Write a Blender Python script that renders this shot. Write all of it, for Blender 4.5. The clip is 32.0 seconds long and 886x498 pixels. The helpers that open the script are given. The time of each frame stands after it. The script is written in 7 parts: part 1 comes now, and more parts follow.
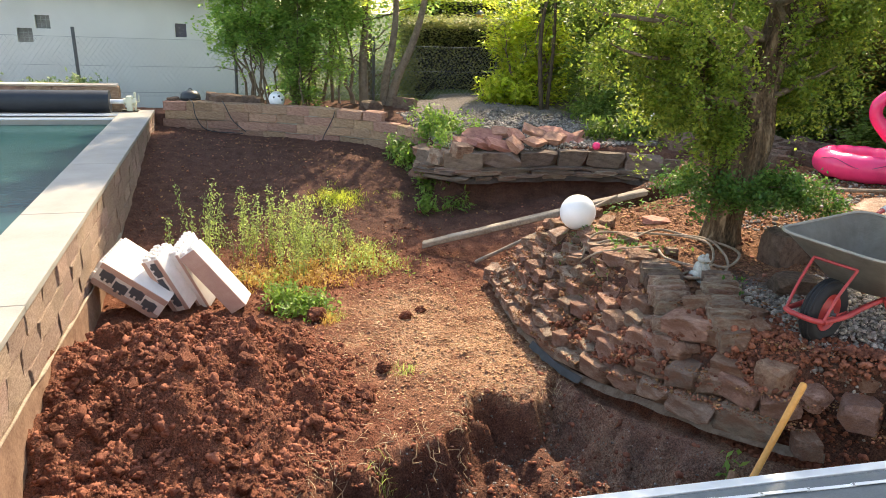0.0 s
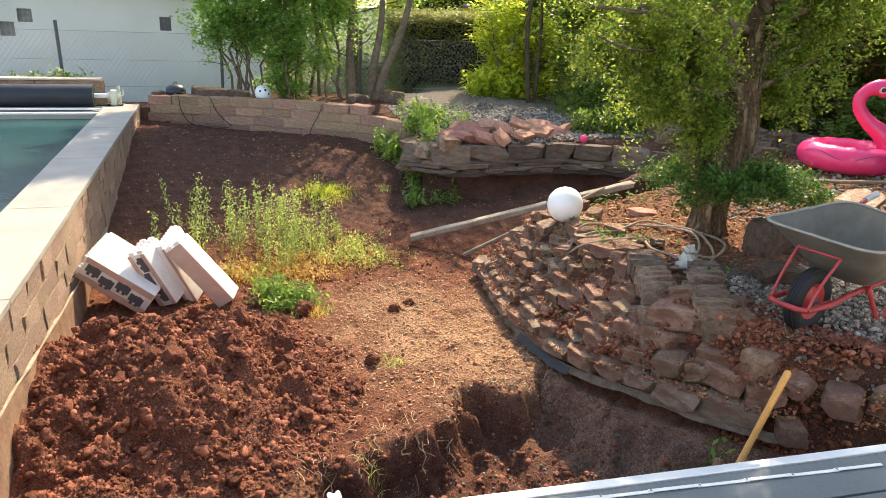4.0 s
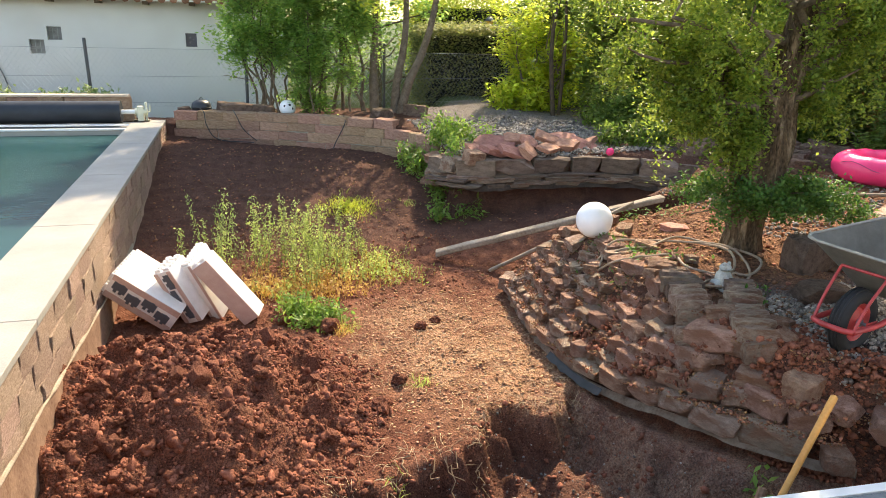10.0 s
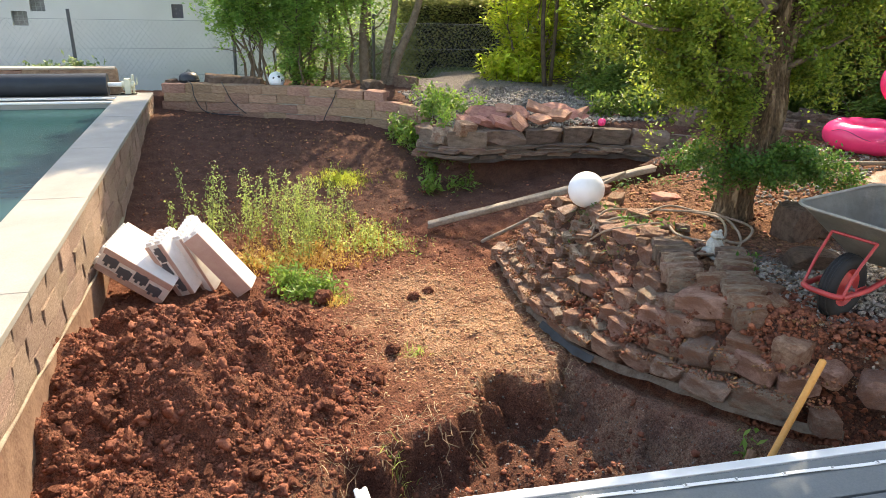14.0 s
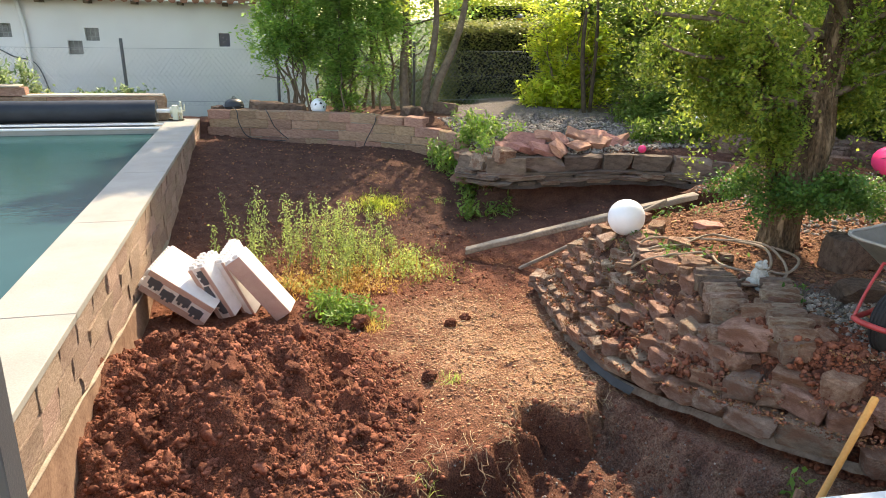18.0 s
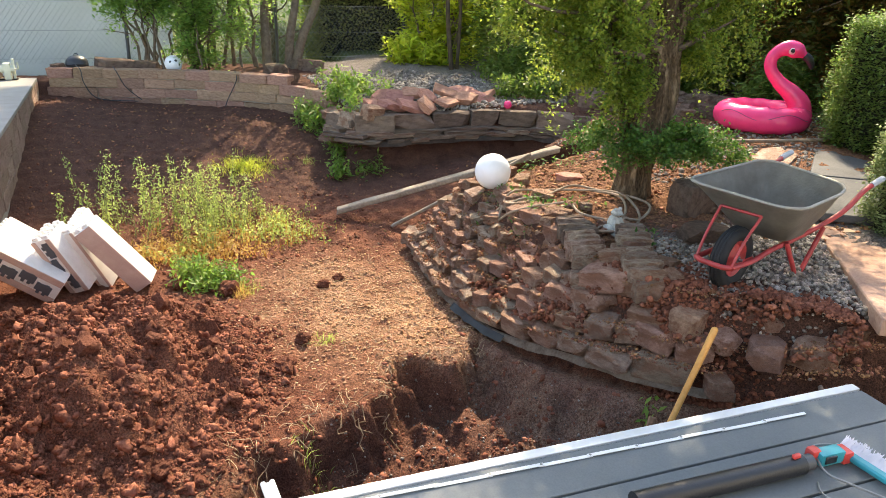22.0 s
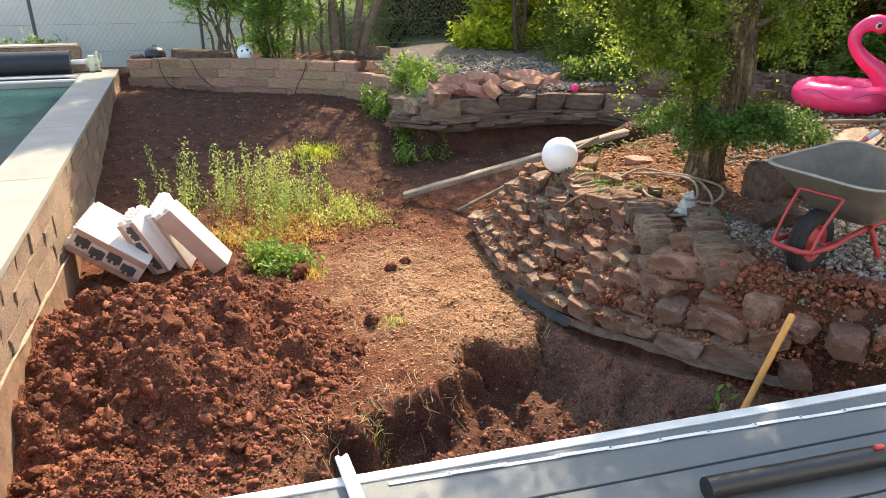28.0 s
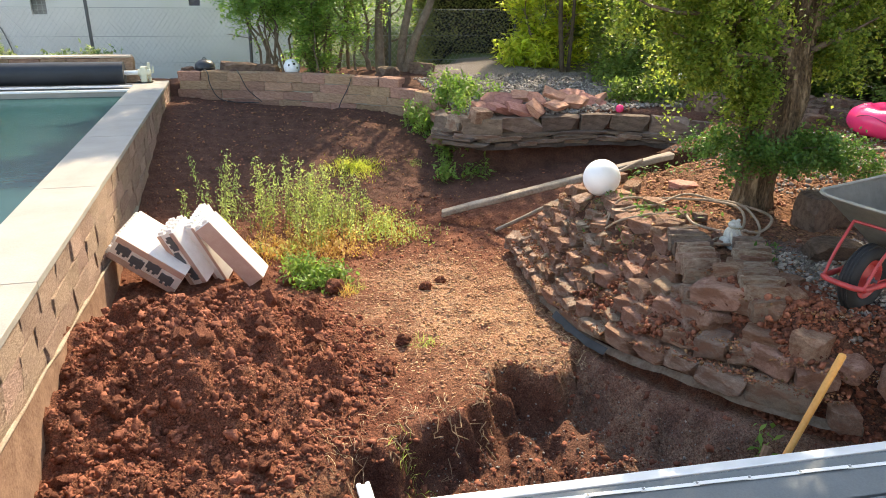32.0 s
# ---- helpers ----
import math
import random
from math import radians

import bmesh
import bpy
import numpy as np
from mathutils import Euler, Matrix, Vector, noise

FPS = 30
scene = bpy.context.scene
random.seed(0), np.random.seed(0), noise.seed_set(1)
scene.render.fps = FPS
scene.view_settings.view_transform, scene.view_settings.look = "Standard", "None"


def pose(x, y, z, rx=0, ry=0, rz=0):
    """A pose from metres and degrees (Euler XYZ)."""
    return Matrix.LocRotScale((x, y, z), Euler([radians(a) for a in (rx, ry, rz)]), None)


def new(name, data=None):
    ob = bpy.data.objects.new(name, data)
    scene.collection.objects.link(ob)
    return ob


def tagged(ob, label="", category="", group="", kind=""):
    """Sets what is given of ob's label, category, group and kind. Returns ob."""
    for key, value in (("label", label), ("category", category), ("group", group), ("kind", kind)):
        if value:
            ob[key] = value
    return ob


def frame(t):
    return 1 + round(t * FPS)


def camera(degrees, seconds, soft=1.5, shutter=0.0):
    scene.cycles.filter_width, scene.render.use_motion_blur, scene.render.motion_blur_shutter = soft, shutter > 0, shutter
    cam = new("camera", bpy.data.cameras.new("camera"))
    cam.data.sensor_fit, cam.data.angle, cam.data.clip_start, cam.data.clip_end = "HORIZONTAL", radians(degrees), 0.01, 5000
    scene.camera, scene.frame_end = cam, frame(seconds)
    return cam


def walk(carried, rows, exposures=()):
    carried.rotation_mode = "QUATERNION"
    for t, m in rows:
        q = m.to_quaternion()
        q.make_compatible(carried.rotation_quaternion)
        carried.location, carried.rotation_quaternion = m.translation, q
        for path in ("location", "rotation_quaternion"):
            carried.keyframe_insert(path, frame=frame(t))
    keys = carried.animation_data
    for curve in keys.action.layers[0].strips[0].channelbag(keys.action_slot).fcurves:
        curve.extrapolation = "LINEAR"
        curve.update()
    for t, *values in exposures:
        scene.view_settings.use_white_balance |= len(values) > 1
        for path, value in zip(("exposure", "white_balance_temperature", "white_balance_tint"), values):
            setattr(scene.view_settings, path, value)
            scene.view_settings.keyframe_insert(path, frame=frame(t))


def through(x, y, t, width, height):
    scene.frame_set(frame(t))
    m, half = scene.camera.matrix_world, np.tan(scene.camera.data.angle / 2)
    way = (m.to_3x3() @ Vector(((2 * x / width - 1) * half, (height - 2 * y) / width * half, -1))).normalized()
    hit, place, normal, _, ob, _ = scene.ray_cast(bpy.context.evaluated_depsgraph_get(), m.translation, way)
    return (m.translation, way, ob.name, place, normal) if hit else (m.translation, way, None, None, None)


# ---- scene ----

# ---- camera and its way ----
cam = camera(64.64, 32.0, soft=0.85)
# seconds, place in metres, turn in degrees
PATH = [
    (0.0, 0.016, -0.042, 2.026, 71.47, -2.28, -16.46),
    (0.5, 0.008, -0.016, 2.017, 71.16, -1.93, -15.14),
    (1.0, 0.022, -0.018, 2.020, 71.00, -1.43, -15.09),
    (1.5, 0.037, -0.026, 2.007, 70.18, -1.43, -16.11),
    (2.0, 0.038, -0.036, 2.007, 69.47, -1.92, -16.54),
    (2.5, 0.034, -0.038, 2.007, 69.88, -2.04, -16.49),
    (3.0, 0.017, -0.049, 2.009, 70.39, -2.24, -16.74),
    (3.5, 0.022, -0.055, 2.008, 70.72, -2.42, -17.41),
    (5.5, -0.081, -0.052, 2.023, 71.91, -1.48, -17.15),
    (6.0, -0.133, -0.048, 2.008, 70.69, -0.58, -18.18),
    (6.5, -0.144, -0.030, 2.001, 69.70, -0.78, -18.99),
    (7.0, -0.153, -0.027, 2.006, 69.99, -1.12, -19.14),
    (7.5, -0.107, -0.020, 2.011, 70.44, -1.44, -19.21),
    (8.0, 0.011, -0.011, 2.008, 70.19, -1.82, -16.72),
    (8.5, 0.054, 0.003, 1.978, 69.45, -2.57, -13.62),
    (9.0, -0.000, 0.000, 2.000, 69.98, -1.94, -13.84),
    (9.5, -0.011, 0.026, 2.017, 71.17, -1.86, -14.89),
    (10.0, -0.001, 0.054, 2.022, 71.96, -1.64, -15.85),
    (10.5, -0.011, 0.056, 2.014, 72.12, -2.09, -15.28),
    (11.0, -0.020, 0.034, 2.014, 72.39, -3.14, -14.80),
    (11.5, -0.025, 0.038, 2.008, 72.72, -3.93, -14.70),
    (12.0, -0.024, 0.045, 2.002, 72.65, -4.10, -15.04),
    (12.5, -0.015, 0.053, 2.010, 72.71, -3.38, -16.13),
    (13.0, -0.003, 0.061, 2.003, 71.88, -2.39, -17.32),
    (13.5, 0.010, 0.051, 1.994, 70.65, -1.56, -17.90),
    (14.0, -0.009, 0.047, 1.995, 69.86, -1.44, -16.64),
    (14.5, -0.013, 0.044, 1.997, 69.72, -1.34, -15.18),
    (16.5, -0.011, 0.053, 1.995, 69.92, -0.70, -14.61),
    (17.0, -0.001, 0.068, 2.005, 70.78, -0.55, -14.50),
    (17.5, -0.002, 0.074, 2.003, 71.58, -1.00, -13.99),
    (18.0, -0.013, 0.058, 2.010, 71.78, -1.09, -13.55),
    (18.5, 0.001, 0.052, 2.009, 71.28, -0.56, -14.59),
    (19.0, 0.005, 0.052, 2.000, 69.98, -0.33, -16.25),
    (19.5, 0.011, 0.057, 1.997, 69.13, -0.31, -17.62),
    (20.0, 0.007, 0.046, 2.006, 69.57, -0.72, -18.43),
    (20.5, 0.019, 0.011, 2.013, 70.73, -1.38, -21.25),
    (21.0, 0.037, 0.009, 2.024, 71.70, -1.63, -23.75),
    (21.5, 0.050, 0.023, 2.001, 70.74, -1.91, -24.18),
    (22.0, 0.047, 0.046, 1.982, 68.86, -2.08, -23.76),
    (22.5, 0.047, 0.053, 1.985, 68.37, -1.50, -22.59),
    (23.0, 0.042, 0.055, 1.984, 68.32, -1.09, -21.59),
    (23.5, 0.042, 0.056, 1.979, 67.86, -1.22, -20.54),
    (24.0, 0.030, 0.055, 1.972, 67.38, -1.90, -19.47),
    (24.5, 0.030, 0.061, 1.984, 67.92, -1.73, -18.75),
    (25.0, 0.054, 0.084, 1.978, 68.86, -2.44, -17.26),
    (25.5, 0.102, 0.088, 1.975, 69.46, -3.17, -15.71),
    (27.5, 0.016, 0.044, 1.979, 67.60, 0.05, -19.03),
    (28.0, 0.009, 0.025, 1.980, 67.59, -0.36, -18.90),
    (28.5, 0.002, 0.005, 1.982, 67.90, -0.68, -17.47),
    (29.0, -0.001, 0.011, 1.985, 68.63, -0.76, -15.79),
    (29.5, 0.002, 0.019, 1.993, 69.38, -1.00, -14.08),
    (30.0, 0.016, 0.041, 1.999, 70.14, -0.65, -13.00),
    (30.5, 0.015, 0.046, 1.999, 71.31, -0.75, -13.02),
    (31.0, 0.030, 0.067, 2.011, 72.32, -0.85, -13.51),
    (31.5, 0.039, 0.083, 1.992, 71.04, -1.09, -14.17),
    (32.0, 0.066, 0.095, 1.989, 68.78, -0.95, -15.14),
]
walk(cam, [(t, pose(x, y, z, rx, ry, rz)) for t, x, y, z, rx, ry, rz in PATH],
     exposures=[(0.0, 1.94, 7750, 9), (19.5, 1.94, 7750, 9), (21.5, 2.03, 7750, 9), (24.0, 2.0, 7750, 9), (26.0, 1.94, 7750, 9), (32.0, 1.94, 7750, 9)])

# ---- light ----
SUN_TO = Vector((0.43, 0.70, 0.78)).normalized()   # the way towards the sun
world = bpy.data.worlds.new("sky")
scene.world = world
world.use_nodes = True
sky = world.node_tree.nodes.new("ShaderNodeTexSky")
sky.sky_type, sky.sun_disc = "NISHITA", False
sky.sun_elevation = math.asin(SUN_TO.z)
sky.sun_rotation = math.atan2(SUN_TO.x, SUN_TO.y)
sky.ozone_density = 1.0
back = world.node_tree.nodes["Background"]
back.inputs["Strength"].default_value = 0.15
world.node_tree.links.new(sky.outputs[0], back.inputs[0])
sun = new("sun", bpy.data.lights.new("sun", "SUN"))
sun.data.energy, sun.data.angle, sun.data.color = 2.6, radians(0.55), (1.0, 0.90, 0.74)
sun.matrix_world = SUN_TO.to_track_quat("Z", "Y").to_matrix().to_4x4()

# ---- helpers of this scene ----
rnd = random.Random(7)


def smooth(a, b, x):
    u = min(1.0, max(0.0, (x - a) / (b - a)))
    return u * u * (3 - 2 * u)


def thing(name, place=(0, 0, 0), label="", category="", group="", kind="", turn=(0, 0, 0)):
    ob = new(name)
    ob.empty_display_size = 0.1
    ob.matrix_basis = pose(*place, *turn)
    return tagged(ob, label, category, group, kind)


def finish(bm, name, mats, sharp=40.0):
    me = bpy.data.meshes.new(name)
    bm.to_mesh(me)
    bm.free()
    for m in mats if isinstance(mats, (list, tuple)) else [mats]:
        me.materials.append(m)
    if sharp:
        me.shade_smooth()
        me.set_sharp_from_angle(angle=radians(sharp))
    return me


def part(name, bm, mat, parent=None, label="", at=None, sharp=40.0, kind=""):
    ob = new(name, finish(bm, name, mat, sharp))
    ob.parent = parent
    if at is not None:
        ob.matrix_basis = at
    return tagged(ob, label, kind=kind)


def grid_mesh(name, verts, faces, mat, sharp=0.0):
    me = bpy.data.meshes.new(name)
    me.from_pydata(verts, [], faces)
    for m in mat if isinstance(mat, (list, tuple)) else [mat]:
        me.materials.append(m)
    if sharp:
        me.shade_smooth()
        me.set_sharp_from_angle(angle=radians(sharp))
    return me


def box(sx, sy, sz, m=None, bevel=0.0, bm=None, seg=1):
    """A box of that size about its centre."""
    b = bmesh.new()
    bmesh.ops.create_cube(b, size=1.0, matrix=Matrix.Diagonal((sx, sy, sz, 1)))
    if bevel:
        bmesh.ops.bevel(b, geom=b.edges[:], offset=bevel, segments=seg, affect="EDGES", profile=0.6)
    if m is not None:
        b.transform(m)
    if bm is None:
        return b
    return join(bm, b)


def join(bm, other):
    me = bpy.data.meshes.new("tmp")
    other.to_mesh(me)
    other.free()
    bm.from_mesh(me)
    bpy.data.meshes.remove(me)
    return bm


def tube(points, radius, sides=8, bm=None, closed=False, caps=True):
    """A round bar along points; radius is one number or one for each point."""
    bm = bm or bmesh.new()
    pts = [Vector(p) for p in points]
    n = len(pts)
    rad = radius if isinstance(radius, (list, tuple)) else [radius] * n
    rings, up = [], None
    for i, p in enumerate(pts):
        a = pts[(i - 1) % n] if closed else pts[max(i - 1, 0)]
        b = pts[(i + 1) % n] if closed else pts[min(i + 1, n - 1)]
        d = (b - a).normalized()
        if up is None:
            up = Vector((0, 0, 1)) if abs(d.z) < 0.9 else Vector((1, 0, 0))
        s = d.cross(up).normalized()
        up = s.cross(d).normalized()
        rings.append([bm.verts.new(p + rad[i] * (math.cos(k * math.tau / sides) * s + math.sin(k * math.tau / sides) * up)) for k in range(sides)])
    for i in range(n if closed else n - 1):
        r0, r1 = rings[i], rings[(i + 1) % n]
        for k in range(sides):
            bm.faces.new((r0[k], r1[k], r1[(k + 1) % sides], r0[(k + 1) % sides]))
    if caps and not closed:
        bm.faces.new(rings[0])
        bm.faces.new(rings[-1][::-1])
    return bm


def lathe(profile, sides=24, bm=None):
    """A turned body from (radius, height) pairs."""
    bm = bm or bmesh.new()
    rings = []
    for r, z in profile:
        if r < 1e-5:
            rings.append([bm.verts.new((0, 0, z))])
        else:
            rings.append([bm.verts.new((r * math.cos(k * math.tau / sides), r * math.sin(k * math.tau / sides), z)) for k in range(sides)])
    for a, b in zip(rings, rings[1:]):
        for k in range(sides):
            j = (k + 1) % sides
            if len(a) == 1 and len(b) > 1:
                bm.faces.new((a[0], b[j], b[k]))
            elif len(b) == 1 and len(a) > 1:
                bm.faces.new((a[k], a[j], b[0]))
            elif len(a) > 1:
                bm.faces.new((a[k], a[j], b[j], b[k]))
    return bm


def curve_through(points, steps=8):
    """A smooth run of points through the given ones."""
    p = [Vector(q) for q in points]
    p = [p[0] * 2 - p[1]] + p + [p[-1] * 2 - p[-2]]
    out = []
    for i in range(1, len(p) - 2):
        a, b, c, d = p[i - 1:i + 3]
        for k in range(steps):
            t = k / steps
            out.append(0.5 * ((2 * b) + (c - a) * t + (2 * a - 5 * b + 4 * c - d) * t * t + (3 * b - a - 3 * c + d) * t ** 3))
    return out + [p[-2]]


def stone(r, sx, sy, sz, rough=0.12, cuts=1, chip=0.14):
    """A rough quarried stone about its centre: a chamfered block with pushed corners."""
    b = bmesh.new()
    bmesh.ops.create_cube(b, size=1.0)
    bmesh.ops.bevel(b, geom=b.edges[:], offset=chip * r.uniform(0.5, 1.0), segments=1, affect="EDGES")
    if cuts:
        bmesh.ops.subdivide_edges(b, edges=[e for e in b.edges if e.calc_length() > 0.45], cuts=cuts, use_grid_fill=True)
    off = Vector((r.uniform(0, 50), r.uniform(0, 50), r.uniform(0, 50)))
    for v in b.verts:
        n1 = noise.noise_vector(v.co * 1.3 + off)
        n2 = noise.noise_vector(v.co * 3.7 + off)
        v.co += n1 * rough * 1.6 + n2 * rough * 0.7
        v.co = Vector((v.co.x * sx, v.co.y * sy, v.co.z * sz))
    return b


def inside(poly, x, y):
    c, j = False, len(poly) - 1
    for i in range(len(poly)):
        (xi, yi), (xj, yj) = poly[i], poly[j]
        if (yi > y) != (yj > y) and x < (xj - xi) * (y - yi) / (yj - yi) + xi:
            c = not c
        j = i
    return c


def apart(poly, x, y):
    """Distance to a polygon's edge, positive inside."""
    best = 1e9
    for (ax, ay), (bx, by) in zip(poly, poly[1:] + poly[:1]):
        dx, dy = bx - ax, by - ay
        t = min(1.0, max(0.0, ((x - ax) * dx + (y - ay) * dy) / (dx * dx + dy * dy)))
        best = min(best, math.hypot(ax + t * dx - x, ay + t * dy - y))
    return best if inside(poly, x, y) else -best

# ---- materials ----
class Nodes:
    """A node material under construction."""

    def __init__(self, name):
        self.mat = bpy.data.materials.new(name)
        self.mat.use_nodes = True
        self.tree = self.mat.node_tree
        self.bsdf = self.tree.nodes["Principled BSDF"]
        self.coords = self.tree.nodes.new("ShaderNodeTexCoord")

    def node(self, kind, **inputs):
        n = self.tree.nodes.new(kind)
        for k, v in inputs.items():
            self.put(n.inputs[k.replace("_", " ")], v)
        return n

    def put(self, socket, value):
        if hasattr(value, "is_output"):
            self.tree.links.new(value, socket)
        elif isinstance(value, tuple) and len(value) == 3 and socket.type == "RGBA":
            socket.default_value = (*value, 1)
        else:
            socket.default_value = value

    def noise(self, scale, detail=4.0, rough=0.55, where="Object", stretch=None):
        n = self.node("ShaderNodeTexNoise", Scale=scale, Detail=detail, Roughness=rough)
        src = self.coords.outputs[where]
        if stretch:
            m = self.node("ShaderNodeMapping", Vector=src)
            m.inputs["Scale"].default_value = stretch
            src = m.outputs[0]
        self.put(n.inputs["Vector"], src)
        return n.outputs["Fac"]

    def ramp(self, fac, *stops):
        n = self.node("ShaderNodeValToRGB", Fac=fac)
        e = n.color_ramp.elements
        while len(e) < len(stops):
            e.new(0.5)
        for el, (pos, col) in zip(e, stops):
            el.position, el.color = pos, (*col, 1)
        return n.outputs["Color"]

    def mix(self, fac, a, b, blend="MIX"):
        n = self.tree.nodes.new("ShaderNodeMix")
        n.data_type, n.blend_type = "RGBA", blend
        self.put(n.inputs[0], fac)
        self.put(n.inputs[6], a)
        self.put(n.inputs[7], b)
        return n.outputs[2]

    def math(self, op, a, b=0.0):
        n = self.tree.nodes.new("ShaderNodeMath")
        n.operation = op
        self.put(n.inputs[0], a)
        self.put(n.inputs[1], b)
        return n.outputs[0]

    def attr(self, name):
        n = self.tree.nodes.new("ShaderNodeAttribute")
        n.attribute_name = name
        return n.outputs["Fac"]

    def random(self, island=False):
        if island:
            return self.tree.nodes.new("ShaderNodeNewGeometry").outputs["Random Per Island"]
        return self.tree.nodes.new("ShaderNodeObjectInfo").outputs["Random"]

    def hsv(self, col, hue=0.5, sat=1.0, val=1.0):
        return self.node("ShaderNodeHueSaturation", Hue=hue, Saturation=sat, Value=val, Color=col).outputs[0]

    def out(self, col, rough=0.8, metal=0.0, bump=None, depth=0.01, spec=0.3, strength=1.0):
        self.put(self.bsdf.inputs["Base Color"], col)
        self.put(self.bsdf.inputs["Roughness"], rough)
        self.put(self.bsdf.inputs["Metallic"], metal)
        self.put(self.bsdf.inputs["Specular IOR Level"], spec)
        if bump is not None:
            n = self.node("ShaderNodeBump", Height=bump, Distance=depth, Strength=strength)
            self.put(self.bsdf.inputs["Normal"], n.outputs[0])
        return self.mat


def grainy(name, dark, light, coarse=4.0, fine=60.0, rough=0.85, depth=0.01, spread=0.25, island=None, metal=0.0, spec=0.25, hue=0.0):
    """A surface with two scales of colour change, fine relief and a shade of its own for each piece."""
    n = Nodes(name)
    big, small = n.noise(coarse, 5), n.noise(fine, 3, 0.6)
    fac = n.math("ADD", n.math("MULTIPLY", big, 0.6), n.math("MULTIPLY", small, 0.4))
    col = n.ramp(fac, (0.34, dark), (0.66, light))
    if island is not None:
        r = n.random(island)
        col = n.hsv(col, val=n.math("ADD", n.math("MULTIPLY", r, 2 * spread), 1 - spread),
                    hue=n.math("ADD", n.math("MULTIPLY", n.math("FRACT", n.math("MULTIPLY", r, 7.31)), 2 * hue), 0.5 - hue))
    return n.out(col, rough, metal, fac, depth, spec)


def stained(name, dark, light, soil, coarse=5.0, fine=45.0, depth=0.02, spread=0.28, hue=0.012):
    """Stone with patches of dried soil on it and a shade of its own for each piece."""
    n = Nodes(name)
    big, small = n.noise(coarse, 5), n.noise(fine, 3, 0.6)
    fac = n.math("ADD", n.math("MULTIPLY", big, 0.55), n.math("MULTIPLY", small, 0.45))
    col = n.ramp(fac, (0.34, dark), (0.66, light))
    r = n.random(False)
    col = n.hsv(col, val=n.math("ADD", n.math("MULTIPLY", r, 2 * spread), 1 - spread),
                hue=n.math("ADD", n.math("MULTIPLY", n.math("FRACT", n.math("MULTIPLY", r, 7.31)), 2 * hue), 0.5 - hue))
    patch = n.ramp(n.noise(2.2, 6, 0.7, "Object"), (0.42, (0, 0, 0)), (0.60, (0.85, 0.85, 0.85)))
    col = n.mix(patch, col, n.ramp(small, (0.3, tuple(0.6 * v for v in soil)), (0.7, soil)))
    layer = n.noise(3.0, 4, 0.6, "Object", (0.6, 0.6, 7.0))
    return n.out(col, 0.93, 0, n.math("ADD", fac, n.math("MULTIPLY", layer, 0.7)), depth, 0.2)


def plain(name, col, rough=0.5, metal=0.0, spec=0.5, wear=0.06, scale=9.0, depth=0.001):
    """Paint, plastic or metal with slight dirt."""
    n = Nodes(name)
    a = n.noise(scale, 6, 0.65)
    c = n.ramp(a, (0.3, tuple(v * (1 - wear * 2) for v in col)), (0.7, tuple(min(1, v * (1 + wear)) for v in col)))
    r = n.math("ADD", n.math("MULTIPLY", a, 0.25), rough - 0.12)
    return n.out(c, r, metal, n.noise(scale * 12, 2), depth, spec)


def leafy(name, dark, light, through=0.45, spread=0.35, hue=0.02, rough=0.45):
    """Thin leaves that let light through."""
    n = Nodes(name)
    r = n.random(True)
    col = n.ramp(r, (0.0, dark), (1.0, light))
    col = n.hsv(col, hue=n.math("ADD", n.math("MULTIPLY", n.math("FRACT", n.math("MULTIPLY", r, 13.7)), 2 * hue), 0.5 - hue))
    n.out(col, rough, spec=0.35)
    tr = n.node("ShaderNodeBsdfTranslucent", Color=n.hsv(col, val=2.0, sat=1.0, hue=0.492))
    mx = n.node("ShaderNodeMixShader", Fac=through)
    n.tree.links.new(n.bsdf.outputs[0], mx.inputs[1])
    n.tree.links.new(tr.outputs[0], mx.inputs[2])
    n.tree.links.new(mx.outputs[0], n.tree.nodes["Material Output"].inputs["Surface"])
    return n.mat


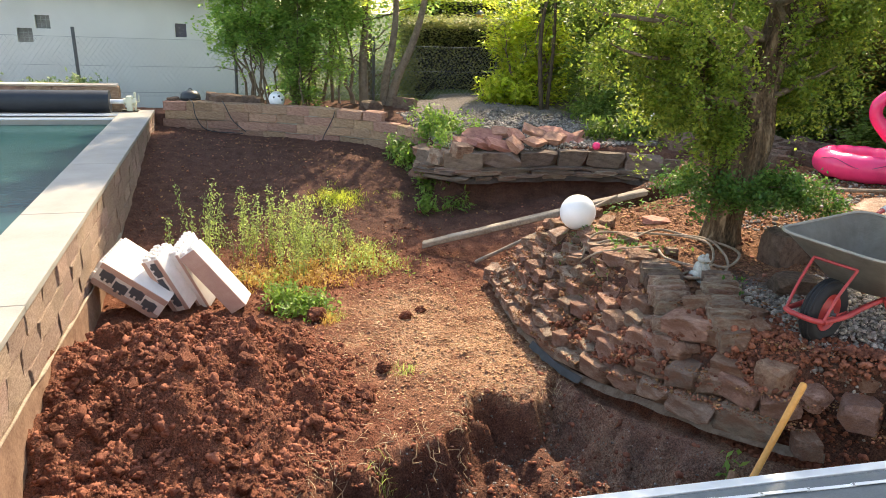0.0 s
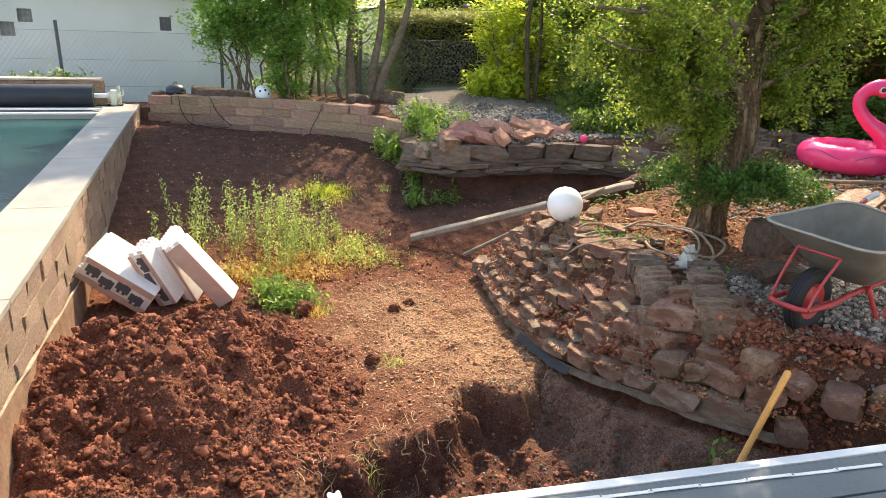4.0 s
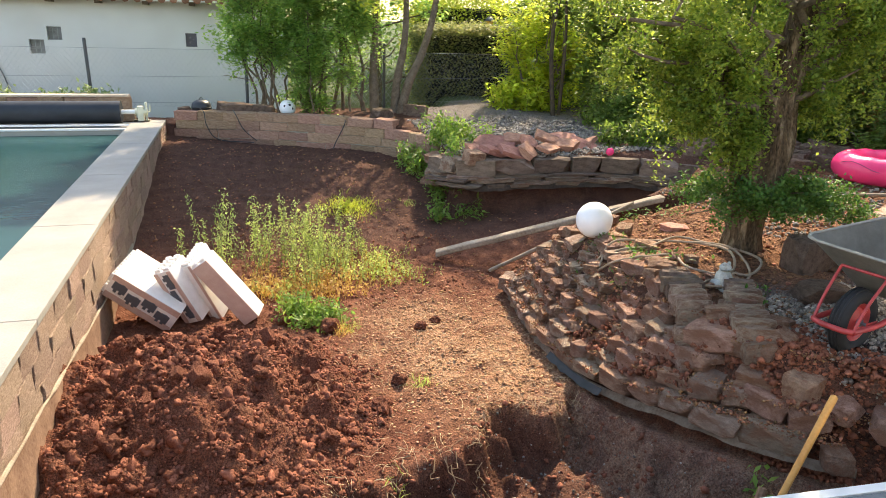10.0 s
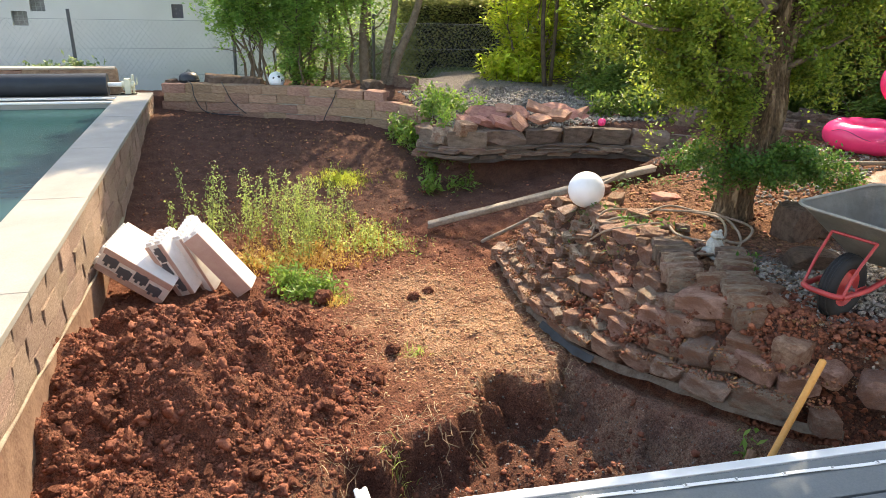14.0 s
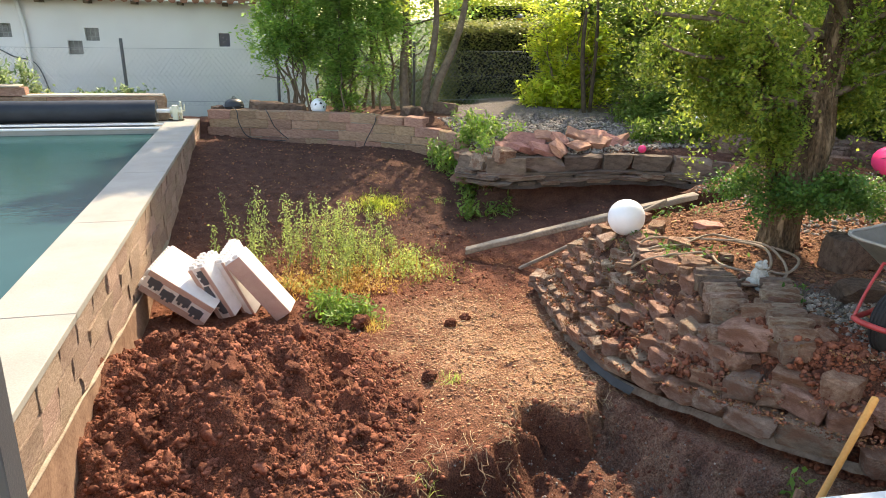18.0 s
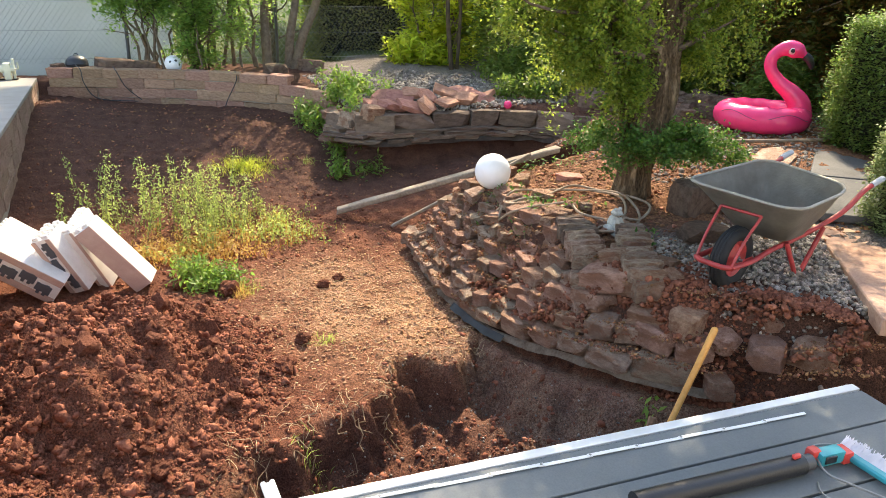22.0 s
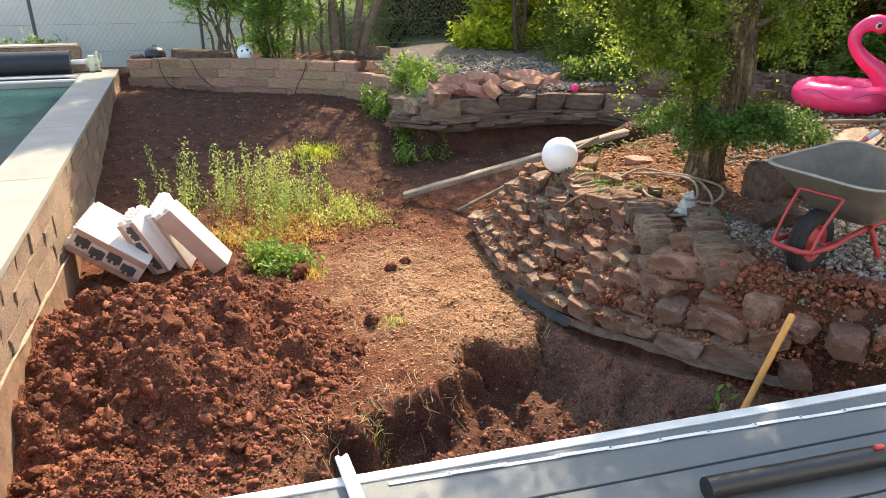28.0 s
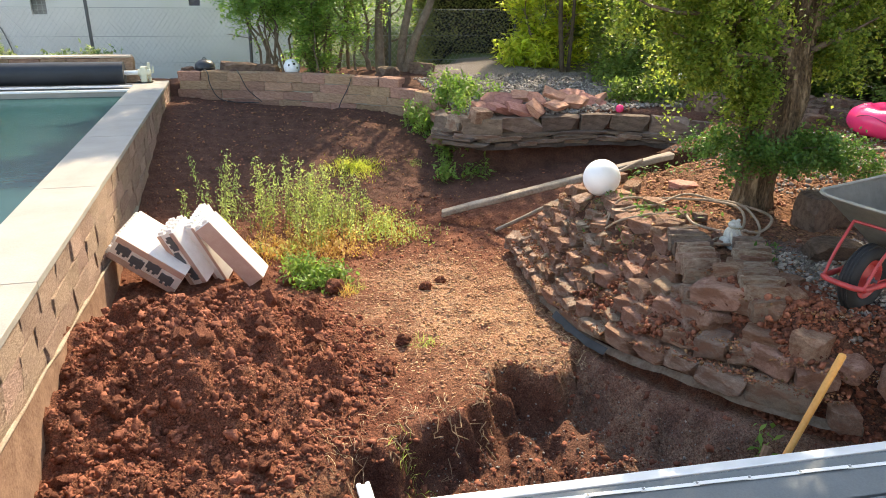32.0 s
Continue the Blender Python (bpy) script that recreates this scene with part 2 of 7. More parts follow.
def ground_material():
    n = Nodes("ground_soil")
    big, mid, fine = n.noise(0.9, 4), n.noise(6.0, 6, 0.65), n.noise(45.0, 6, 0.7)
    red = n.ramp(mid, (0.3, (0.105, 0.038, 0.024)), (0.55, (0.20, 0.082, 0.051)), (0.75, (0.31, 0.145, 0.093)))
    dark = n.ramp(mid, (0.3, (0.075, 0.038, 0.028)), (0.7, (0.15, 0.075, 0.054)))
    col = n.mix(n.attr("humus_shade"), red, dark)
    straw = n.ramp(fine, (0.35, (0.30, 0.14, 0.075)), (0.52, (0.48, 0.28, 0.165)), (0.68, (0.64, 0.47, 0.31)))
    patchy = n.math("MULTIPLY", n.ramp(big, (0.3, (0.35, 0.35, 0.35)), (0.6, (1, 1, 1))), n.ramp(n.noise(3.4, 5, 0.7), (0.38, (0.2, 0.2, 0.2)), (0.56, (1, 1, 1))))
    col = n.mix(n.math("MULTIPLY", n.attr("straw"), patchy), col, straw)
    grey = n.ramp(fine, (0.35, (0.10, 0.085, 0.08)), (0.6, (0.24, 0.215, 0.205)))
    col = n.mix(n.attr("gravel"), col, grey)
    litter = n.ramp(n.noise(26.0, 4, 0.7), (0.35, (0.10, 0.05, 0.03)), (0.55, (0.27, 0.13, 0.075)), (0.7, (0.40, 0.21, 0.12)))
    col = n.mix(n.attr("litter"), col, litter)
    lawn = n.ramp(mid, (0.3, (0.03, 0.06, 0.015)), (0.7, (0.09, 0.13, 0.03)))
    col = n.mix(n.attr("lawn"), col, lawn)
    flecks = n.ramp(n.noise(110.0, 3, 0.6), (0.35, (0.55, 0.55, 0.55)), (0.5, (1, 1, 1)), (0.68, (1.5, 1.42, 1.36)))
    col = n.mix(1.0, col, flecks, "MULTIPLY")
    lumps = n.node("ShaderNodeTexVoronoi", Vector=n.coords.outputs["Object"], Scale=34.0).outputs["Distance"]
    hgt = n.math("ADD", n.math("MULTIPLY", mid, 1.0), n.math("MULTIPLY", fine, 0.7))
    hgt = n.math("SUBTRACT", hgt, n.math("MULTIPLY", lumps, 0.22))
    return n.out(col, 0.95, 0, hgt, 0.045, 0.1)


M_GROUND = ground_material()
M_CLOD = grainy("red_clod", (0.115, 0.038, 0.024), (0.325, 0.128, 0.079), 9, 70, 0.95, 0.02, 0.35, True, spec=0.1)
M_ROCK = stained("red_sandstone", (0.25, 0.135, 0.095), (0.62, 0.395, 0.29), (0.36, 0.17, 0.105), fine=70.0, depth=0.04)
M_ROCK_GREY = stained("weathered_sandstone", (0.25, 0.175, 0.13), (0.62, 0.46, 0.35), (0.35, 0.175, 0.11), fine=70.0, depth=0.04)
M_SLAB = grainy("fresh_red_sandstone", (0.24, 0.10, 0.072), (0.47, 0.235, 0.17), 4, 50, 0.85, 0.008, 0.2, False, hue=0.01)
M_WALLBLOCK = grainy("split_concrete_block", (0.23, 0.13, 0.085), (0.48, 0.30, 0.205), 9, 70, 0.92, 0.02, 0.22, False, hue=0.018)
M_SPLIT = grainy("split_faced_block", (0.25, 0.155, 0.115), (0.55, 0.39, 0.30), 14, 80, 0.92, 0.03, 0.16, False, hue=0.01)
M_COPING = grainy("coping_slab", (0.25, 0.23, 0.20), (0.35, 0.32, 0.28), 2.5, 90, 0.7, 0.002, 0.05, False)
M_MORTAR = grainy("mortar", (0.30, 0.25, 0.20), (0.46, 0.40, 0.33), 6, 60, 0.95, 0.008)
M_RENDER = grainy("white_render", (0.60, 0.575, 0.545), (0.70, 0.68, 0.655), 1.2, 60, 0.9, 0.003)
M_FOAM = grainy("polystyrene", (0.72, 0.68, 0.63), (0.84, 0.81, 0.77), 14, 160, 0.85, 0.003, 0.04, False)
# the fronts' shade and pink bounced light are put into this colour
M_FOAM_PINK = grainy("pinkish_polystyrene", (0.46, 0.305, 0.245), (0.58, 0.42, 0.35), 10, 160, 0.85, 0.003)
M_FOAM_GREY = plain("graphite_polystyrene", (0.09, 0.095, 0.105), 0.8)
M_GLOBE = plain("opal_globe", (0.86, 0.85, 0.87), 0.35, 0, 0.5, 0.03)
M_DECK = grainy("grey_deck_board", (0.115, 0.128, 0.131), (0.168, 0.182, 0.186), 1.6, 120, 0.55, 0.0006, 0.06, False)
M_TRIM = plain("white_edge_trim", (0.72, 0.73, 0.75), 0.35, 0.3, 0.5, 0.04)
M_ALU_DARK = plain("anthracite_aluminium", (0.075, 0.078, 0.085), 0.45, 0.2)
M_WOOD = grainy("weathered_wood", (0.16, 0.12, 0.09), (0.41, 0.33, 0.26), 3, 40, 0.9, 0.006)
M_HANDLE = grainy("varnished_ash", (0.62, 0.27, 0.07), (0.78, 0.40, 0.12), 3, 60, 0.45, 0.001)
M_RUBBER = plain("black_rubber", (0.025, 0.025, 0.027), 0.75, 0, 0.3, 0.2)
M_REDPAINT = plain("worn_red_paint", (0.43, 0.045, 0.045), 0.45, 0.0, 0.5, 0.2)
M_ZINC = plain("dusty_galvanised_steel", (0.34, 0.31, 0.265), 0.6, 0.35, 0.5, 0.16, 5.0, 0.002)
M_PINK = plain("pink_vinyl", (0.95, 0.055, 0.21), 0.22, 0, 0.5, 0.03)
M_BLACK = plain("black_plastic", (0.02, 0.02, 0.022), 0.4)
M_WHITE = plain("white_plastic", (0.78, 0.78, 0.77), 0.4)
M_CREAM = plain("cream_plastic", (0.62, 0.60, 0.45), 0.5)
M_HOSE = grainy("dusty_hose", (0.19, 0.135, 0.095), (0.37, 0.28, 0.205), 8, 50, 0.7, 0.001)
M_STEEL = plain("galvanised_wire", (0.27, 0.275, 0.27), 0.45, 0.7)
def bark_material():
    n = Nodes("rough_bark")
    ridge = n.noise(16.0, 5, 0.6, stretch=(1.0, 1.0, 0.16))
    fine = n.noise(70.0, 3, 0.6, stretch=(1.0, 1.0, 0.4))
    fac = n.math("ADD", n.math("MULTIPLY", ridge, 0.7), n.math("MULTIPLY", fine, 0.3))
    col = n.ramp(fac, (0.36, (0.03, 0.02, 0.012)), (0.5, (0.14, 0.092, 0.056)), (0.66, (0.32, 0.225, 0.145)))
    return n.out(col, 0.95, 0, n.ramp(ridge, (0.38, (0, 0, 0)), (0.6, (1, 1, 1))), 0.045, 0.15)


M_BARK = bark_material()
M_BARK2 = grainy("grey_brown_bark", (0.085, 0.06, 0.042), (0.22, 0.165, 0.12), 10, 60, 0.95, 0.02)
M_COVER = plain("black_cover_roll", (0.022, 0.025, 0.032), 0.55, 0, 0.4, 0.2, 4.0)
M_PEBBLE = grainy("grey_gravel", (0.13, 0.105, 0.088), (0.36, 0.31, 0.265), 20, 80, 0.85, 0.002, 0.5, True, hue=0.02)
M_FLEECE = grainy("muddy_fleece", (0.08, 0.06, 0.048), (0.19, 0.15, 0.125), 5, 50, 0.95, 0.006)
M_FILM = plain("grey_liner_film", (0.07, 0.072, 0.075), 0.45, 0, 0.5, 0.2)
M_LEAF_TREE = leafy("tree_leaves", (0.068, 0.125, 0.018), (0.245, 0.30, 0.050), 0.54)
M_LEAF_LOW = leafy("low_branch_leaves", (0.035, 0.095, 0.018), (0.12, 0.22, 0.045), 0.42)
M_LEAF_BAMBOO = leafy("shrub_leaves", (0.09, 0.185, 0.04), (0.27, 0.38, 0.10), 0.66)
M_LEAF_DARK = leafy("dark_hedge_leaves", (0.075, 0.135, 0.030), (0.185, 0.265, 0.065), 0.48)
M_LEAF_BRIGHT = leafy("bright_leaves", (0.19, 0.26, 0.03), (0.43, 0.45, 0.07), 0.7)
M_LEAF_AUTUMN = leafy("autumn_leaves", (0.05, 0.085, 0.015), (0.21, 0.12, 0.028), 0.42)
M_WEED = leafy("weed_leaves", (0.17, 0.24, 0.055), (0.36, 0.42, 0.12), 0.55)
M_WEED_DRY = leafy("drying_weed", (0.34, 0.19, 0.05), (0.45, 0.34, 0.10), 0.5)


def water_material():
    n = Nodes("pool_water")
    col = n.ramp(n.noise(0.5, 3), (0.35, (0.014, 0.048, 0.050)), (0.65, (0.022, 0.066, 0.067)))
    return n.out(col, 0.22, 0, n.noise(3.2, 3, 0.5, stretch=(1.0, 1.6, 1.0)), 0.004, 0.04)


M_WATER = water_material()
M_CHIP = grainy("dry_chips", (0.28, 0.13, 0.07), (0.55, 0.33, 0.19), 9, 60, 0.9, 0.002, 0.22, True, hue=0.015)
M_LITTER = grainy("bark_litter", (0.15, 0.065, 0.035), (0.42, 0.20, 0.105), 9, 60, 0.9, 0.002, 0.4, True, hue=0.02)
M_WEED_DRY2 = plain("dry_root", (0.30, 0.19, 0.11), 0.9)

# ---- ground ----
# outline of the dug-out low ground, seen from above
DIG = [(-1.20, 1.2), (3.9, 1.2), (3.75, 2.05), (3.45, 2.22), (3.14, 2.53), (2.85, 2.78), (2.66, 3.02), (2.50, 3.40), (2.37, 4.0), (2.30, 4.7),
       (2.36, 5.4), (2.45, 6.05), (2.7, 6.2), (3.2, 6.25), (4.1, 6.55), (5.1, 7.1), (5.65, 7.75), (4.9, 8.42), (4.0, 8.5), (3.0, 8.5), (2.55, 8.85),
       (2.6, 9.6), (2.66, 10.24), (2.35, 10.8), (1.9, 11.2), (1.1, 11.65), (0.1, 12.05), (-0.97, 12.3), (-1.20, 12.3)]
PIT = [(0.10, 1.2), (0.15, 2.6), (0.33, 3.02), (0.46, 3.33), (0.68, 3.30), (0.82, 3.52), (1.0, 3.56), (1.22, 3.58), (1.42, 3.70), (1.53, 4.0), (1.69, 4.05), (1.82, 3.88), (2.06, 3.96),
       (2.2, 4.12), (2.3, 3.4), (2.55, 2.85), (3.1, 2.35), (3.6, 1.9), (3.6, 1.2)]


def heap(x, y):
    dx, dy = (x + 0.38) / (1.32 if x > -0.38 else 1.95), (y - 4.55) / (1.75 if y < 4.55 else 0.95)
    r = (abs(dx) ** 2.4 + abs(dy) ** 2.4) ** (1 / 2.4) + 0.10 * noise.noise(Vector((x * 2.4, y * 2.4, 8)))
    return 0.42 * smooth(1.0, 0.18, r)


def low_ground(x, y):
    z = -0.5 + 0.50 * smooth(7.0, 11.6, y) + 0.10 * smooth(0.4, -1.1, x) * smooth(5.5, 7, y)
    z += 0.16 * smooth(6.0, 7.6, y) * smooth(2.6, 4.8, x)
    z += 0.16 * smooth(3.9, 2.9, y) * smooth(1.2, 2.3, x)
    z += heap(x, y)
    if y < 5 and x > -0.2:
        p = apart(PIT, x + 0.07 * noise.noise(Vector((x * 3, y * 3, 5))) + 0.09 * noise.noise(Vector((x * 9, y * 9, 5))), y + 0.07 * noise.noise(Vector((x * 4, y * 4, 9))) + 0.09 * noise.noise(Vector((x * 10, y * 10, 2))))
        z -= 0.34 * smooth(-0.06, 0.17, p) + 0.12 * smooth(0.1, 0.9, p) - 0.11 * noise.noise(Vector((x * 6, y * 6, 1))) * smooth(-0.1, 0.1, p)
    return z


def high_ground(x, y):
    z = 0.27 + 0.05 * max(0.0, min(x, 7.0) - 3.3) + 0.045 * max(0.0, min(y, 12.0) - 8.0) * smooth(6.5, 4.5, x)
    z += 0.06 * smooth(0.9, 0.1, math.hypot(x - 3.8, y - 4.5))
    if x < -0.9:
        z = min(z, 0.3)
    return z


def rough_ground(x, y, amount):
    v = Vector((x, y, 0.0))
    z = amount * (0.6 * noise.noise(v * 2.2) + 0.4 * noise.noise(v * 6.1) + 0.25 * noise.noise(v * 15.0))
    # creased lumps, as crumbly soil breaks
    return z + amount * (0.75 * abs(noise.noise(v * 7.3)) + 0.55 * abs(noise.noise(v * 14.0)) + 0.35 * abs(noise.noise(v * 27.0)) - 0.35)


def ground_z(x, y):
    if x < -1.19 and y < 12.6:
        return -1.2
    if y < 1.4:
        return -0.6
    d = apart(DIG, x, y)
    if x > 2.0 and y < 6.4:
        k = smooth(0.0, -(0.30 + 0.30 * smooth(3.2, 4.6, y)), d)      # the stepped stones lie on this slope
    elif y < 8.8 and x > 2.6:
        k = smooth(0.35, -0.10, d) if y < 7.6 else smooth(0.10, -0.16, d)
    else:
        k = smooth(-0.03, -0.16, d)
    low = low_ground(x, y) if k < 1 else 0.0
    high = high_ground(x, y) if k > 0 else 0.0
    h = heap(x, y) if k < 1 else 0
    z = low * (1 - k) + high * k + rough_ground(x, y, 0.035 + 0.06 * smooth(0.02, 0.2, h))
    if h > 0:
        v = Vector((x, y, 4.0))
        z += smooth(0.02, 0.2, h) * (0.13 * noise.noise(v * 2.9) + 0.10 * noise.noise(v * 5.7) - 0.07 * abs(noise.noise(v * 4.1)))
    return z - 0.75 * smooth(13.0, 14.4, y) * smooth(4.2, 3.4, x)


def spread_line(lo, hi, step, ends):
    inner = [lo + i * step for i in range(int(round((hi - lo) / step)) + 1)]
    return [lo - e for e in reversed(ends)] + inner + [hi + e for e in ends]


def build_ground():
    ends = [0.15, 0.4, 0.9, 2, 5, 12, 30, 80, 200, 600]
    xs = spread_line(-1.26, 8.0, 0.045, ends)
    ys = spread_line(1.0, 13.6, 0.045, ends)
    # finer over the heap and the pit
    xs = sorted(xs + [x + 0.0225 for x in xs if -1.27 < x < 2.4])
    ys = sorted(ys + [y + 0.0225 for y in ys if 2.2 < y < 5.9])
    verts, attrs = [], {k: [] for k in ("humus_shade", "straw", "gravel", "litter", "lawn")}
    for y in ys:
        for x in xs:
            z = ground_z(x, y)
            verts.append((x, y, z))
            w = noise.noise(Vector((x * 1.7, y * 1.7, 3))) * 0.35
            d = apart(DIG, x, y)
            humus_shade = smooth(6.9, 8.2, y + w) * (1 if d > -0.1 else 0.3)
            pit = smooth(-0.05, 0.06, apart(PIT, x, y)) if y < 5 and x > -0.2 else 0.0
            straw = smooth(1.5, 0.3, math.hypot((x - 1.68) / 0.8, (y - 4.9) / 1.1) + w) * (1 if d > 0 else 0) * (1 - pit)
            high = d < -0.55
            gravel = (smooth(3.0, 3.4, x + w) * smooth(4.1, 3.6, y + w) if y < 5 else smooth(2.9, 3.3, x + w) * smooth(8.3, 8.7, y)) if high else 0.0
            # in the pit the dark soil tone paints its shade into the colour
            attrs["humus_shade"].append(max(humus_shade, 0.65 * pit) if d > -0.05 else 1.0)
            dusty = 0.55 * smooth(0.75, 0.2, math.hypot((x - 0.15) / 0.75, (y - 2.95) / 0.5) + w) * (1 - pit)
            attrs["straw"].append(max(straw, dusty, 0.6 * smooth(0.75, 0.2, d + w) * smooth(4.4, 3.9, y) * smooth(1.5, 1.9, x) if d > 0 else 0.0))
            dry = 0.22 * smooth(0.75, 0.2, d + w) * smooth(4.4, 3.9, y) * smooth(1.5, 1.9, x) if d > 0 else 0.0
            attrs["gravel"].append(max(gravel * 0.9, dry))
            attrs["litter"].append(max(0.0, 1 - gravel) * (0.85 if high and x > 2 and y < 7.4 else 0.0))
            attrs["lawn"].append(0.8 if y > 13.8 or x > 12 or x < -7 or y < 0.4 else 0.0)
    nx, ny = len(xs), len(ys)
    faces = [(j * nx + i, j * nx + i + 1, (j + 1) * nx + i + 1, (j + 1) * nx + i) for j in range(ny - 1) for i in range(nx - 1)]
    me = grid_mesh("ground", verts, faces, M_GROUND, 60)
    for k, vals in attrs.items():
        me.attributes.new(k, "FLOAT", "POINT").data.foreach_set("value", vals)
    return tagged(new("ground", me), "dug-up reddish soil with straw, gravel and leaf litter", "ground", kind="structure")


ground = build_ground()

# ---- pool ----
WALL_X, COPE_Z = -1.17, 0.38


def build_pool():
    wall = thing("wall_pool", (0, 0, 0), "pool wall of split-faced sandy-brown blocks", "wall", kind="structure")
    part("wall_core", box(0.36, 12.4, 1.5, pose(WALL_X - 0.186, 6.25, -0.43)), M_MORTAR, wall)
    bead = [(WALL_X + 0.035, y, 0.03 - 0.075 * (y - 2.6) + 0.02 * noise.noise(Vector((y * 3, 0, 0)))) for y in [0.3 + 0.15 * i for i in range(46)]]
    part("mortar_bead", tube(bead, [0.010 + 0.014 * noise.noise(Vector((y * 9, 3, 0))) for _, y, _ in bead], 7), M_BEAD, wall, "smeared pale mortar bead")
    bm = bmesh.new()
    for (x, y, z), (_, y2, z2) in zip(bead, bead[1:]):
        v = [bm.verts.new(q) for q in ((WALL_X + 0.03, y, z), (WALL_X + 0.03, y2, z2), (WALL_X + 0.07 + 0.02 * noise.noise(Vector((y2 * 2, 5, 0))), y2, -0.75),
                                       (WALL_X + 0.07 + 0.02 * noise.noise(Vector((y * 2, 5, 0))), y, -0.75))]
        bm.faces.new(v)
    bmesh.ops.remove_doubles(bm, verts=bm.verts[:], dist=0.001)
    part("footing", bm, M_FOOTING, wall, "soil-stained concrete footing", sharp=60)
    cope = thing("coping", (0, 0, 0), "pale stone coping along the pool", "coping", kind="structure")
    y = 0.2
    while y < 12.2:
        n = min(1.95, 12.22 - y)
        part("slab", box(0.485, n - 0.006, 0.045, pose(-1.392, y + n / 2, COPE_Z - 0.0225), 0.004), M_COPING, cope)
        y += 1.95
    water = part("water", box(6.0, 11.6, 0.02, pose(-4.62, 5.8, 0.23)), M_WATER)
    tagged(water, "dark teal pool water with ripples", "water", kind="structure")
    rim = thing("pool_rim", (0, 0, 0), "grey pool edge with pale profile", "pool edge", kind="structure")
    part("far_rim", box(5.6, 0.9, 0.10, pose(-4.43, 12.05, 0.26), 0.005), M_COPING, rim)
    part("profile", box(5.6, 0.05, 0.03, pose(-4.43, 11.62, 0.325), 0.004), M_TRIM, rim, "pale profile")
    part("profile", box(5.6, 0.05, 0.03, pose(-4.43, 11.92, 0.345), 0.004), M_TRIM, rim, "pale profile")
    part("inner_lining", box(0.02, 11.6, 0.5, pose(-1.645, 5.8, 0.07)), M_FILM, rim)


M_BEAD = grainy("pale_mortar", (0.20, 0.145, 0.10), (0.40, 0.33, 0.25), 6, 60, 0.95, 0.01)
M_FOOTING = grainy("stained_concrete", (0.15, 0.08, 0.05), (0.31, 0.19, 0.125), 6, 50, 0.95, 0.008)
build_pool()

# ---- house, fence and walls ----
def build_house():
    house = thing("white_house", (0, 0, 0), "white rendered neighbouring house with a tiled eave", "house")
    y0, x0, x1, top = 16.0, -14.0, 1.05, 2.25
    holes = [(-3.88, 1.18, 0.27, 0.27), (-3.54, 1.45, 0.26, 0.25), (-0.98, 1.36, 0.22, 0.27), (-5.12, 1.50, 0.26, 0.26)]
    # front wall as strips round the small openings
    bm = bmesh.new()
    xs = sorted({x0, x1, *[h[0] for h in holes], *[h[0] + h[2] for h in holes]})
    for a, b in zip(xs, xs[1:]):
        cuts = sorted((h[1], h[1] + h[3]) for h in holes if h[0] <= a + 1e-6 and b <= h[0] + h[2] + 1e-6)
        z = -0.5
        for lo, hi in cuts + [(top, top)]:
            if lo > z:
                box(b - a, 0.3, lo - z, pose((a + b) / 2, y0 + 0.15, (z + lo) / 2), bm=bm)
            z = hi
    bmesh.ops.remove_doubles(bm, verts=bm.verts[:], dist=0.0005)
    part("front_wall", bm, M_RENDER, house, "white rendered wall", sharp=0)
    part("side_wall", box(0.3, 6.0, top + 0.5, pose(x1 - 0.15, y0 + 3.3, top / 2 - 0.25)), M_RENDER, house)
    for hx, hz, w, h in holes:
        win = part("window", box(w + 0.02, 0.02, h + 0.02, pose(hx + w / 2, y0 + 0.10, hz + h / 2)), M_GLASSBLOCK if hx < -2 else M_SLATEBLUE, house, "small dark square window")
        if hx < -2:
            for i in range(1, 3):
                part("bar", box(w, 0.012, 0.008, pose(hx + w / 2, y0 + 0.084, hz + h * i / 3)), M_STEEL, win)
                part("bar", box(0.008, 0.012, h, pose(hx + w * i / 3, y0 + 0.082, hz + h / 2)), M_STEEL, win)
    part("soffit", box(x1 - x0 + 0.3, 0.5, 0.03, pose((x0 + x1) / 2, y0 - 0.18, top)), M_TRIM, house)
    for i in range(17):
        part("rafter", box(0.10, 0.32, 0.07, pose(x0 + 0.3 + i * 0.86, y0 - 0.18, top - 0.055)), M_BARK2, house, "dark rafter end")
    roof = part("roof", box(x1 - x0 + 0.3, 4.2, 0.05, pose((x0 + x1) / 2, y0 + 1.6, top + 0.86, 24)), M_TILE, house, "red clay tile roof")
    bm = bmesh.new()
    n = int((x1 - x0 + 0.3) / 0.22)
    for i in range(n):
        for j in range(2):
            c = pose(x0 - 0.1 + i * 0.22, y0 - 0.30 + j * 0.34, top + 0.07 + j * 0.15, 24)
            tube([c @ Vector((0, -0.18, 0.02)), c @ Vector((0, 0.18, 0.0))], 0.075, 7, bm)
    part("roof_tile", bm, M_TILE, roof, kind="stuff")
    part("downpipe", tube([(-4.72, 15.9, 2.4), (-4.66, 15.93, 2.05), (-4.6, 15.94, 1.7), (-4.56, 15.94, 0.2)], 0.04, 10), M_RENDER, house, "pale downpipe")
    part("cable", tube(curve_through([(-5.3, 15.96, 1.4), (-4.9, 15.96, 1.15), (-4.5, 15.96, 1.0), (-4.3, 15.96, 0.4)], 5), 0.012, 5), M_ALU_DARK, house, "loose dark cable")
    return house


M_GLASSBLOCK = grainy("dim_glass_block", (0.12, 0.12, 0.115), (0.24, 0.235, 0.225), 9, 40, 0.35, 0.004)
M_SLATEBLUE = plain("dark_blue_pane", (0.035, 0.04, 0.07), 0.25)
M_TILE = grainy("clay_roof_tile", (0.20, 0.085, 0.055), (0.38, 0.19, 0.13), 3, 40, 0.85, 0.01, 0.25, True)
build_house()


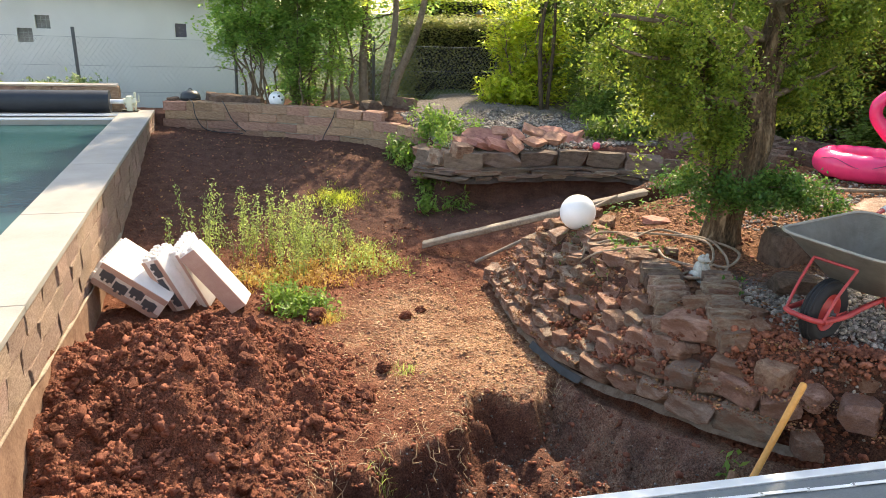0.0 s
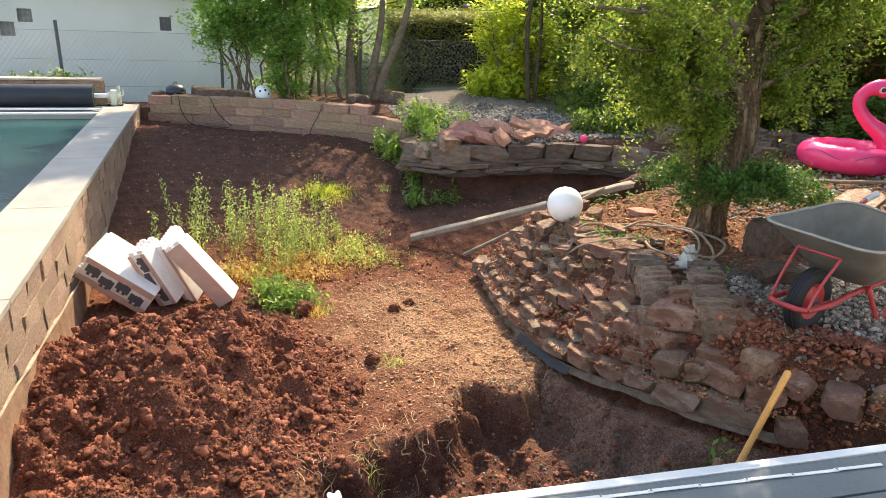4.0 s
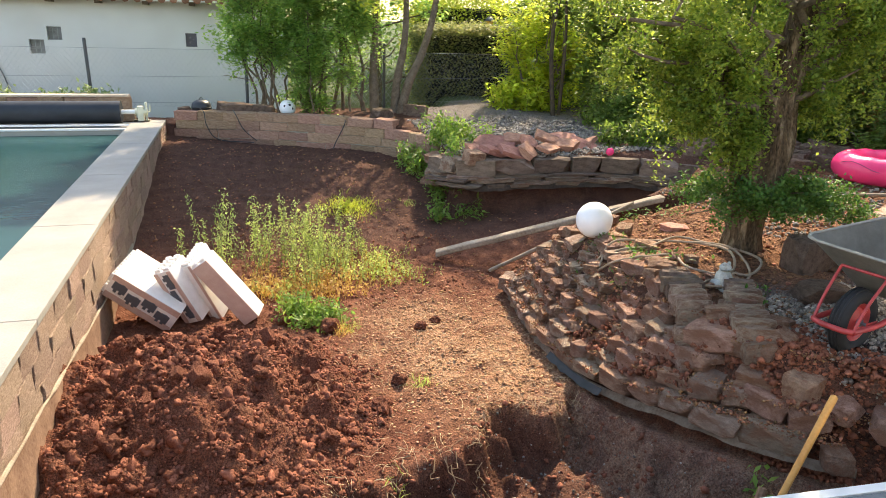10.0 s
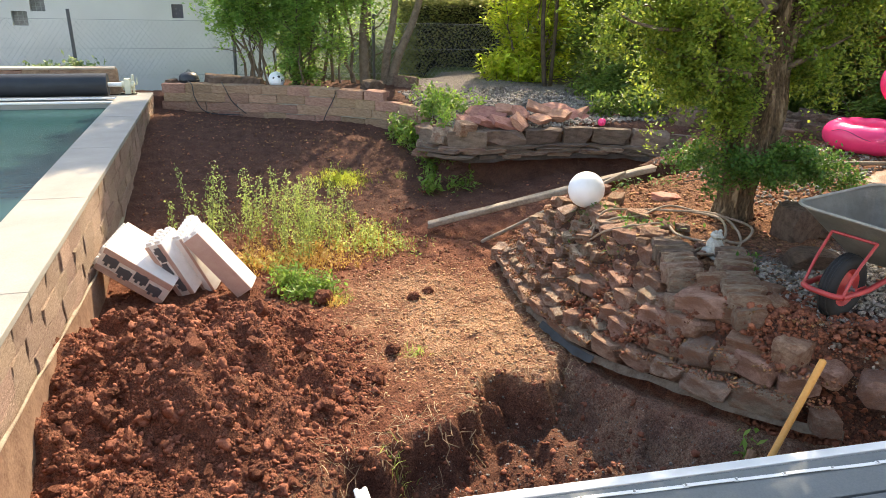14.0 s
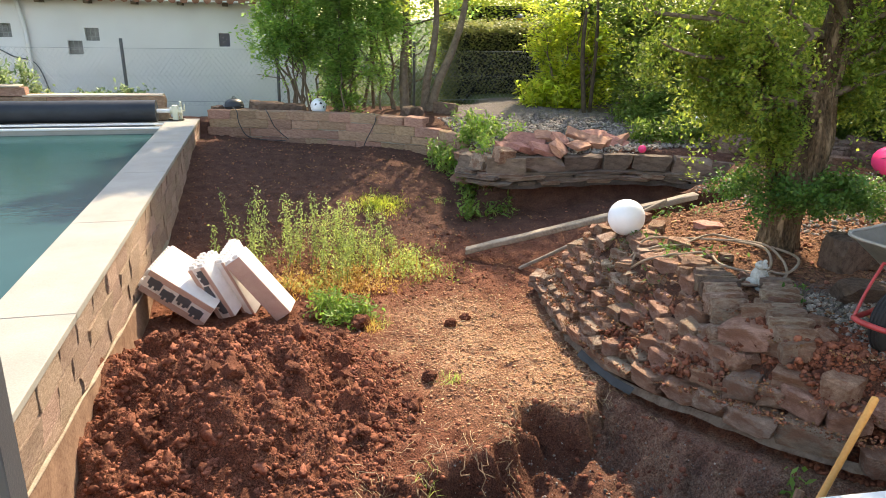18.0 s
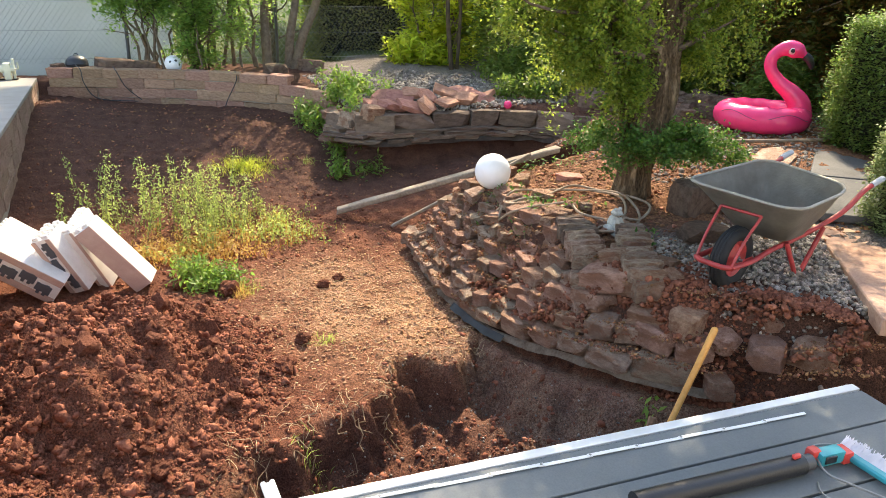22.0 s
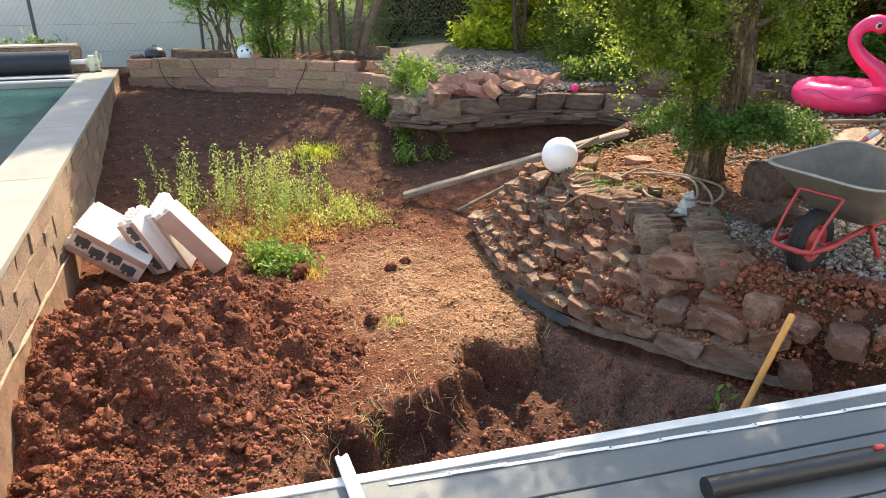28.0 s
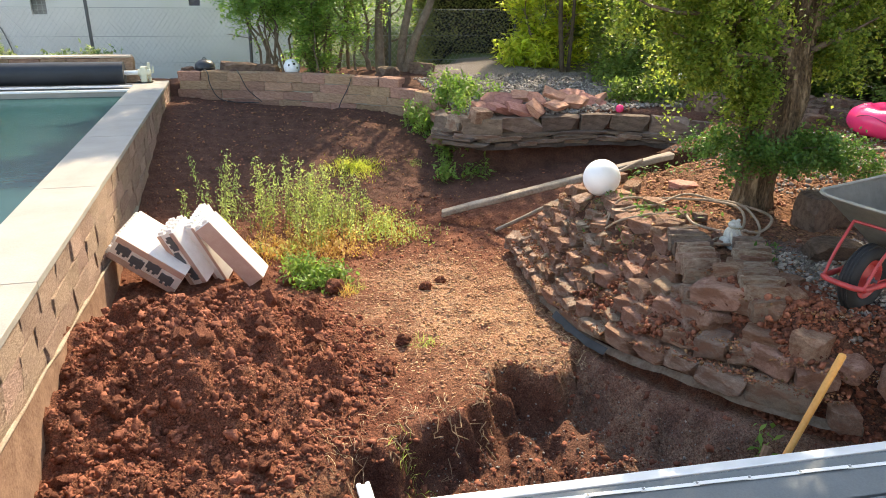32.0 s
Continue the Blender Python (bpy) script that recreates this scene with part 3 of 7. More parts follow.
def build_fence():
    fence = thing("chain_link_fence", (0, 13.6, 0), "wire mesh fence on dark steel posts", "fence")
    for x, lean in ((-7.4, 0), (-5.0, 0.5), (-2.44, -1.0), (0.15, 1.0), (2.7, 0), (5.2, 0), (7.7, 0)):
        part("post", tube([(x, 0, 0.1), (x + lean * 0.02, 0, 1.58)], 0.028, 8), M_ALU_DARK, fence, "dark steel post")
    for z in (1.42, 0.95, 0.5):
        part("tension_wire", tube([(-7.4, 0, z), (7.7, 0, z)], 0.003, 4), M_STEEL, fence)
    bm = bmesh.new()
    z0, z1, step = 0.42, 1.42, 0.085
    for s in (1, -1):
        for i in range(int(16.2 / step)):
            x = -8.0 + i * step
            a = (x, 0.006 * s, z0 if s > 0 else z1)
            b = (x + (z1 - z0) * 0.75, 0.006 * s, z1 if s > 0 else z0)
            tube([a, b], 0.0021, 3, bm, caps=False)
    part("wire_mesh", bm, M_STEEL, fence, kind="stuff")


build_fence()

GARDEN_WALL = [(-0.97, 12.28), (0.05, 12.02), (1.05, 11.62), (1.9, 11.18), (2.35, 10.8), (2.66, 10.24)]


def along(points, step):
    """Places and headings at even steps along a flat run of points."""
    pts = [Vector((*p[:2], 0)) for p in curve_through([(x, y, 0) for x, y in points], 16)]
    cum = [0.0]
    for a, b in zip(pts, pts[1:]):
        cum.append(cum[-1] + (b - a).length)

    def at(s):
        s = min(max(s, 0.0), cum[-1] - 1e-4)
        i = max(k for k in range(len(pts) - 1) if cum[k] <= s)
        d = (pts[i + 1] - pts[i]).normalized()
        return pts[i] + d * (s - cum[i]), d
    return at, cum[-1]


def block_row(parent, name, points, start, stop, z, high, lengths, deep, mat, r, shift=0.0, rough=0.02, gap=0.008, meshes=None, tilt=1.0, lean=0.0):
    """A course of blocks: each one an object on one of a few shared meshes."""
    at, total = along(points, 0.1)
    s = start - r.uniform(0, lengths[0]) * 0.5
    while s < min(stop, total):
        ln = r.uniform(*lengths)
        p, d = at(s + ln / 2)
        me = r.choice(meshes)
        ob = new(name, me)
        ob.parent = parent
        side = Vector((d.y, -d.x, 0))
        ang = math.degrees(math.atan2(d.y, d.x))
        q = p + side * shift
        hh = high * r.uniform(0.88, 1.08)
        m = pose(q.x, q.y, z + high / 2 + r.uniform(-0.004, 0.004) * tilt, r.uniform(-1, 1) * tilt + lean, r.uniform(-1, 1) * tilt, ang + r.uniform(-2, 2) * tilt)
        ob.matrix_basis = m @ Matrix.Diagonal((ln - gap, deep * r.uniform(0.9, 1.1), hh, 1))
        s += ln


def stone_meshes(name, mat, count, seed, rough, cuts=2, chip=0.1):
    r = random.Random(seed)
    return [finish(stone(r, 1, 1, 1, rough, cuts, chip), name, mat, 26) for i in range(count)]


def split_stone(r, planes=8, rough=0.03, bed=0.05):
    """A quarried stone: a block with corners and edges struck off by flat breaks, its sides stepped along the bedding."""
    b = bmesh.new()
    bmesh.ops.create_cube(b, size=1.0)
    for k in range(planes):
        d = Vector((r.choice((-1, 1)) * r.uniform(0.15, 1), r.choice((-1, 1)) * r.uniform(0.15, 1), r.choice((-1, 1)) * r.uniform(0.0, 0.9))).normalized()
        reach = 0.5 * (abs(d.x) + abs(d.y) + abs(d.z))
        got = bmesh.ops.bisect_plane(b, geom=b.verts[:] + b.edges[:] + b.faces[:], plane_co=d * reach * r.uniform(0.66, 0.86), plane_no=d, clear_outer=True)
        bmesh.ops.holes_fill(b, edges=[e for e in got["geom_cut"] if isinstance(e, bmesh.types.BMEdge)], sides=0)
    bmesh.ops.triangulate(b, faces=b.faces[:])
    for k in range(2):
        bmesh.ops.subdivide_edges(b, edges=[e for e in b.edges if e.calc_length() > 0.34], cuts=1)
        bmesh.ops.triangulate(b, faces=b.faces[:])
    off = Vector((r.uniform(0, 50), r.uniform(0, 50), r.uniform(0, 50)))
    for v in b.verts:
        step = noise.noise(Vector((0, 0, v.co.z * 5.0)) + off)
        v.co.x *= 1 + bed * step
        v.co.y *= 1 + bed * step
        v.co += noise.noise_vector(v.co * 2.1 + off) * rough * 1.4 + noise.noise_vector(v.co * 6.0 + off) * rough * 0.8
    return b


def split_meshes(name, mat, count, seed, planes=8, rough=0.03):
    r = random.Random(seed)
    return [finish(split_stone(r, planes, rough), name, mat, 18) for i in range(count)]


BLOCK_MESH = stone_meshes("wall_block", M_WALLBLOCK, 6, 21, 0.03, 2, 0.05)
ROCK_MESH = split_meshes("rock", M_ROCK, 14, 22, 7)
ROCK_FLAT = split_meshes("flat_rock", M_ROCK_GREY, 10, 23, 6)
SLAB_MESH = split_meshes("red_slab", M_SLAB, 8, 24, 8, 0.02)


SPLIT_MESH = stone_meshes("split_block", M_SPLIT, 8, 25, 0.045, 3, 0.012)


def build_split_face():
    """The courses of split-faced blocks on the garden side of the pool wall."""
    wall = bpy.data.objects["wall_pool"]
    r = random.Random(8)
    for k in range(4):
        block_row(wall, "block", [(WALL_X, 12.25), (WALL_X, 6.0), (WALL_X, 0.3)], 0.15 * (k % 2), 11.9, 0.175 - 0.155 * k, 0.155, (0.27, 0.42), 0.13, None, r,
                  shift=0.055, meshes=SPLIT_MESH, tilt=0.5, gap=0.002)


build_split_face()


def build_garden_wall():
    wall = thing("wall_garden", (0, 0, 0), "low garden wall of reddish-brown concrete blocks", "wall", kind="structure")
    r = random.Random(5)
    at, total = along(GARDEN_WALL, 0.1)
    step = 3.28
    for z, stop in ((-0.06, total), (0.085, total), (0.228, total), (0.372, step)):
        block_row(wall, "block", GARDEN_WALL, 0.0, stop, z, 0.142, (0.30, 0.52), 0.22, M_WALLBLOCK, r, shift=-0.11, meshes=BLOCK_MESH, tilt=1.8, gap=0.006)
    bm = bmesh.new()
    pts = [at(i * total / 30) for i in range(31)]
    for (a, d), (b, e) in zip(pts, pts[1:]):
        top = 0.47 if (a - pts[0][0]).length < 3.1 else 0.34
        m = (a + b) / 2 + Vector((-d.y, d.x, 0)) * 0.115
        box((b - a).length + 0.01, 0.16, top + 0.25, pose(m.x, m.y, (top - 0.25) / 2, 0, 0, math.degrees(math.atan2(d.y, d.x))), bm=bm)
    part("mortar_core", bm, M_MORTAR, wall)
    return wall


build_garden_wall()

# ---- dry-stone edges ----
ROCKERY = [(3.75, 2.05), (3.45, 2.22), (3.14, 2.53), (2.85, 2.78), (2.66, 3.02), (2.50, 3.40), (2.37, 4.0), (2.30, 4.7), (2.36, 5.4), (2.47, 6.02), (2.75, 6.2)]


def rockery_base(y):
    return -0.44 + 0.22 * smooth(4.3, 2.9, y) + 0.16 * smooth(2.6, 2.1, y)


def build_rockery():
    wall = thing("rockery", (0, 0, 0), "stepped dry-stone rockery of weathered red sandstone", "stone wall", kind="structure")
    r = random.Random(11)
    at, total = along(ROCKERY, 0.1)
    meshes = ROCK_MESH + ROCK_FLAT
    for k in range(8):
        s = 0.04 * k
        while s < total - 0.06 * k:
            p0, _ = at(s)
            near = smooth(4.4, 3.2, p0.y)
            base, top = rockery_base(p0.y), 0.24 - 0.06 * smooth(3.0, 2.4, p0.y)
            ln = r.uniform(0.09, 0.22) + near * r.uniform(0.0, 0.13) + (0.12 if k == 0 else 0.0)
            rise = 0.090 + 0.034 * near
            high = rise * r.uniform(0.75, 1.28)
            up = rise * k + r.uniform(-0.012, 0.012)
            z = base + up
            if z + high < top + 0.07 and p0.y > 2.50 + 0.10 * k and not (k > 1 and r.random() < 0.10 + 0.06 * near):
                p, d = at(s + ln / 2)
                side = Vector((d.y, -d.x, 0))
                jut = 0.012 if k == 0 else 0.045 - 0.015 * near
                q = p + side * (0.05 + up * (0.97 - 0.28 * near) + r.uniform(-jut, jut))
                ob = new("stone", r.choice(meshes))
                ob.parent = wall
                wild = (1.0 if k else 0.35) * (1 - 0.5 * near)
                m = pose(q.x, q.y, z + high / 2, wild * r.uniform(-14, 8), wild * r.uniform(-9, 9), math.degrees(math.atan2(d.y, d.x)) + wild * r.uniform(-17, 17))
                ob.matrix_basis = m @ Matrix.Diagonal((ln - 0.004, r.uniform(0.22, 0.30), high, 1))
            s += ln
    return wall


build_rockery()

# darker copy of the sandstone: the bed wall's shade is put into its colour
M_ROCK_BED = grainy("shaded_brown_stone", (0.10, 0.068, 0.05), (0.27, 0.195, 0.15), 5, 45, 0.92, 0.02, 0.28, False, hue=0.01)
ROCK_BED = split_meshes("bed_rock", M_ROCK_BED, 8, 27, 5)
BED = [(2.45, 9.0), (2.62, 8.68), (2.95, 8.48), (3.5, 8.5), (4.1, 8.5), (4.8, 8.42), (5.35, 8.08), (5.75, 7.7)]


def build_bed_wall():
    wall = thing("wall_bed", (0, 0, 0), "low dry wall of large flat grey-brown stones", "stone wall", kind="structure")
    r = random.Random(12)
    at, total = along(BED, 0.1)
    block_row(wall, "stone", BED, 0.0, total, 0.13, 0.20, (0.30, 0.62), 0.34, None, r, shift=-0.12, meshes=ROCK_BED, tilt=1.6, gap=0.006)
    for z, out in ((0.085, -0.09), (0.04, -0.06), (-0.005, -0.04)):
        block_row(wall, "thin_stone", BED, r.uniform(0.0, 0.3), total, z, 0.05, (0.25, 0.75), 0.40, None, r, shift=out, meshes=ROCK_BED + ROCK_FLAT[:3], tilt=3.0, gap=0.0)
    return wall


build_bed_wall()

# ---- deck and its post ----
DECK = pose(0.0, 2.225, 0.12, 0, 0, -3.9)


def build_deck():
    deck = thing("deck", (0, 0, 0), "grey terrace deck of wide boards with a white edge trim", "deck", kind="structure")
    x0, x1 = -2.2, 3.28
    y = -0.045
    for i, w in enumerate((0.24,) + (0.30,) * 12):
        part("board", box(x1 - x0, w - 0.012, 0.03, DECK @ pose((x0 + x1) / 2, y - w / 2, -0.015), 0.003), M_DECK, deck)
        y -= w
    part("edge_trim", box(x1 - x0, 0.05, 0.035, DECK @ pose((x0 + x1) / 2, -0.02, -0.012), 0.003), M_TRIM, deck, "white edge trim")
    part("fascia", box(x1 - x0, 0.02, 0.14, DECK @ pose((x0 + x1) / 2, -0.01, -0.10)), M_ALU_DARK, deck)
    for x in (-1.8, -0.6, 0.6, 1.8, 3.0):
        part("support", box(0.09, 0.09, 1.1, DECK @ pose(x, -0.25, -0.60)), M_ALU_DARK, deck)
        part("joist", box(0.06, 3.7, 0.10, DECK @ pose(x, -1.9, -0.085)), M_ALU_DARK, deck)
    post = thing("pergola_post", (-0.84, 1.99, 0.12), "dark grey aluminium post standing on the deck", "post")
    part("shaft", box(0.12, 0.12, 2.5, pose(0, 0, 1.25), 0.004), M_ALU_DARK, post)
    part("foot_plate", box(0.16, 0.16, 0.01, pose(0, 0, 0.005), 0.002), M_ALU_DARK, post)


build_deck()


def build_bounce_wall():
    """An unseen white wall behind the camera, added to close the terrace and bounce light."""
    wall = thing("wall_bounce", (0, 0, 0), "unseen white wall added behind the terrace to bounce light", "wall", kind="structure")
    part("wall_face", box(12.0, 0.3, 3.4, pose(1.5, -1.85, 1.1, 0, 0, -3.9)), M_RENDER, wall)
    part("plinth", box(12.0, 0.04, 0.4, pose(1.5, -1.675, -0.1, 0, 0, -3.9)), M_ALU_DARK, wall)


build_bounce_wall()
M_CLODBIG = grainy("hard_red_clod", (0.11, 0.037, 0.024), (0.31, 0.125, 0.078), 9, 60, 0.95, 0.03, 0.3, False, spec=0.1)
CLOD_MESH = []
for k_ in range(6):
    b_ = bmesh.new()
    bmesh.ops.create_icosphere(b_, subdivisions=3, radius=0.5)
    for v_ in b_.verts:
        o_ = Vector((k_ * 5.3, 2.0, 7.0))
        v_.co *= 1 + 0.55 * noise.noise(v_.co * 2.2 + o_) + 0.28 * noise.noise(v_.co * 5.5 + o_) + 0.14 * noise.noise(v_.co * 12 + o_)
    CLOD_MESH.append(finish(b_, "clod", M_CLODBIG, 22))
CLOD_MESH += [finish(split_stone(random.Random(200 + k_), 9, 0.06, 0.0), "clod", M_CLODBIG, 25) for k_ in range(4)]

# ---- foliage ----
def leaf_mesh(name, places, size, mat, seed, flat=0.35, aspect=1.6, per=3, droop=0.2):
    """Many small folded leaves round the given places, as one mesh."""
    g = np.random.default_rng(seed)
    p = np.repeat(np.array(places, float), per, 0)
    n = len(p)
    p += g.normal(0, 1, (n, 3)) * size * 1.1
    d = g.normal(0, 1, (n, 3)) * [1, 1, flat] - [0, 0, droop]
    d /= np.linalg.norm(d, axis=1, keepdims=True)
    s = np.cross(d, g.normal(0, 0.4, (n, 3)) + [0, 0, 1])
    s /= np.linalg.norm(s, axis=1, keepdims=True) + 1e-9
    u = np.cross(s, d)
    L = (size * g.uniform(0.7, 1.3, n) * aspect)[:, None]
    W = (size * g.uniform(0.6, 1.0, n) * 0.5)[:, None]
    v = np.stack([p - d * L / 2, p + s * W + u * W * 0.35, p + d * L / 2, p - s * W + u * W * 0.35], 1).reshape(-1, 3)
    i = np.arange(n)[:, None] * 4
    f = np.concatenate([i + [0, 1, 2], i + [0, 2, 3]], 1).reshape(-1)
    me = bpy.data.meshes.new(name)
    me.vertices.add(len(v))
    me.vertices.foreach_set("co", v.ravel())
    me.loops.add(len(f))
    me.loops.foreach_set("vertex_index", f.astype(np.int32))
    me.polygons.add(len(f) // 3)
    me.polygons.foreach_set("loop_start", np.arange(0, len(f), 3, dtype=np.int32))
    me.update(calc_edges=True)
    me.materials.append(mat)
    return me


def crown(name, places, size, mat, parent, seed, flat=0.35, aspect=1.6, per=3, label="", droop=0.2):
    ob = new(name, leaf_mesh(name, places, size, mat, seed, flat, aspect, per, droop))
    ob.parent = parent
    return tagged(ob, label)


def scatter_mesh(name, shapes, spots, mat, tilt=0.35):
    """Small pieces (vertices, faces), each set at (x, y, z, size, seed) with a turn of its own, as one mesh."""
    g = np.random.default_rng(len(spots))
    vs, fs, n = [], [], 0
    for k, (x, y, z, sx, sy, sz) in enumerate(spots):
        sv, sf = shapes[k % len(shapes)]
        q = g.normal(0, 1, 4)
        q[1:3] *= tilt
        w, a, b, c = q / np.linalg.norm(q)
        R = np.array([[1 - 2 * (b * b + c * c), 2 * (a * b - c * w), 2 * (a * c + b * w)], [2 * (a * b + c * w), 1 - 2 * (a * a + c * c), 2 * (b * c - a * w)],
                      [2 * (a * c - b * w), 2 * (b * c + a * w), 1 - 2 * (a * a + b * b)]])
        vs.append((sv * [sx, sy, sz]) @ R.T + [x, y, z])
        fs.append(sf + n)
        n += len(sv)
    v, f = np.concatenate(vs), np.concatenate(fs).reshape(-1)
    me = bpy.data.meshes.new(name)
    me.vertices.add(len(v))
    me.vertices.foreach_set("co", v.ravel())
    me.loops.add(len(f))
    me.loops.foreach_set("vertex_index", f.astype(np.int32))
    me.polygons.add(len(f) // 3)
    me.polygons.foreach_set("loop_start", np.arange(0, len(f), 3, dtype=np.int32))
    me.update(calc_edges=True)
    me.materials.append(mat)
    return me


def lump_shapes(count, seed, sub=1, rough=0.35):
    """Uneven lumps about a unit across, as arrays."""
    out = []
    for k in range(count):
        b = bmesh.new()
        bmesh.ops.create_icosphere(b, subdivisions=sub, radius=0.5)
        off = Vector((seed * 3.1, k * 7.7, 1))
        for v in b.verts:
            v.co *= 1 + rough * noise.noise(v.co * 3.1 + off) + rough * 0.5 * noise.noise(v.co * 7 + off)
        b.verts.index_update()
        out.append((np.array([v.co[:] for v in b.verts]), np.array([[v.index for v in f.verts] for f in b.faces])))
        b.free()
    return out


def limb(bm, a, b, r0, r1, r, wob=0.1, n=6, sides=7):
    pts = []
    for i in range(n + 1):
        t = i / n
        p = Vector(a).lerp(Vector(b), t)
        p += Vector((r.gauss(0, 1), r.gauss(0, 1), r.gauss(0, 0.5))) * wob * math.sin(math.pi * t) * (Vector(b) - Vector(a)).length * 0.35
        pts.append(p)
    tube(pts, [r0 + (r1 - r0) * i / n for i in range(n + 1)], sides, bm)
    return pts


def build_tree():
    r = random.Random(31)
    base = Vector((3.80, 4.52, 0.28))
    tree = thing("garden_tree", tuple(base), "small-leaved tree with a rough leaning trunk", "tree")
    bm = bmesh.new()
    pts = curve_through([(0, 0, -0.15), (0.0, 0.0, 0.10), (0.01, 0.0, 0.4), (0.05, 0.0, 0.7), (0.09, 0.0, 0.95), (0.16, 0.02, 1.35), (0.24, 0.05, 1.8), (0.36, 0.1, 2.4), (0.5, 0.15, 3.2), (0.55, 0.2, 4.2)], 6)
    n = len(pts)
    rad = [0.135 + 0.035 * smooth(0.3, 0.75, p.z) - 0.065 * smooth(0.85, 1.35, p.z) - 0.07 * smooth(1.6, 4.2, p.z) + 0.05 * smooth(0.25, -0.1, p.z) for p in pts]
    tube(pts, rad, 24, bm)
    for i, v in enumerate(bm.verts):
        c = pts[min(n - 1, i // 24)]
        o = v.co - c
        a = math.atan2(o.y, o.x)
        v.co += o.normalized() * 0.036 * (noise.noise(Vector((math.cos(a) * 2.6, math.sin(a) * 2.6, v.co.z * 1.2))) + 0.9 * noise.noise(Vector((math.cos(a) * 6, math.sin(a) * 6, v.co.z * 2.2))))
    part("trunk", bm, M_BARK, tree, "deeply furrowed bark", sharp=70)
    run = curve_through([(-0.06, 0, 0.40), (-0.17, 0, 0.62), (-0.19, 0, 0.9), (-0.13, 0, 1.2), (-0.16, 0, 1.5)], 5)
    part("side_stem", tube(run, [0.04 - 0.02 * i / len(run) for i in range(len(run))], 10), M_BARK, tree, "thin stem beside the trunk", sharp=70)
    runs = []
    spots = [(-0.65, 0.25, 1.50, 1.0), (-1.05, 0.35, 1.72, 1.1), (-1.55, 0.2, 2.0, 1.3), (-1.25, -0.4, 2.0, 1.2), (-0.70, -0.5, 1.9, 1.3), (-0.40, 0.15, 1.75, 1.2), (-0.9, 0.1, 1.8, 1.2),
             (0.9, 0.6, 2.0, 1.4), (0.35, 0.5, 1.8, 1.3), (-0.7, 0.2, 1.95, 1.3), (-1.9, 0.4, 2.3, 1.6), (-1.3, -0.5, 2.5, 1.8), (-0.2, -0.9, 2.45, 1.7), (0.9, -0.8, 2.35, 1.8),
             (1.6, 0.0, 2.3, 1.8), (2.1, 0.8, 2.6, 2.0), (1.0, 1.4, 2.6, 1.9), (0.1, 0.9, 2.7, 2.0), (-1.5, 0.4, 3.0, 2.2), (0.6, -0.5, 3.2, 2.4), (1.6, -0.2, 3.2, 2.4), (-0.6, -0.2, 3.3, 2.4),
             (0.5, 0.9, 3.8, 2.8), (0.55, -0.25, 2.1, 1.6), (0.80, -0.1, 1.85, 1.5), (1.0, 0.3, 1.8, 1.6), (1.25, 0.5, 2.1, 1.7),
             # from here the spots 3.0 and higher are unseen, added to shade the deck
             (-0.85, 0.1, 1.35, 0.9), (-0.5, 0.1, 1.25, 0.9), (-0.4, 0.2, 1.15, 0.8), (-1.7, 0.0, 3.2, 2.4), (-0.9, -0.7, 3.6, 2.6), (0.0, -1.1, 3.5, 2.6),
             (-0.2, 0.4, 4.2, 3.0), (-1.3, 0.5, 3.9, 3.0), (-0.9, -1.1, 3.0, 2.2), (0.9, -1.2, 3.0, 2.4), (-1.9, -0.6, 3.8, 2.8),
             (-0.42, -0.12, 1.10, 0.8), (-0.62, -0.05, 1.22, 1.0), (-0.95, 0.0, 1.38, 1.1), (-1.25, 0.05, 1.6, 1.3), (0.44, -0.30, 1.50, 1.2), (0.58, -0.1, 1.75, 1.3), (0.80, -0.35, 2.15, 1.7), (1.0, -0.25, 2.3, 1.8), (0.42, 0.1, 1.35, 1.1)]
    for x, y, z, z0 in spots:
        bm = bmesh.new()
        k = min(range(n), key=lambda i: abs(pts[i].z - z0))
        runs.append(limb(bm, pts[k], (x + pts[k].x * 0.5, y, z), 0.034, 0.006, r, 0.2, 8))
        part("limb", bm, M_BARK2, tree, sharp=60)
    places = []
    for run in runs:
        for p in run[3:]:
            for j in range(10):
                q = p + Vector((r.gauss(0, 0.16), r.gauss(0, 0.16), r.gauss(0.05, 0.12)))
                if noise.noise(q * 3.4) < -0.06:
                    continue      # dim gaps between the sprays
                if abs(q.x * 0.77 - q.y * 0.64 - 0.13) < 0.13 and q.x * 0.64 + q.y * 0.77 < 0.1 and q.z < 2.2:
                    continue      # bare in front of the trunk
                w = Vector((r.gauss(0, 0.008), r.gauss(0, 0.008), -0.026))
                for i in range(r.randint(5, 17)):
                    places.append(q + w * i * 0.7 + Vector((r.gauss(0, 0.026), r.gauss(0, 0.026), r.gauss(0, 0.02))))
    crown("crown", places, 0.029, M_LEAF_TREE, tree, 5, flat=0.9, aspect=1.15, per=5, label="hanging sprays of small yellow-green leaves")
    # the unseen thick top of the crown, added to dapple the terrace
    places = []
    for j in range(430):
        v = Vector((r.gauss(0, 1), r.gauss(0, 1), r.gauss(0, 1))).normalized() * r.random() ** 0.4
        c = Vector((-0.35 + 2.1 * v.x, 0.1 + 0.95 * v.y, 3.6 + 0.7 * v.z))
        if noise.noise(c * 1.6) > -0.22:
            for i in range(12):
                places.append(c + Vector((r.gauss(0, 0.07), r.gauss(0, 0.07), r.gauss(0, 0.06))))
    crown("high_crown", places, 0.036, M_LEAF_TREE, tree, 8, flat=0.7, aspect=1.2, per=4)
    bm = bmesh.new()
    places = []
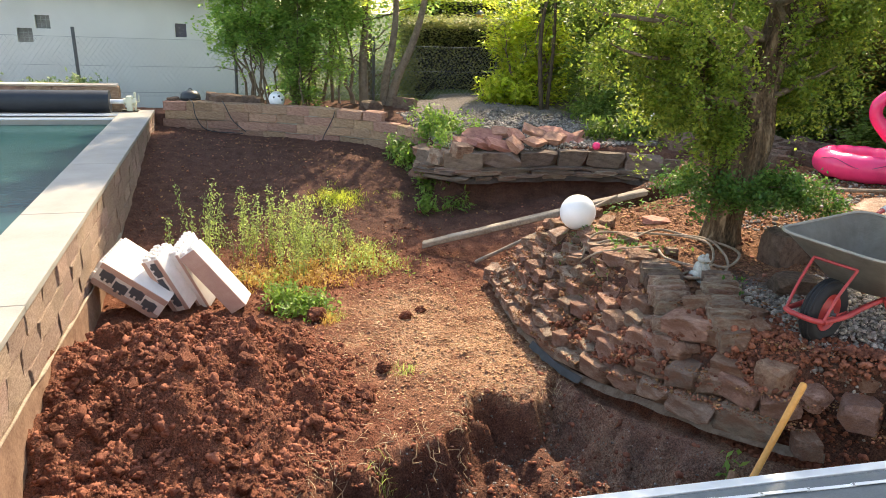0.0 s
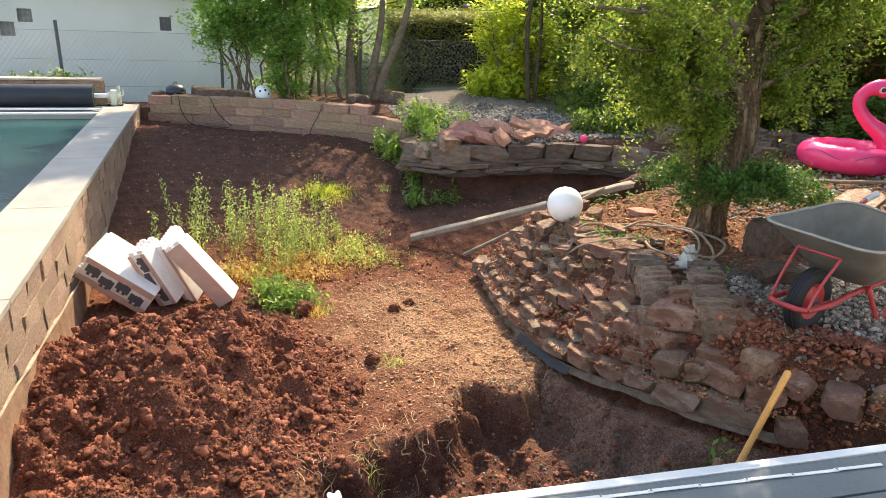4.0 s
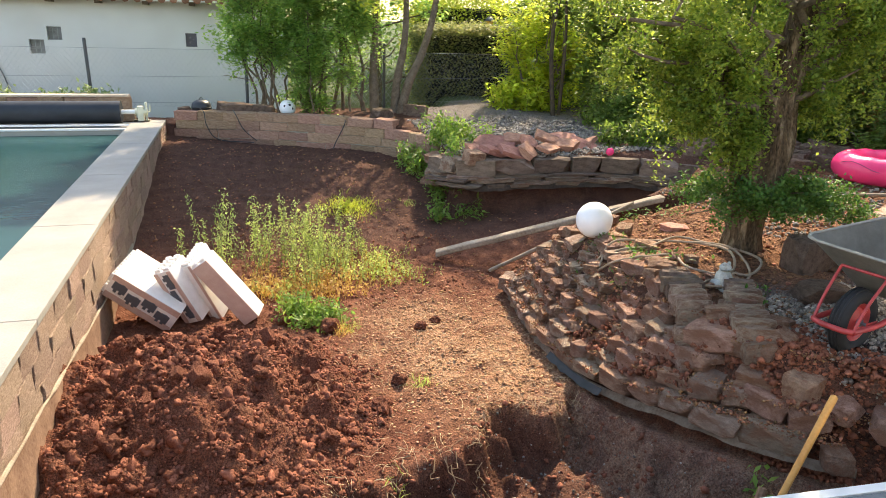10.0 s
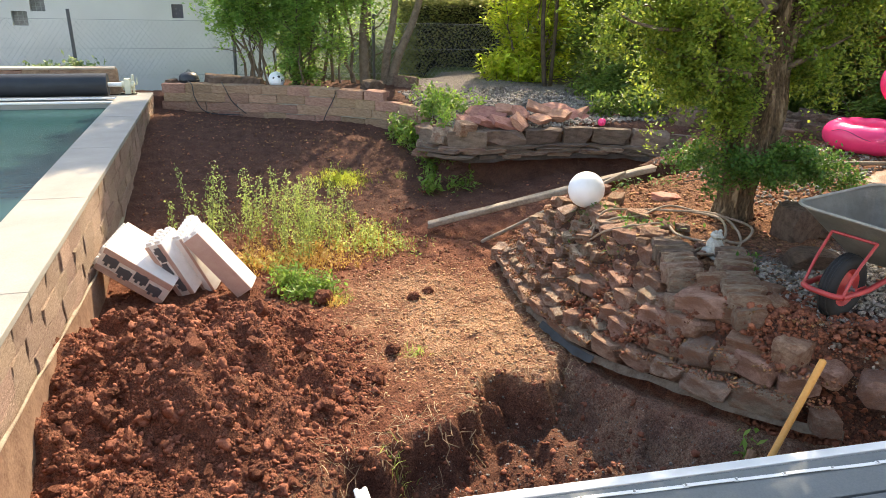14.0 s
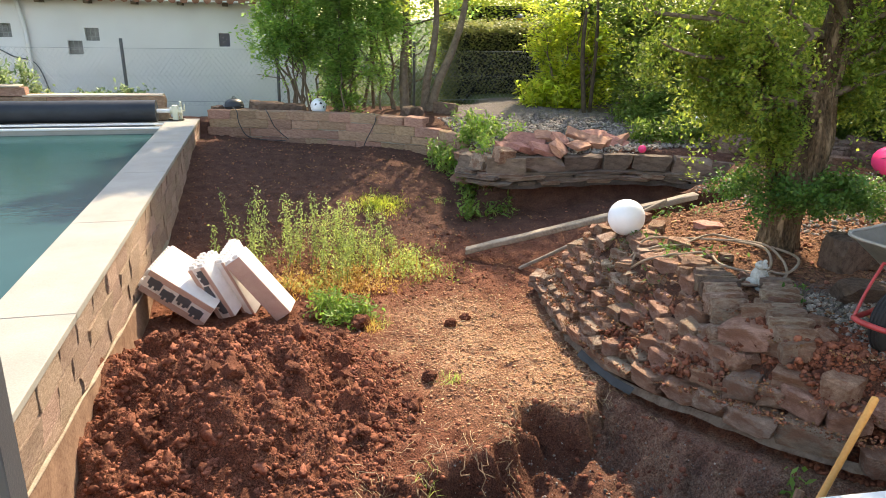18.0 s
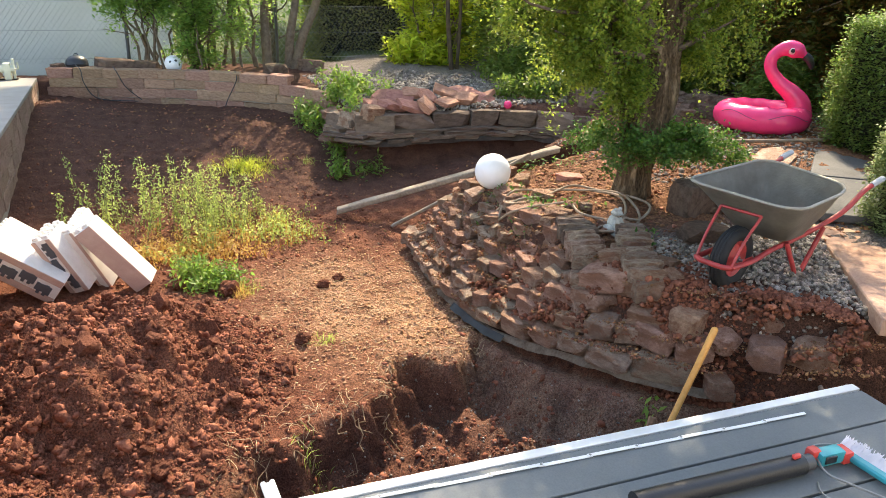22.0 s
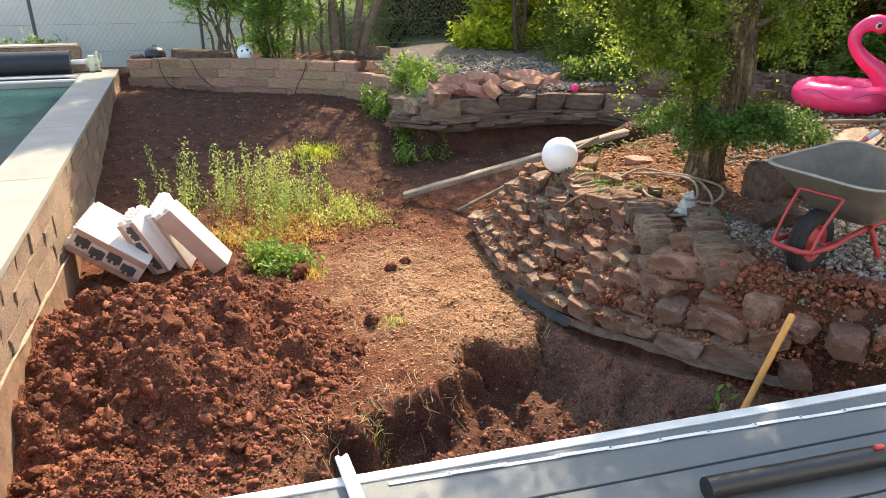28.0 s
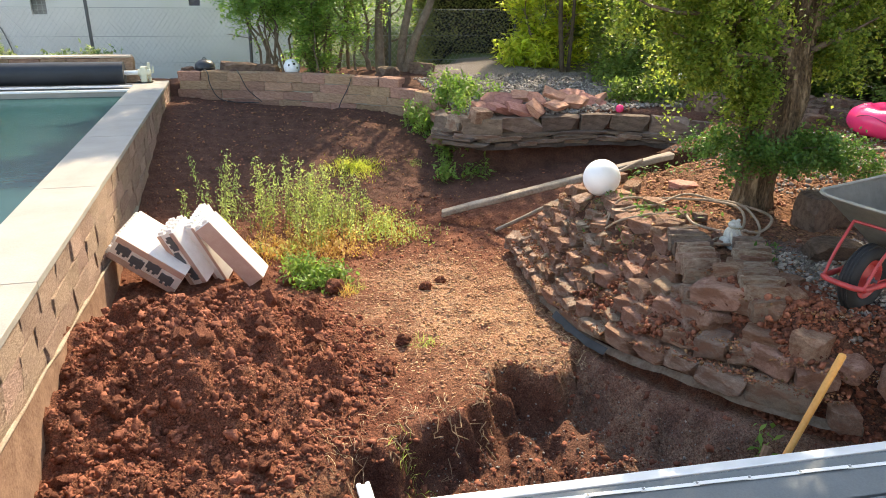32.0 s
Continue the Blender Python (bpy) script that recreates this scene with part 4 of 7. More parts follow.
    for x, y, z in ((-0.60, -0.10, 0.50), (-0.42, -0.32, 0.52), (-0.15, -0.42, 0.60), (0.15, -0.38, 0.62), (0.38, -0.30, 0.56), (-0.3, -0.1, 0.62), (0.25, -0.1, 0.6), (-0.55, 0.12, 0.6), (0.55, -0.25, 0.58), (0.70, -0.22, 0.46), (0.78, -0.35, 0.38), (-0.05, -0.45, 0.50), (-0.28, -0.36, 0.48), (0.3, -0.42, 0.5), (-0.66, -0.2, 0.45)):
        run = limb(bm, (0.02, 0, 0.5), (x, y, z), 0.012, 0.004, r, 0.12, 5, 5)
        for p in run[3:]:
            for j in range(6):
                q = p + Vector((r.gauss(0, 0.055), r.gauss(0, 0.055), r.gauss(0.07, 0.04)))
                if noise.noise(q * 6.5) < -0.12:
                    continue
                for i in range(r.randint(6, 13)):
                    places.append(q + Vector((r.gauss(0, 0.024), r.gauss(0, 0.024), r.gauss(0, 0.012) - 0.009 * i)))
    part("sprout", bm, M_BARK2, tree, "low thin sprouts")
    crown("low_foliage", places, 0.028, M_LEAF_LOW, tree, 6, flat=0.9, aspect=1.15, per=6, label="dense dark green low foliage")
    return tree


build_tree()


def shrub(name, base, label, category, lobes, size, mat, seed, density=900, stems=5, stem_r=0.02, bark=None, per=4, aspect=1.8, clump=9, spread=0.05, droop=0.2, group="", thin=-0.28):
    """A bush or tree: stems from its base into lobes (x, y, z, rx, ry, rz) filled with clumps of leaves, thin in places."""
    r = random.Random(seed)
    ob = thing(name, base, label, category, group)
    for k in range(stems):
        lx, ly, lz, rx, ry, rz = lobes[k % len(lobes)]
        bm = bmesh.new()
        a = (r.gauss(0, 0.06) * stems ** 0.5, r.gauss(0, 0.06) * stems ** 0.5, -0.08)
        run = limb(bm, a, (lx + r.uniform(-0.6, 0.6) * rx, ly + r.uniform(-0.5, 0.5) * ry, lz + r.uniform(0.0, 0.7) * rz), stem_r * r.uniform(0.7, 1.2), 0.005, r, 0.10, 8, 7)
        for j in range(3):
            p = run[r.randint(3, 7)]
            limb(bm, p, p + Vector((r.gauss(0, 0.3) * rx, r.gauss(0, 0.3) * ry, r.uniform(0.1, 0.5) * rz)), stem_r * 0.4, 0.003, r, 0.15, 5, 5)
        part("stem", bm, bark or M_BARK2, ob, sharp=60)
    places = []
    total = sum(l[3] * l[4] * l[5] for l in lobes)
    for lx, ly, lz, rx, ry, rz in lobes:
        for j in range(int(density * rx * ry * rz / total)):
            v = Vector((r.gauss(0, 1), r.gauss(0, 1), r.gauss(0, 1))).normalized() * r.uniform(0.15, 1.0) ** 0.5
            v *= 1 + 0.28 * noise.noise(v * 2.3 + Vector((seed, lx, lz)))
            c = Vector((lx + v.x * rx, ly + v.y * ry, lz + v.z * rz))
            if noise.noise(c * 2.6 + Vector((seed * 1.7, 0, 0))) < thin or c.z < 0.02:
                continue
            d = Vector((v.x, v.y, v.z + 0.3)).normalized()
            for i in range(clump):
                places.append(c + d * (i - clump / 2) * spread * 0.5 + Vector((r.gauss(0, spread), r.gauss(0, spread), r.gauss(0, spread))))
    crown("foliage", places, size, mat, ob, seed, per=per, aspect=aspect, droop=droop)
    return ob


# shrubs and trees behind the garden wall
shrub("multi_stem_shrub", (0.50, 12.62, 0.42), "tall green shrub with many upright stems", "shrub",
      [(-0.35, 0, 1.35, 0.6, 0.45, 0.7), (0.35, -0.1, 0.95, 0.6, 0.4, 0.75), (0.1, 0.1, 1.6, 0.8, 0.5, 0.8), (-0.4, 0.1, 2.3, 0.7, 0.5, 0.7), (0.4, 0, 2.4, 0.8, 0.5, 0.8), (0.1, 0.1, 3.3, 0.7, 0.5, 0.7)], 0.043, M_LEAF_BAMBOO, 41, 1250, 10, 0.025, per=4, thin=-0.08)
# the lobes above 4 m here are unseen, added to shade the coping
shrub("multi_stem_shrub", (1.15, 12.30, 0.40), "tall green shrub with many upright stems", "shrub",
      [(-0.1, -0.1, 0.55, 0.6, 0.35, 0.5), (0.2, -0.05, 0.75, 0.6, 0.35, 0.6), (0.1, 0, 1.4, 0.85, 0.45, 0.75), (0.1, 0.1, 2.3, 0.85, 0.5, 0.8), (0.0, 0.1, 3.2, 0.7, 0.5, 0.7), (0.1, 0.1, 4.3, 0.8, 0.6, 0.7), (0.3, 0.1, 5.3, 0.8, 0.6, 0.7)], 0.043, M_LEAF_BAMBOO, 42, 1600, 10, 0.022, per=4, thin=-0.08)
# also topped with two unseen lobes for shade on the coping
shrub("multi_stem_shrub", (1.95, 12.55, 0.44), "tall loose shrub with thin grey stems", "shrub",
      [(0, 0, 1.3, 0.5, 0.4, 0.8), (0.1, 0, 2.2, 0.65, 0.5, 0.8), (0.2, 0.1, 3.2, 0.6, 0.5, 0.6), (0.2, 0.1, 4.4, 0.7, 0.6, 0.7), (0.1, 0.1, 5.4, 0.8, 0.6, 0.7)], 0.043, M_LEAF_BAMBOO, 43, 950, 6, 0.03, thin=-0.03)


def build_leaning_tree():
    r = random.Random(44)
    tree = thing("leaning_tree", (2.72, 12.35, 0.45), "grey-trunked tree leaning over the gravel bed", "tree")
    for a in ([(0, 0, -0.1), (0.18, 0.05, 0.5), (0.42, 0.1, 1.0), (0.62, 0.15, 1.6), (0.75, 0.2, 2.4), (0.8, 0.2, 3.6)],
              [(-0.06, 0.1, -0.1), (-0.02, 0.1, 0.5), (0.10, 0.12, 1.1), (0.16, 0.2, 1.8), (0.1, 0.25, 3.4)],
              [(-0.4, 0.15, -0.1), (-0.42, 0.18, 0.8), (-0.38, 0.2, 1.6), (-0.5, 0.3, 3.2)]):
        run = curve_through(a, 5)
        part("trunk", tube(run, [0.085 - 0.05 * i / len(run) for i in range(len(run))], 12), M_BARK2, tree, "smooth grey-brown trunk", sharp=70)
    places = []
    for j in range(170):
        c = Vector((r.uniform(-0.9, 1.5), r.gauss(0.2, 0.5), r.uniform(1.9, 4.3)))
        if noise.noise(c * 1.9) < -0.1:
            continue
        for i in range(10):
            places.append(c + Vector((r.gauss(0, 0.09), r.gauss(0, 0.09), -0.03 * i)))
    crown("crown", places, 0.05, M_LEAF_BRIGHT, tree, 44, per=4, aspect=1.8)


build_leaning_tree()

# ---- hedges and trees round the garden ----
def hedge(name, place, size, label, mat, seed, leaf=0.035, n=5200, round_top=0.0):
    """A clipped hedge: a near-black core for the shade inside, with leaves all over its faces."""
    r = random.Random(seed)
    sx, sy, sz = size
    ob = thing(name, place, label, "hedge")
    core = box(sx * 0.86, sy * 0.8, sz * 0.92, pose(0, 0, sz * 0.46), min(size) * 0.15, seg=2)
    part("core", core, M_INNER_SHADE, ob, "near-black core coloured as the shade inside")
    places = []
    for i in range(n):
        v = Vector((r.uniform(-1, 1), r.uniform(-1, 1), r.uniform(-1, 1)))
        m = max(abs(v.x), abs(v.y), abs(v.z))
        v /= m
        if round_top:
            v = v.lerp(v.normalized() * 1.15, round_top)
        k = 1 + 0.05 * noise.noise(v * 3 + Vector((seed, 0, 0))) - 0.10 * r.random() ** 2
        c = Vector((v.x * sx / 2 * k, v.y * sy / 2 * k, (v.z * k + 1) * sz / 2))
        if c.z > 0.02:
            places += [c + Vector((r.gauss(0, leaf), r.gauss(0, leaf), r.gauss(0, leaf))) for j in range(3)]
    crown("foliage", places, leaf, mat, ob, seed, per=2)
    return ob


# near-black, so the shade between the twigs is put into the colour
M_INNER_SHADE = grainy("hedge_inner_shade", (0.012, 0.014, 0.008), (0.035, 0.035, 0.02), 8, 40, 0.95, 0.03)
M_LEAF_CLIP = leafy("clipped_hedge_leaves", (0.10, 0.125, 0.04), (0.28, 0.28, 0.09), 0.45)
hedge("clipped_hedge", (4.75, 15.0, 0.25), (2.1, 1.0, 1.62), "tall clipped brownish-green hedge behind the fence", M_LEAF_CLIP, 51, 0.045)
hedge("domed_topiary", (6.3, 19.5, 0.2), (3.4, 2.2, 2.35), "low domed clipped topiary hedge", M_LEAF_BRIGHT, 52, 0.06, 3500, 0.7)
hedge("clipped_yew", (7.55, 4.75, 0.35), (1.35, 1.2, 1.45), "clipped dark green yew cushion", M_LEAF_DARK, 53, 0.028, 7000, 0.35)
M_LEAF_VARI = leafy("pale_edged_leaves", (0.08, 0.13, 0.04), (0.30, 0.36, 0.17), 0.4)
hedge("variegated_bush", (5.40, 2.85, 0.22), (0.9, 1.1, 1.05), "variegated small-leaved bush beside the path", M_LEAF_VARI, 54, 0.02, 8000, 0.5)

M_LAUREL = leafy("laurel_leaves", (0.06, 0.11, 0.018), (0.15, 0.215, 0.045), 0.5)
# the back row, from the leaning tree to the yew
for k, (x, y, s, mat, label, d) in enumerate((
        (5.35, 12.9, 0.85, M_LEAF_BRIGHT, "sunlit yellow-green shrub by the gravel", 150),
        (5.75, 12.7, 1.25, M_LEAF_BRIGHT, "tall sunlit yellow-green shrub in the back row", 190),
        (6.5, 13.7, 1.35, M_LEAF_DARK, "dark green shrub behind the sunlit one", 620),
        (6.5, 11.4, 1.25, M_LAUREL, "tall green shrub in the back row", 380),
        (7.5, 10.4, 1.35, M_LEAF_DARK, "dark green conifer-like shrub", 760),
        (8.4, 9.0, 1.4, M_LAUREL, "tall green shrub in the back row", 1250),
        (9.2, 7.4, 1.4, M_LEAF_AUTUMN, "tall shrub with yellowing and reddish leaves", 1250),
        (9.6, 5.6, 1.4, M_LAUREL, "tall green shrub in the back row", 1150),
        (9.7, 8.6, 1.3, M_LEAF_DARK, "dark green shrub behind the bank", 1000),
        (7.9, 10.0, 1.45, M_LEAF_DARK, "tall dark green shrub in the back row", 1000),
        (9.4, 3.8, 1.3, M_LEAF_DARK, "dark green shrub by the path", 600))):
    s *= 0.82
    h = s * 0.74
    lobes = [(0, 0, 0.6 * h, 0.75 * s, 0.6 * s, 0.6 * h), (0.2 * s, 0, 1.5 * h, 0.85 * s, 0.7 * s, 0.8 * h), (-0.2 * s, 0.1, 2.4 * h, 0.8 * s, 0.65 * s, 0.7 * h)]
    shrub("tall_shrub", (x, y, 0.42), label, "shrub", lobes, 0.062, mat, 60 + k, d, 7, 0.035, per=4, clump=8, spread=0.07, thin=-0.02 if mat is M_LEAF_BRIGHT else -0.28)


M_STEM = grainy("dark_stem_bark", (0.035, 0.024, 0.015), (0.12, 0.085, 0.055), 10, 60, 0.95, 0.02)


def build_tall(name, base, label, h, rad, mat, seed, n=700, trunk=0.10, low=0.35, bark=None):
    r = random.Random(seed)
    tree = thing(name, base, label, "tree")
    pts = curve_through([(0, 0, -0.2), (r.gauss(0, 0.08), 0, h * 0.3), (r.gauss(0, 0.15), 0.1, h * 0.65), (0.1, 0, h)], 6)
    part("trunk", tube(pts, [trunk * (1 - 0.85 * i / len(pts)) for i in range(len(pts))], 12), bark or M_BARK2, tree, "dark trunk", sharp=70)
    bm = bmesh.new()
    for k in range(12):
        z = h * (low + 0.05 * k)
        a = k * 2.4
        limb(bm, (0, 0, z), (math.cos(a) * rad * 0.8, math.sin(a) * rad * 0.8, z + 0.25 * rad), trunk * 0.35, 0.01, r, 0.12, 6, 6)
    part("limb", bm, M_BARK2, tree, sharp=60)
    places = []
    for j in range(n):
        v = Vector((r.gauss(0, 1), r.gauss(0, 1), r.gauss(0, 1))).normalized() * r.uniform(0.2, 1.0) ** 0.5
        c = Vector((v.x * rad, v.y * rad, h * (low + 1) / 2 + v.z * h * (1 - low) * 0.55))
        if noise.noise(c * 1.3 + Vector((seed, 0, 0))) < -0.15:
            continue
        for i in range(10):
            places.append(c + Vector((r.gauss(0, 0.16), r.gauss(0, 0.16), r.gauss(0, 0.12))))
    crown("crown", places, 0.085, mat, tree, seed, per=4)


build_tall("far_tree", (2.2, 19.5, 0.0), "sunlit tree beyond the fence", 7.5, 2.3, M_LEAF_BRIGHT, 71, 560, low=0.28)
build_tall("far_tree", (6.2, 23.5, 0.0), "sunlit tree beyond the hedge", 8.5, 3.0, M_LEAF_BRIGHT, 72, 620, low=0.2)
build_tall("far_tree", (10.0, 20.5, 0.0), "tall green tree beyond the garden", 7.5, 3.0, M_LAUREL, 73, 280, low=0.15)
build_tall("far_tree", (13.5, 15.5, 0.0), "tall green tree beyond the garden", 10.0, 3.4, M_LAUREL, 74, 700, low=0.1)
build_tall("far_tree", (14.5, 9.0, 0.0), "tall green tree beyond the garden", 9.0, 3.2, M_LAUREL, 75, 650, low=0.1)
build_tall("slim_tree", (5.42, 11.7, 0.45), "slim dark-stemmed tree in the back row", 5.0, 1.1, M_LEAF_BRIGHT, 76, 45, 0.045, 0.45, M_STEM)
build_tall("slim_tree", (5.54, 11.78, 0.45), "slim dark-stemmed tree in the back row", 5.2, 1.1, M_LAUREL, 77, 38, 0.035, 0.45, M_STEM)

for k, (x, y, s, mat) in enumerate(((7.6, 8.6, 0.55, M_LAUREL), (8.0, 6.9, 0.6, M_LAUREL), (8.3, 6.0, 0.5, M_LEAF_DARK), (5.9, 10.0, 0.5, M_LAUREL), (7.0, 9.6, 0.6, M_LEAF_DARK))):
    shrub("low_shrub", (x, y, 0.40), "low dark green shrub under the trees", "shrub", [(0, 0, 0.5 * s, 0.8 * s, 0.7 * s, 0.5 * s), (0.3 * s, 0.1, 0.9 * s, 0.7 * s, 0.6 * s, 0.5 * s)], 0.045, mat, 200 + k, 260, 5, 0.015, per=4, clump=8, spread=0.05)

build_tall("far_tree", (3.4, 17.8, 0.0), "sunlit leafy tree behind the fence", 5.5, 1.7, M_LEAF_BAMBOO, 78, 220, 0.08, 0.08)
build_tall("far_tree", (8.0, 16.6, 0.0), "leafy tree behind the fence", 4.2, 2.0, M_LEAF_BRIGHT, 79, 150, 0.09, 0.1)
build_tall("far_tree", (11.5, 12.2, 0.0), "leafy tree behind the shrubs", 6.0, 2.2, M_LAUREL, 81, 460, 0.09, 0.1)


def build_lantern():
    """A yellow-glazed lantern on a post behind the clipped hedge."""
    lamp = thing("garden_lantern", (5.93, 16.84, -0.18), "small garden lantern with yellow glass on a dark post", "lantern")
    part("post", tube([(0, 0, -0.1), (0, 0, 2.0)], [0.03, 0.025], 10), M_ALU_DARK, lamp)
    part("glass", lathe([(0.06, 2.02), (0.10, 2.24)], 6), M_AMBER, lamp, "yellow glass panes")
    part("roof", lathe([(0.13, 2.235), (0.125, 2.25), (0.05, 2.32), (0.015, 2.33), (0.012, 2.37), (0.001, 2.375)], 6), M_ALU_DARK, lamp)
    part("base", lathe([(0.03, 1.98), (0.075, 2.0), (0.07, 2.02)], 6), M_ALU_DARK, lamp)


M_AMBER = plain("amber_glass", (0.75, 0.42, 0.06), 0.2)
build_lantern()


def lay(x, y, up=0.0):
    return Vector((x, y, ground_z(x, y) + up))


# ---- globe lamp, planks ----
def build_globe():
    g = thing("globe_lamp", (2.93, 5.36, 0.235), "white opal globe garden lamp lying on the rockery", "lamp")
    bm = bmesh.new()
    bmesh.ops.create_uvsphere(bm, u_segments=40, v_segments=24, radius=0.158, matrix=pose(0, 0, 0.17))
    part("globe", bm, M_GLOBE, g, sharp=80)
    part("socket", lathe([(0.0, -0.02), (0.055, -0.02), (0.06, 0.0), (0.05, 0.03), (0.0, 0.03)], 20), M_BLACK, g, "black socket ring", at=pose(0.02, 0.02, 0.02))


build_globe()


def plank(name, a, b, w, h, label, mat=M_WOOD):
    a, b = Vector(a), Vector(b)
    ln = (b - a).length
    bm = box(ln, w, h, bevel=h * 0.18)
    bmesh.ops.subdivide_edges(bm, edges=[e for e in bm.edges if e.calc_length() > ln * 0.5], cuts=14)
    for v in bm.verts:
        v.co += Vector((0, 1, 0)) * 0.012 * noise.noise(Vector((v.co.x * 3, 1, w))) + Vector((0, 0, 1)) * 0.008 * noise.noise(Vector((v.co.x * 5, 4, w)))
        if abs(v.co.x) > ln * 0.46:
            v.co.x += 0.05 * noise.noise(Vector((v.co.y * 60, v.co.z * 60, 3)))
    ob = part(name, bm, mat)
    ob.matrix_basis = Matrix.Translation((a + b) / 2) @ (b - a).to_track_quat("X", "Z").to_matrix().to_4x4()
    return tagged(ob, label, "plank")


plank("wooden_plank", (2.00, 7.12, -0.42), (4.14, 6.16, 0.36), 0.13, 0.06, "long weathered grey plank lying across the dig")
plank("wooden_batten", (2.44, 6.58, -0.46), (3.72, 6.02, 0.36), 0.04, 0.03, "thin weathered batten beside the plank")


# ---- foam formwork blocks ----
def foam_block(face, turn, ln, thick, deep, teeth, label, dusty=False):
    """A formwork block leaning over; face is the middle of its front, x runs down its length, y into its depth, z to its sunny side."""
    b = thing("foam_block", face, label, "foam block", group="foam formwork blocks", turn=turn)
    part("body", box(ln, deep, thick, pose(0, deep / 2, 0), 0.007, seg=2), M_FOAM, b)
    # dusty only means the whole front takes the shaded pinkish colour
    if dusty:
        part("front_face", box(ln * 0.985, 0.010, thick * 0.96, pose(0, -0.001, 0), 0.002), M_FOAM_PINK, b, "pinkish shade-coloured face")
    else:
        for s in (-1, 1):
            part("front_strip", box(ln * 0.985, 0.008, thick * 0.24, pose(0, -0.001, s * thick * 0.37), 0.002), M_FOAM_PINK, b, "pinkish shade-coloured strip")
    n = max(5, round(deep / 0.045))
    for i in range(n):
        for z in ((-0.25, 0.25) if thick > 0.15 else (0.0,)):
            part("stud", box(0.026, deep / n * 0.55, thick * (0.34 if thick > 0.15 else 0.7), pose(-ln / 2 - 0.011, deep * (i + 0.5) / n, z * thick), 0.006), M_FOAM, b)
    for i in range(teeth):
        # a jagged graphite patch let into the front
        x0 = -ln * 0.44 + i * ln * 0.88 / teeth
        w, z0 = ln * 0.88 / teeth * 0.86, thick * (0.10 - 0.16 * (i % 2))
        bm = bmesh.new()
        for k in range(5):
            hgt = thick * (0.30, 0.40, 0.28, 0.42, 0.32)[k]
            box(w * 0.23, 0.006 + 0.0012 * k, hgt, pose(x0 + w * (0.1 + 0.2 * k), -0.006, z0 + thick * (0.02, -0.04, 0.03, -0.02, 0.0)[k]), bm=bm)
        part("dovetail", bm, M_FOAM_GREY, b, "graphite grey dovetail", sharp=20)
    return b


foam_block((-0.858, 5.792, -0.239), (10.1, 36.1, -10.2), 0.60, 0.24, 0.45, 4, "white foam block with grey dovetails, leaning by the pool wall")
foam_block((-0.583, 5.858, -0.238), (39.6, 65.3, 12.6), 0.53, 0.17, 0.24, 3, "white foam block with grey dovetails, leaning on its neighbour")
foam_block((-0.403, 5.949, -0.251), (43.3, 65.5, 18.3), 0.58, 0.11, 0.347, 0, "thin white foam block, leaning on its neighbour")
foam_block((-0.199, 5.798, -0.204), (11.1, 52.6, -6.0), 0.655, 0.16, 0.204, 0, "white foam block with a pinkish shade-coloured face, leaning", True)


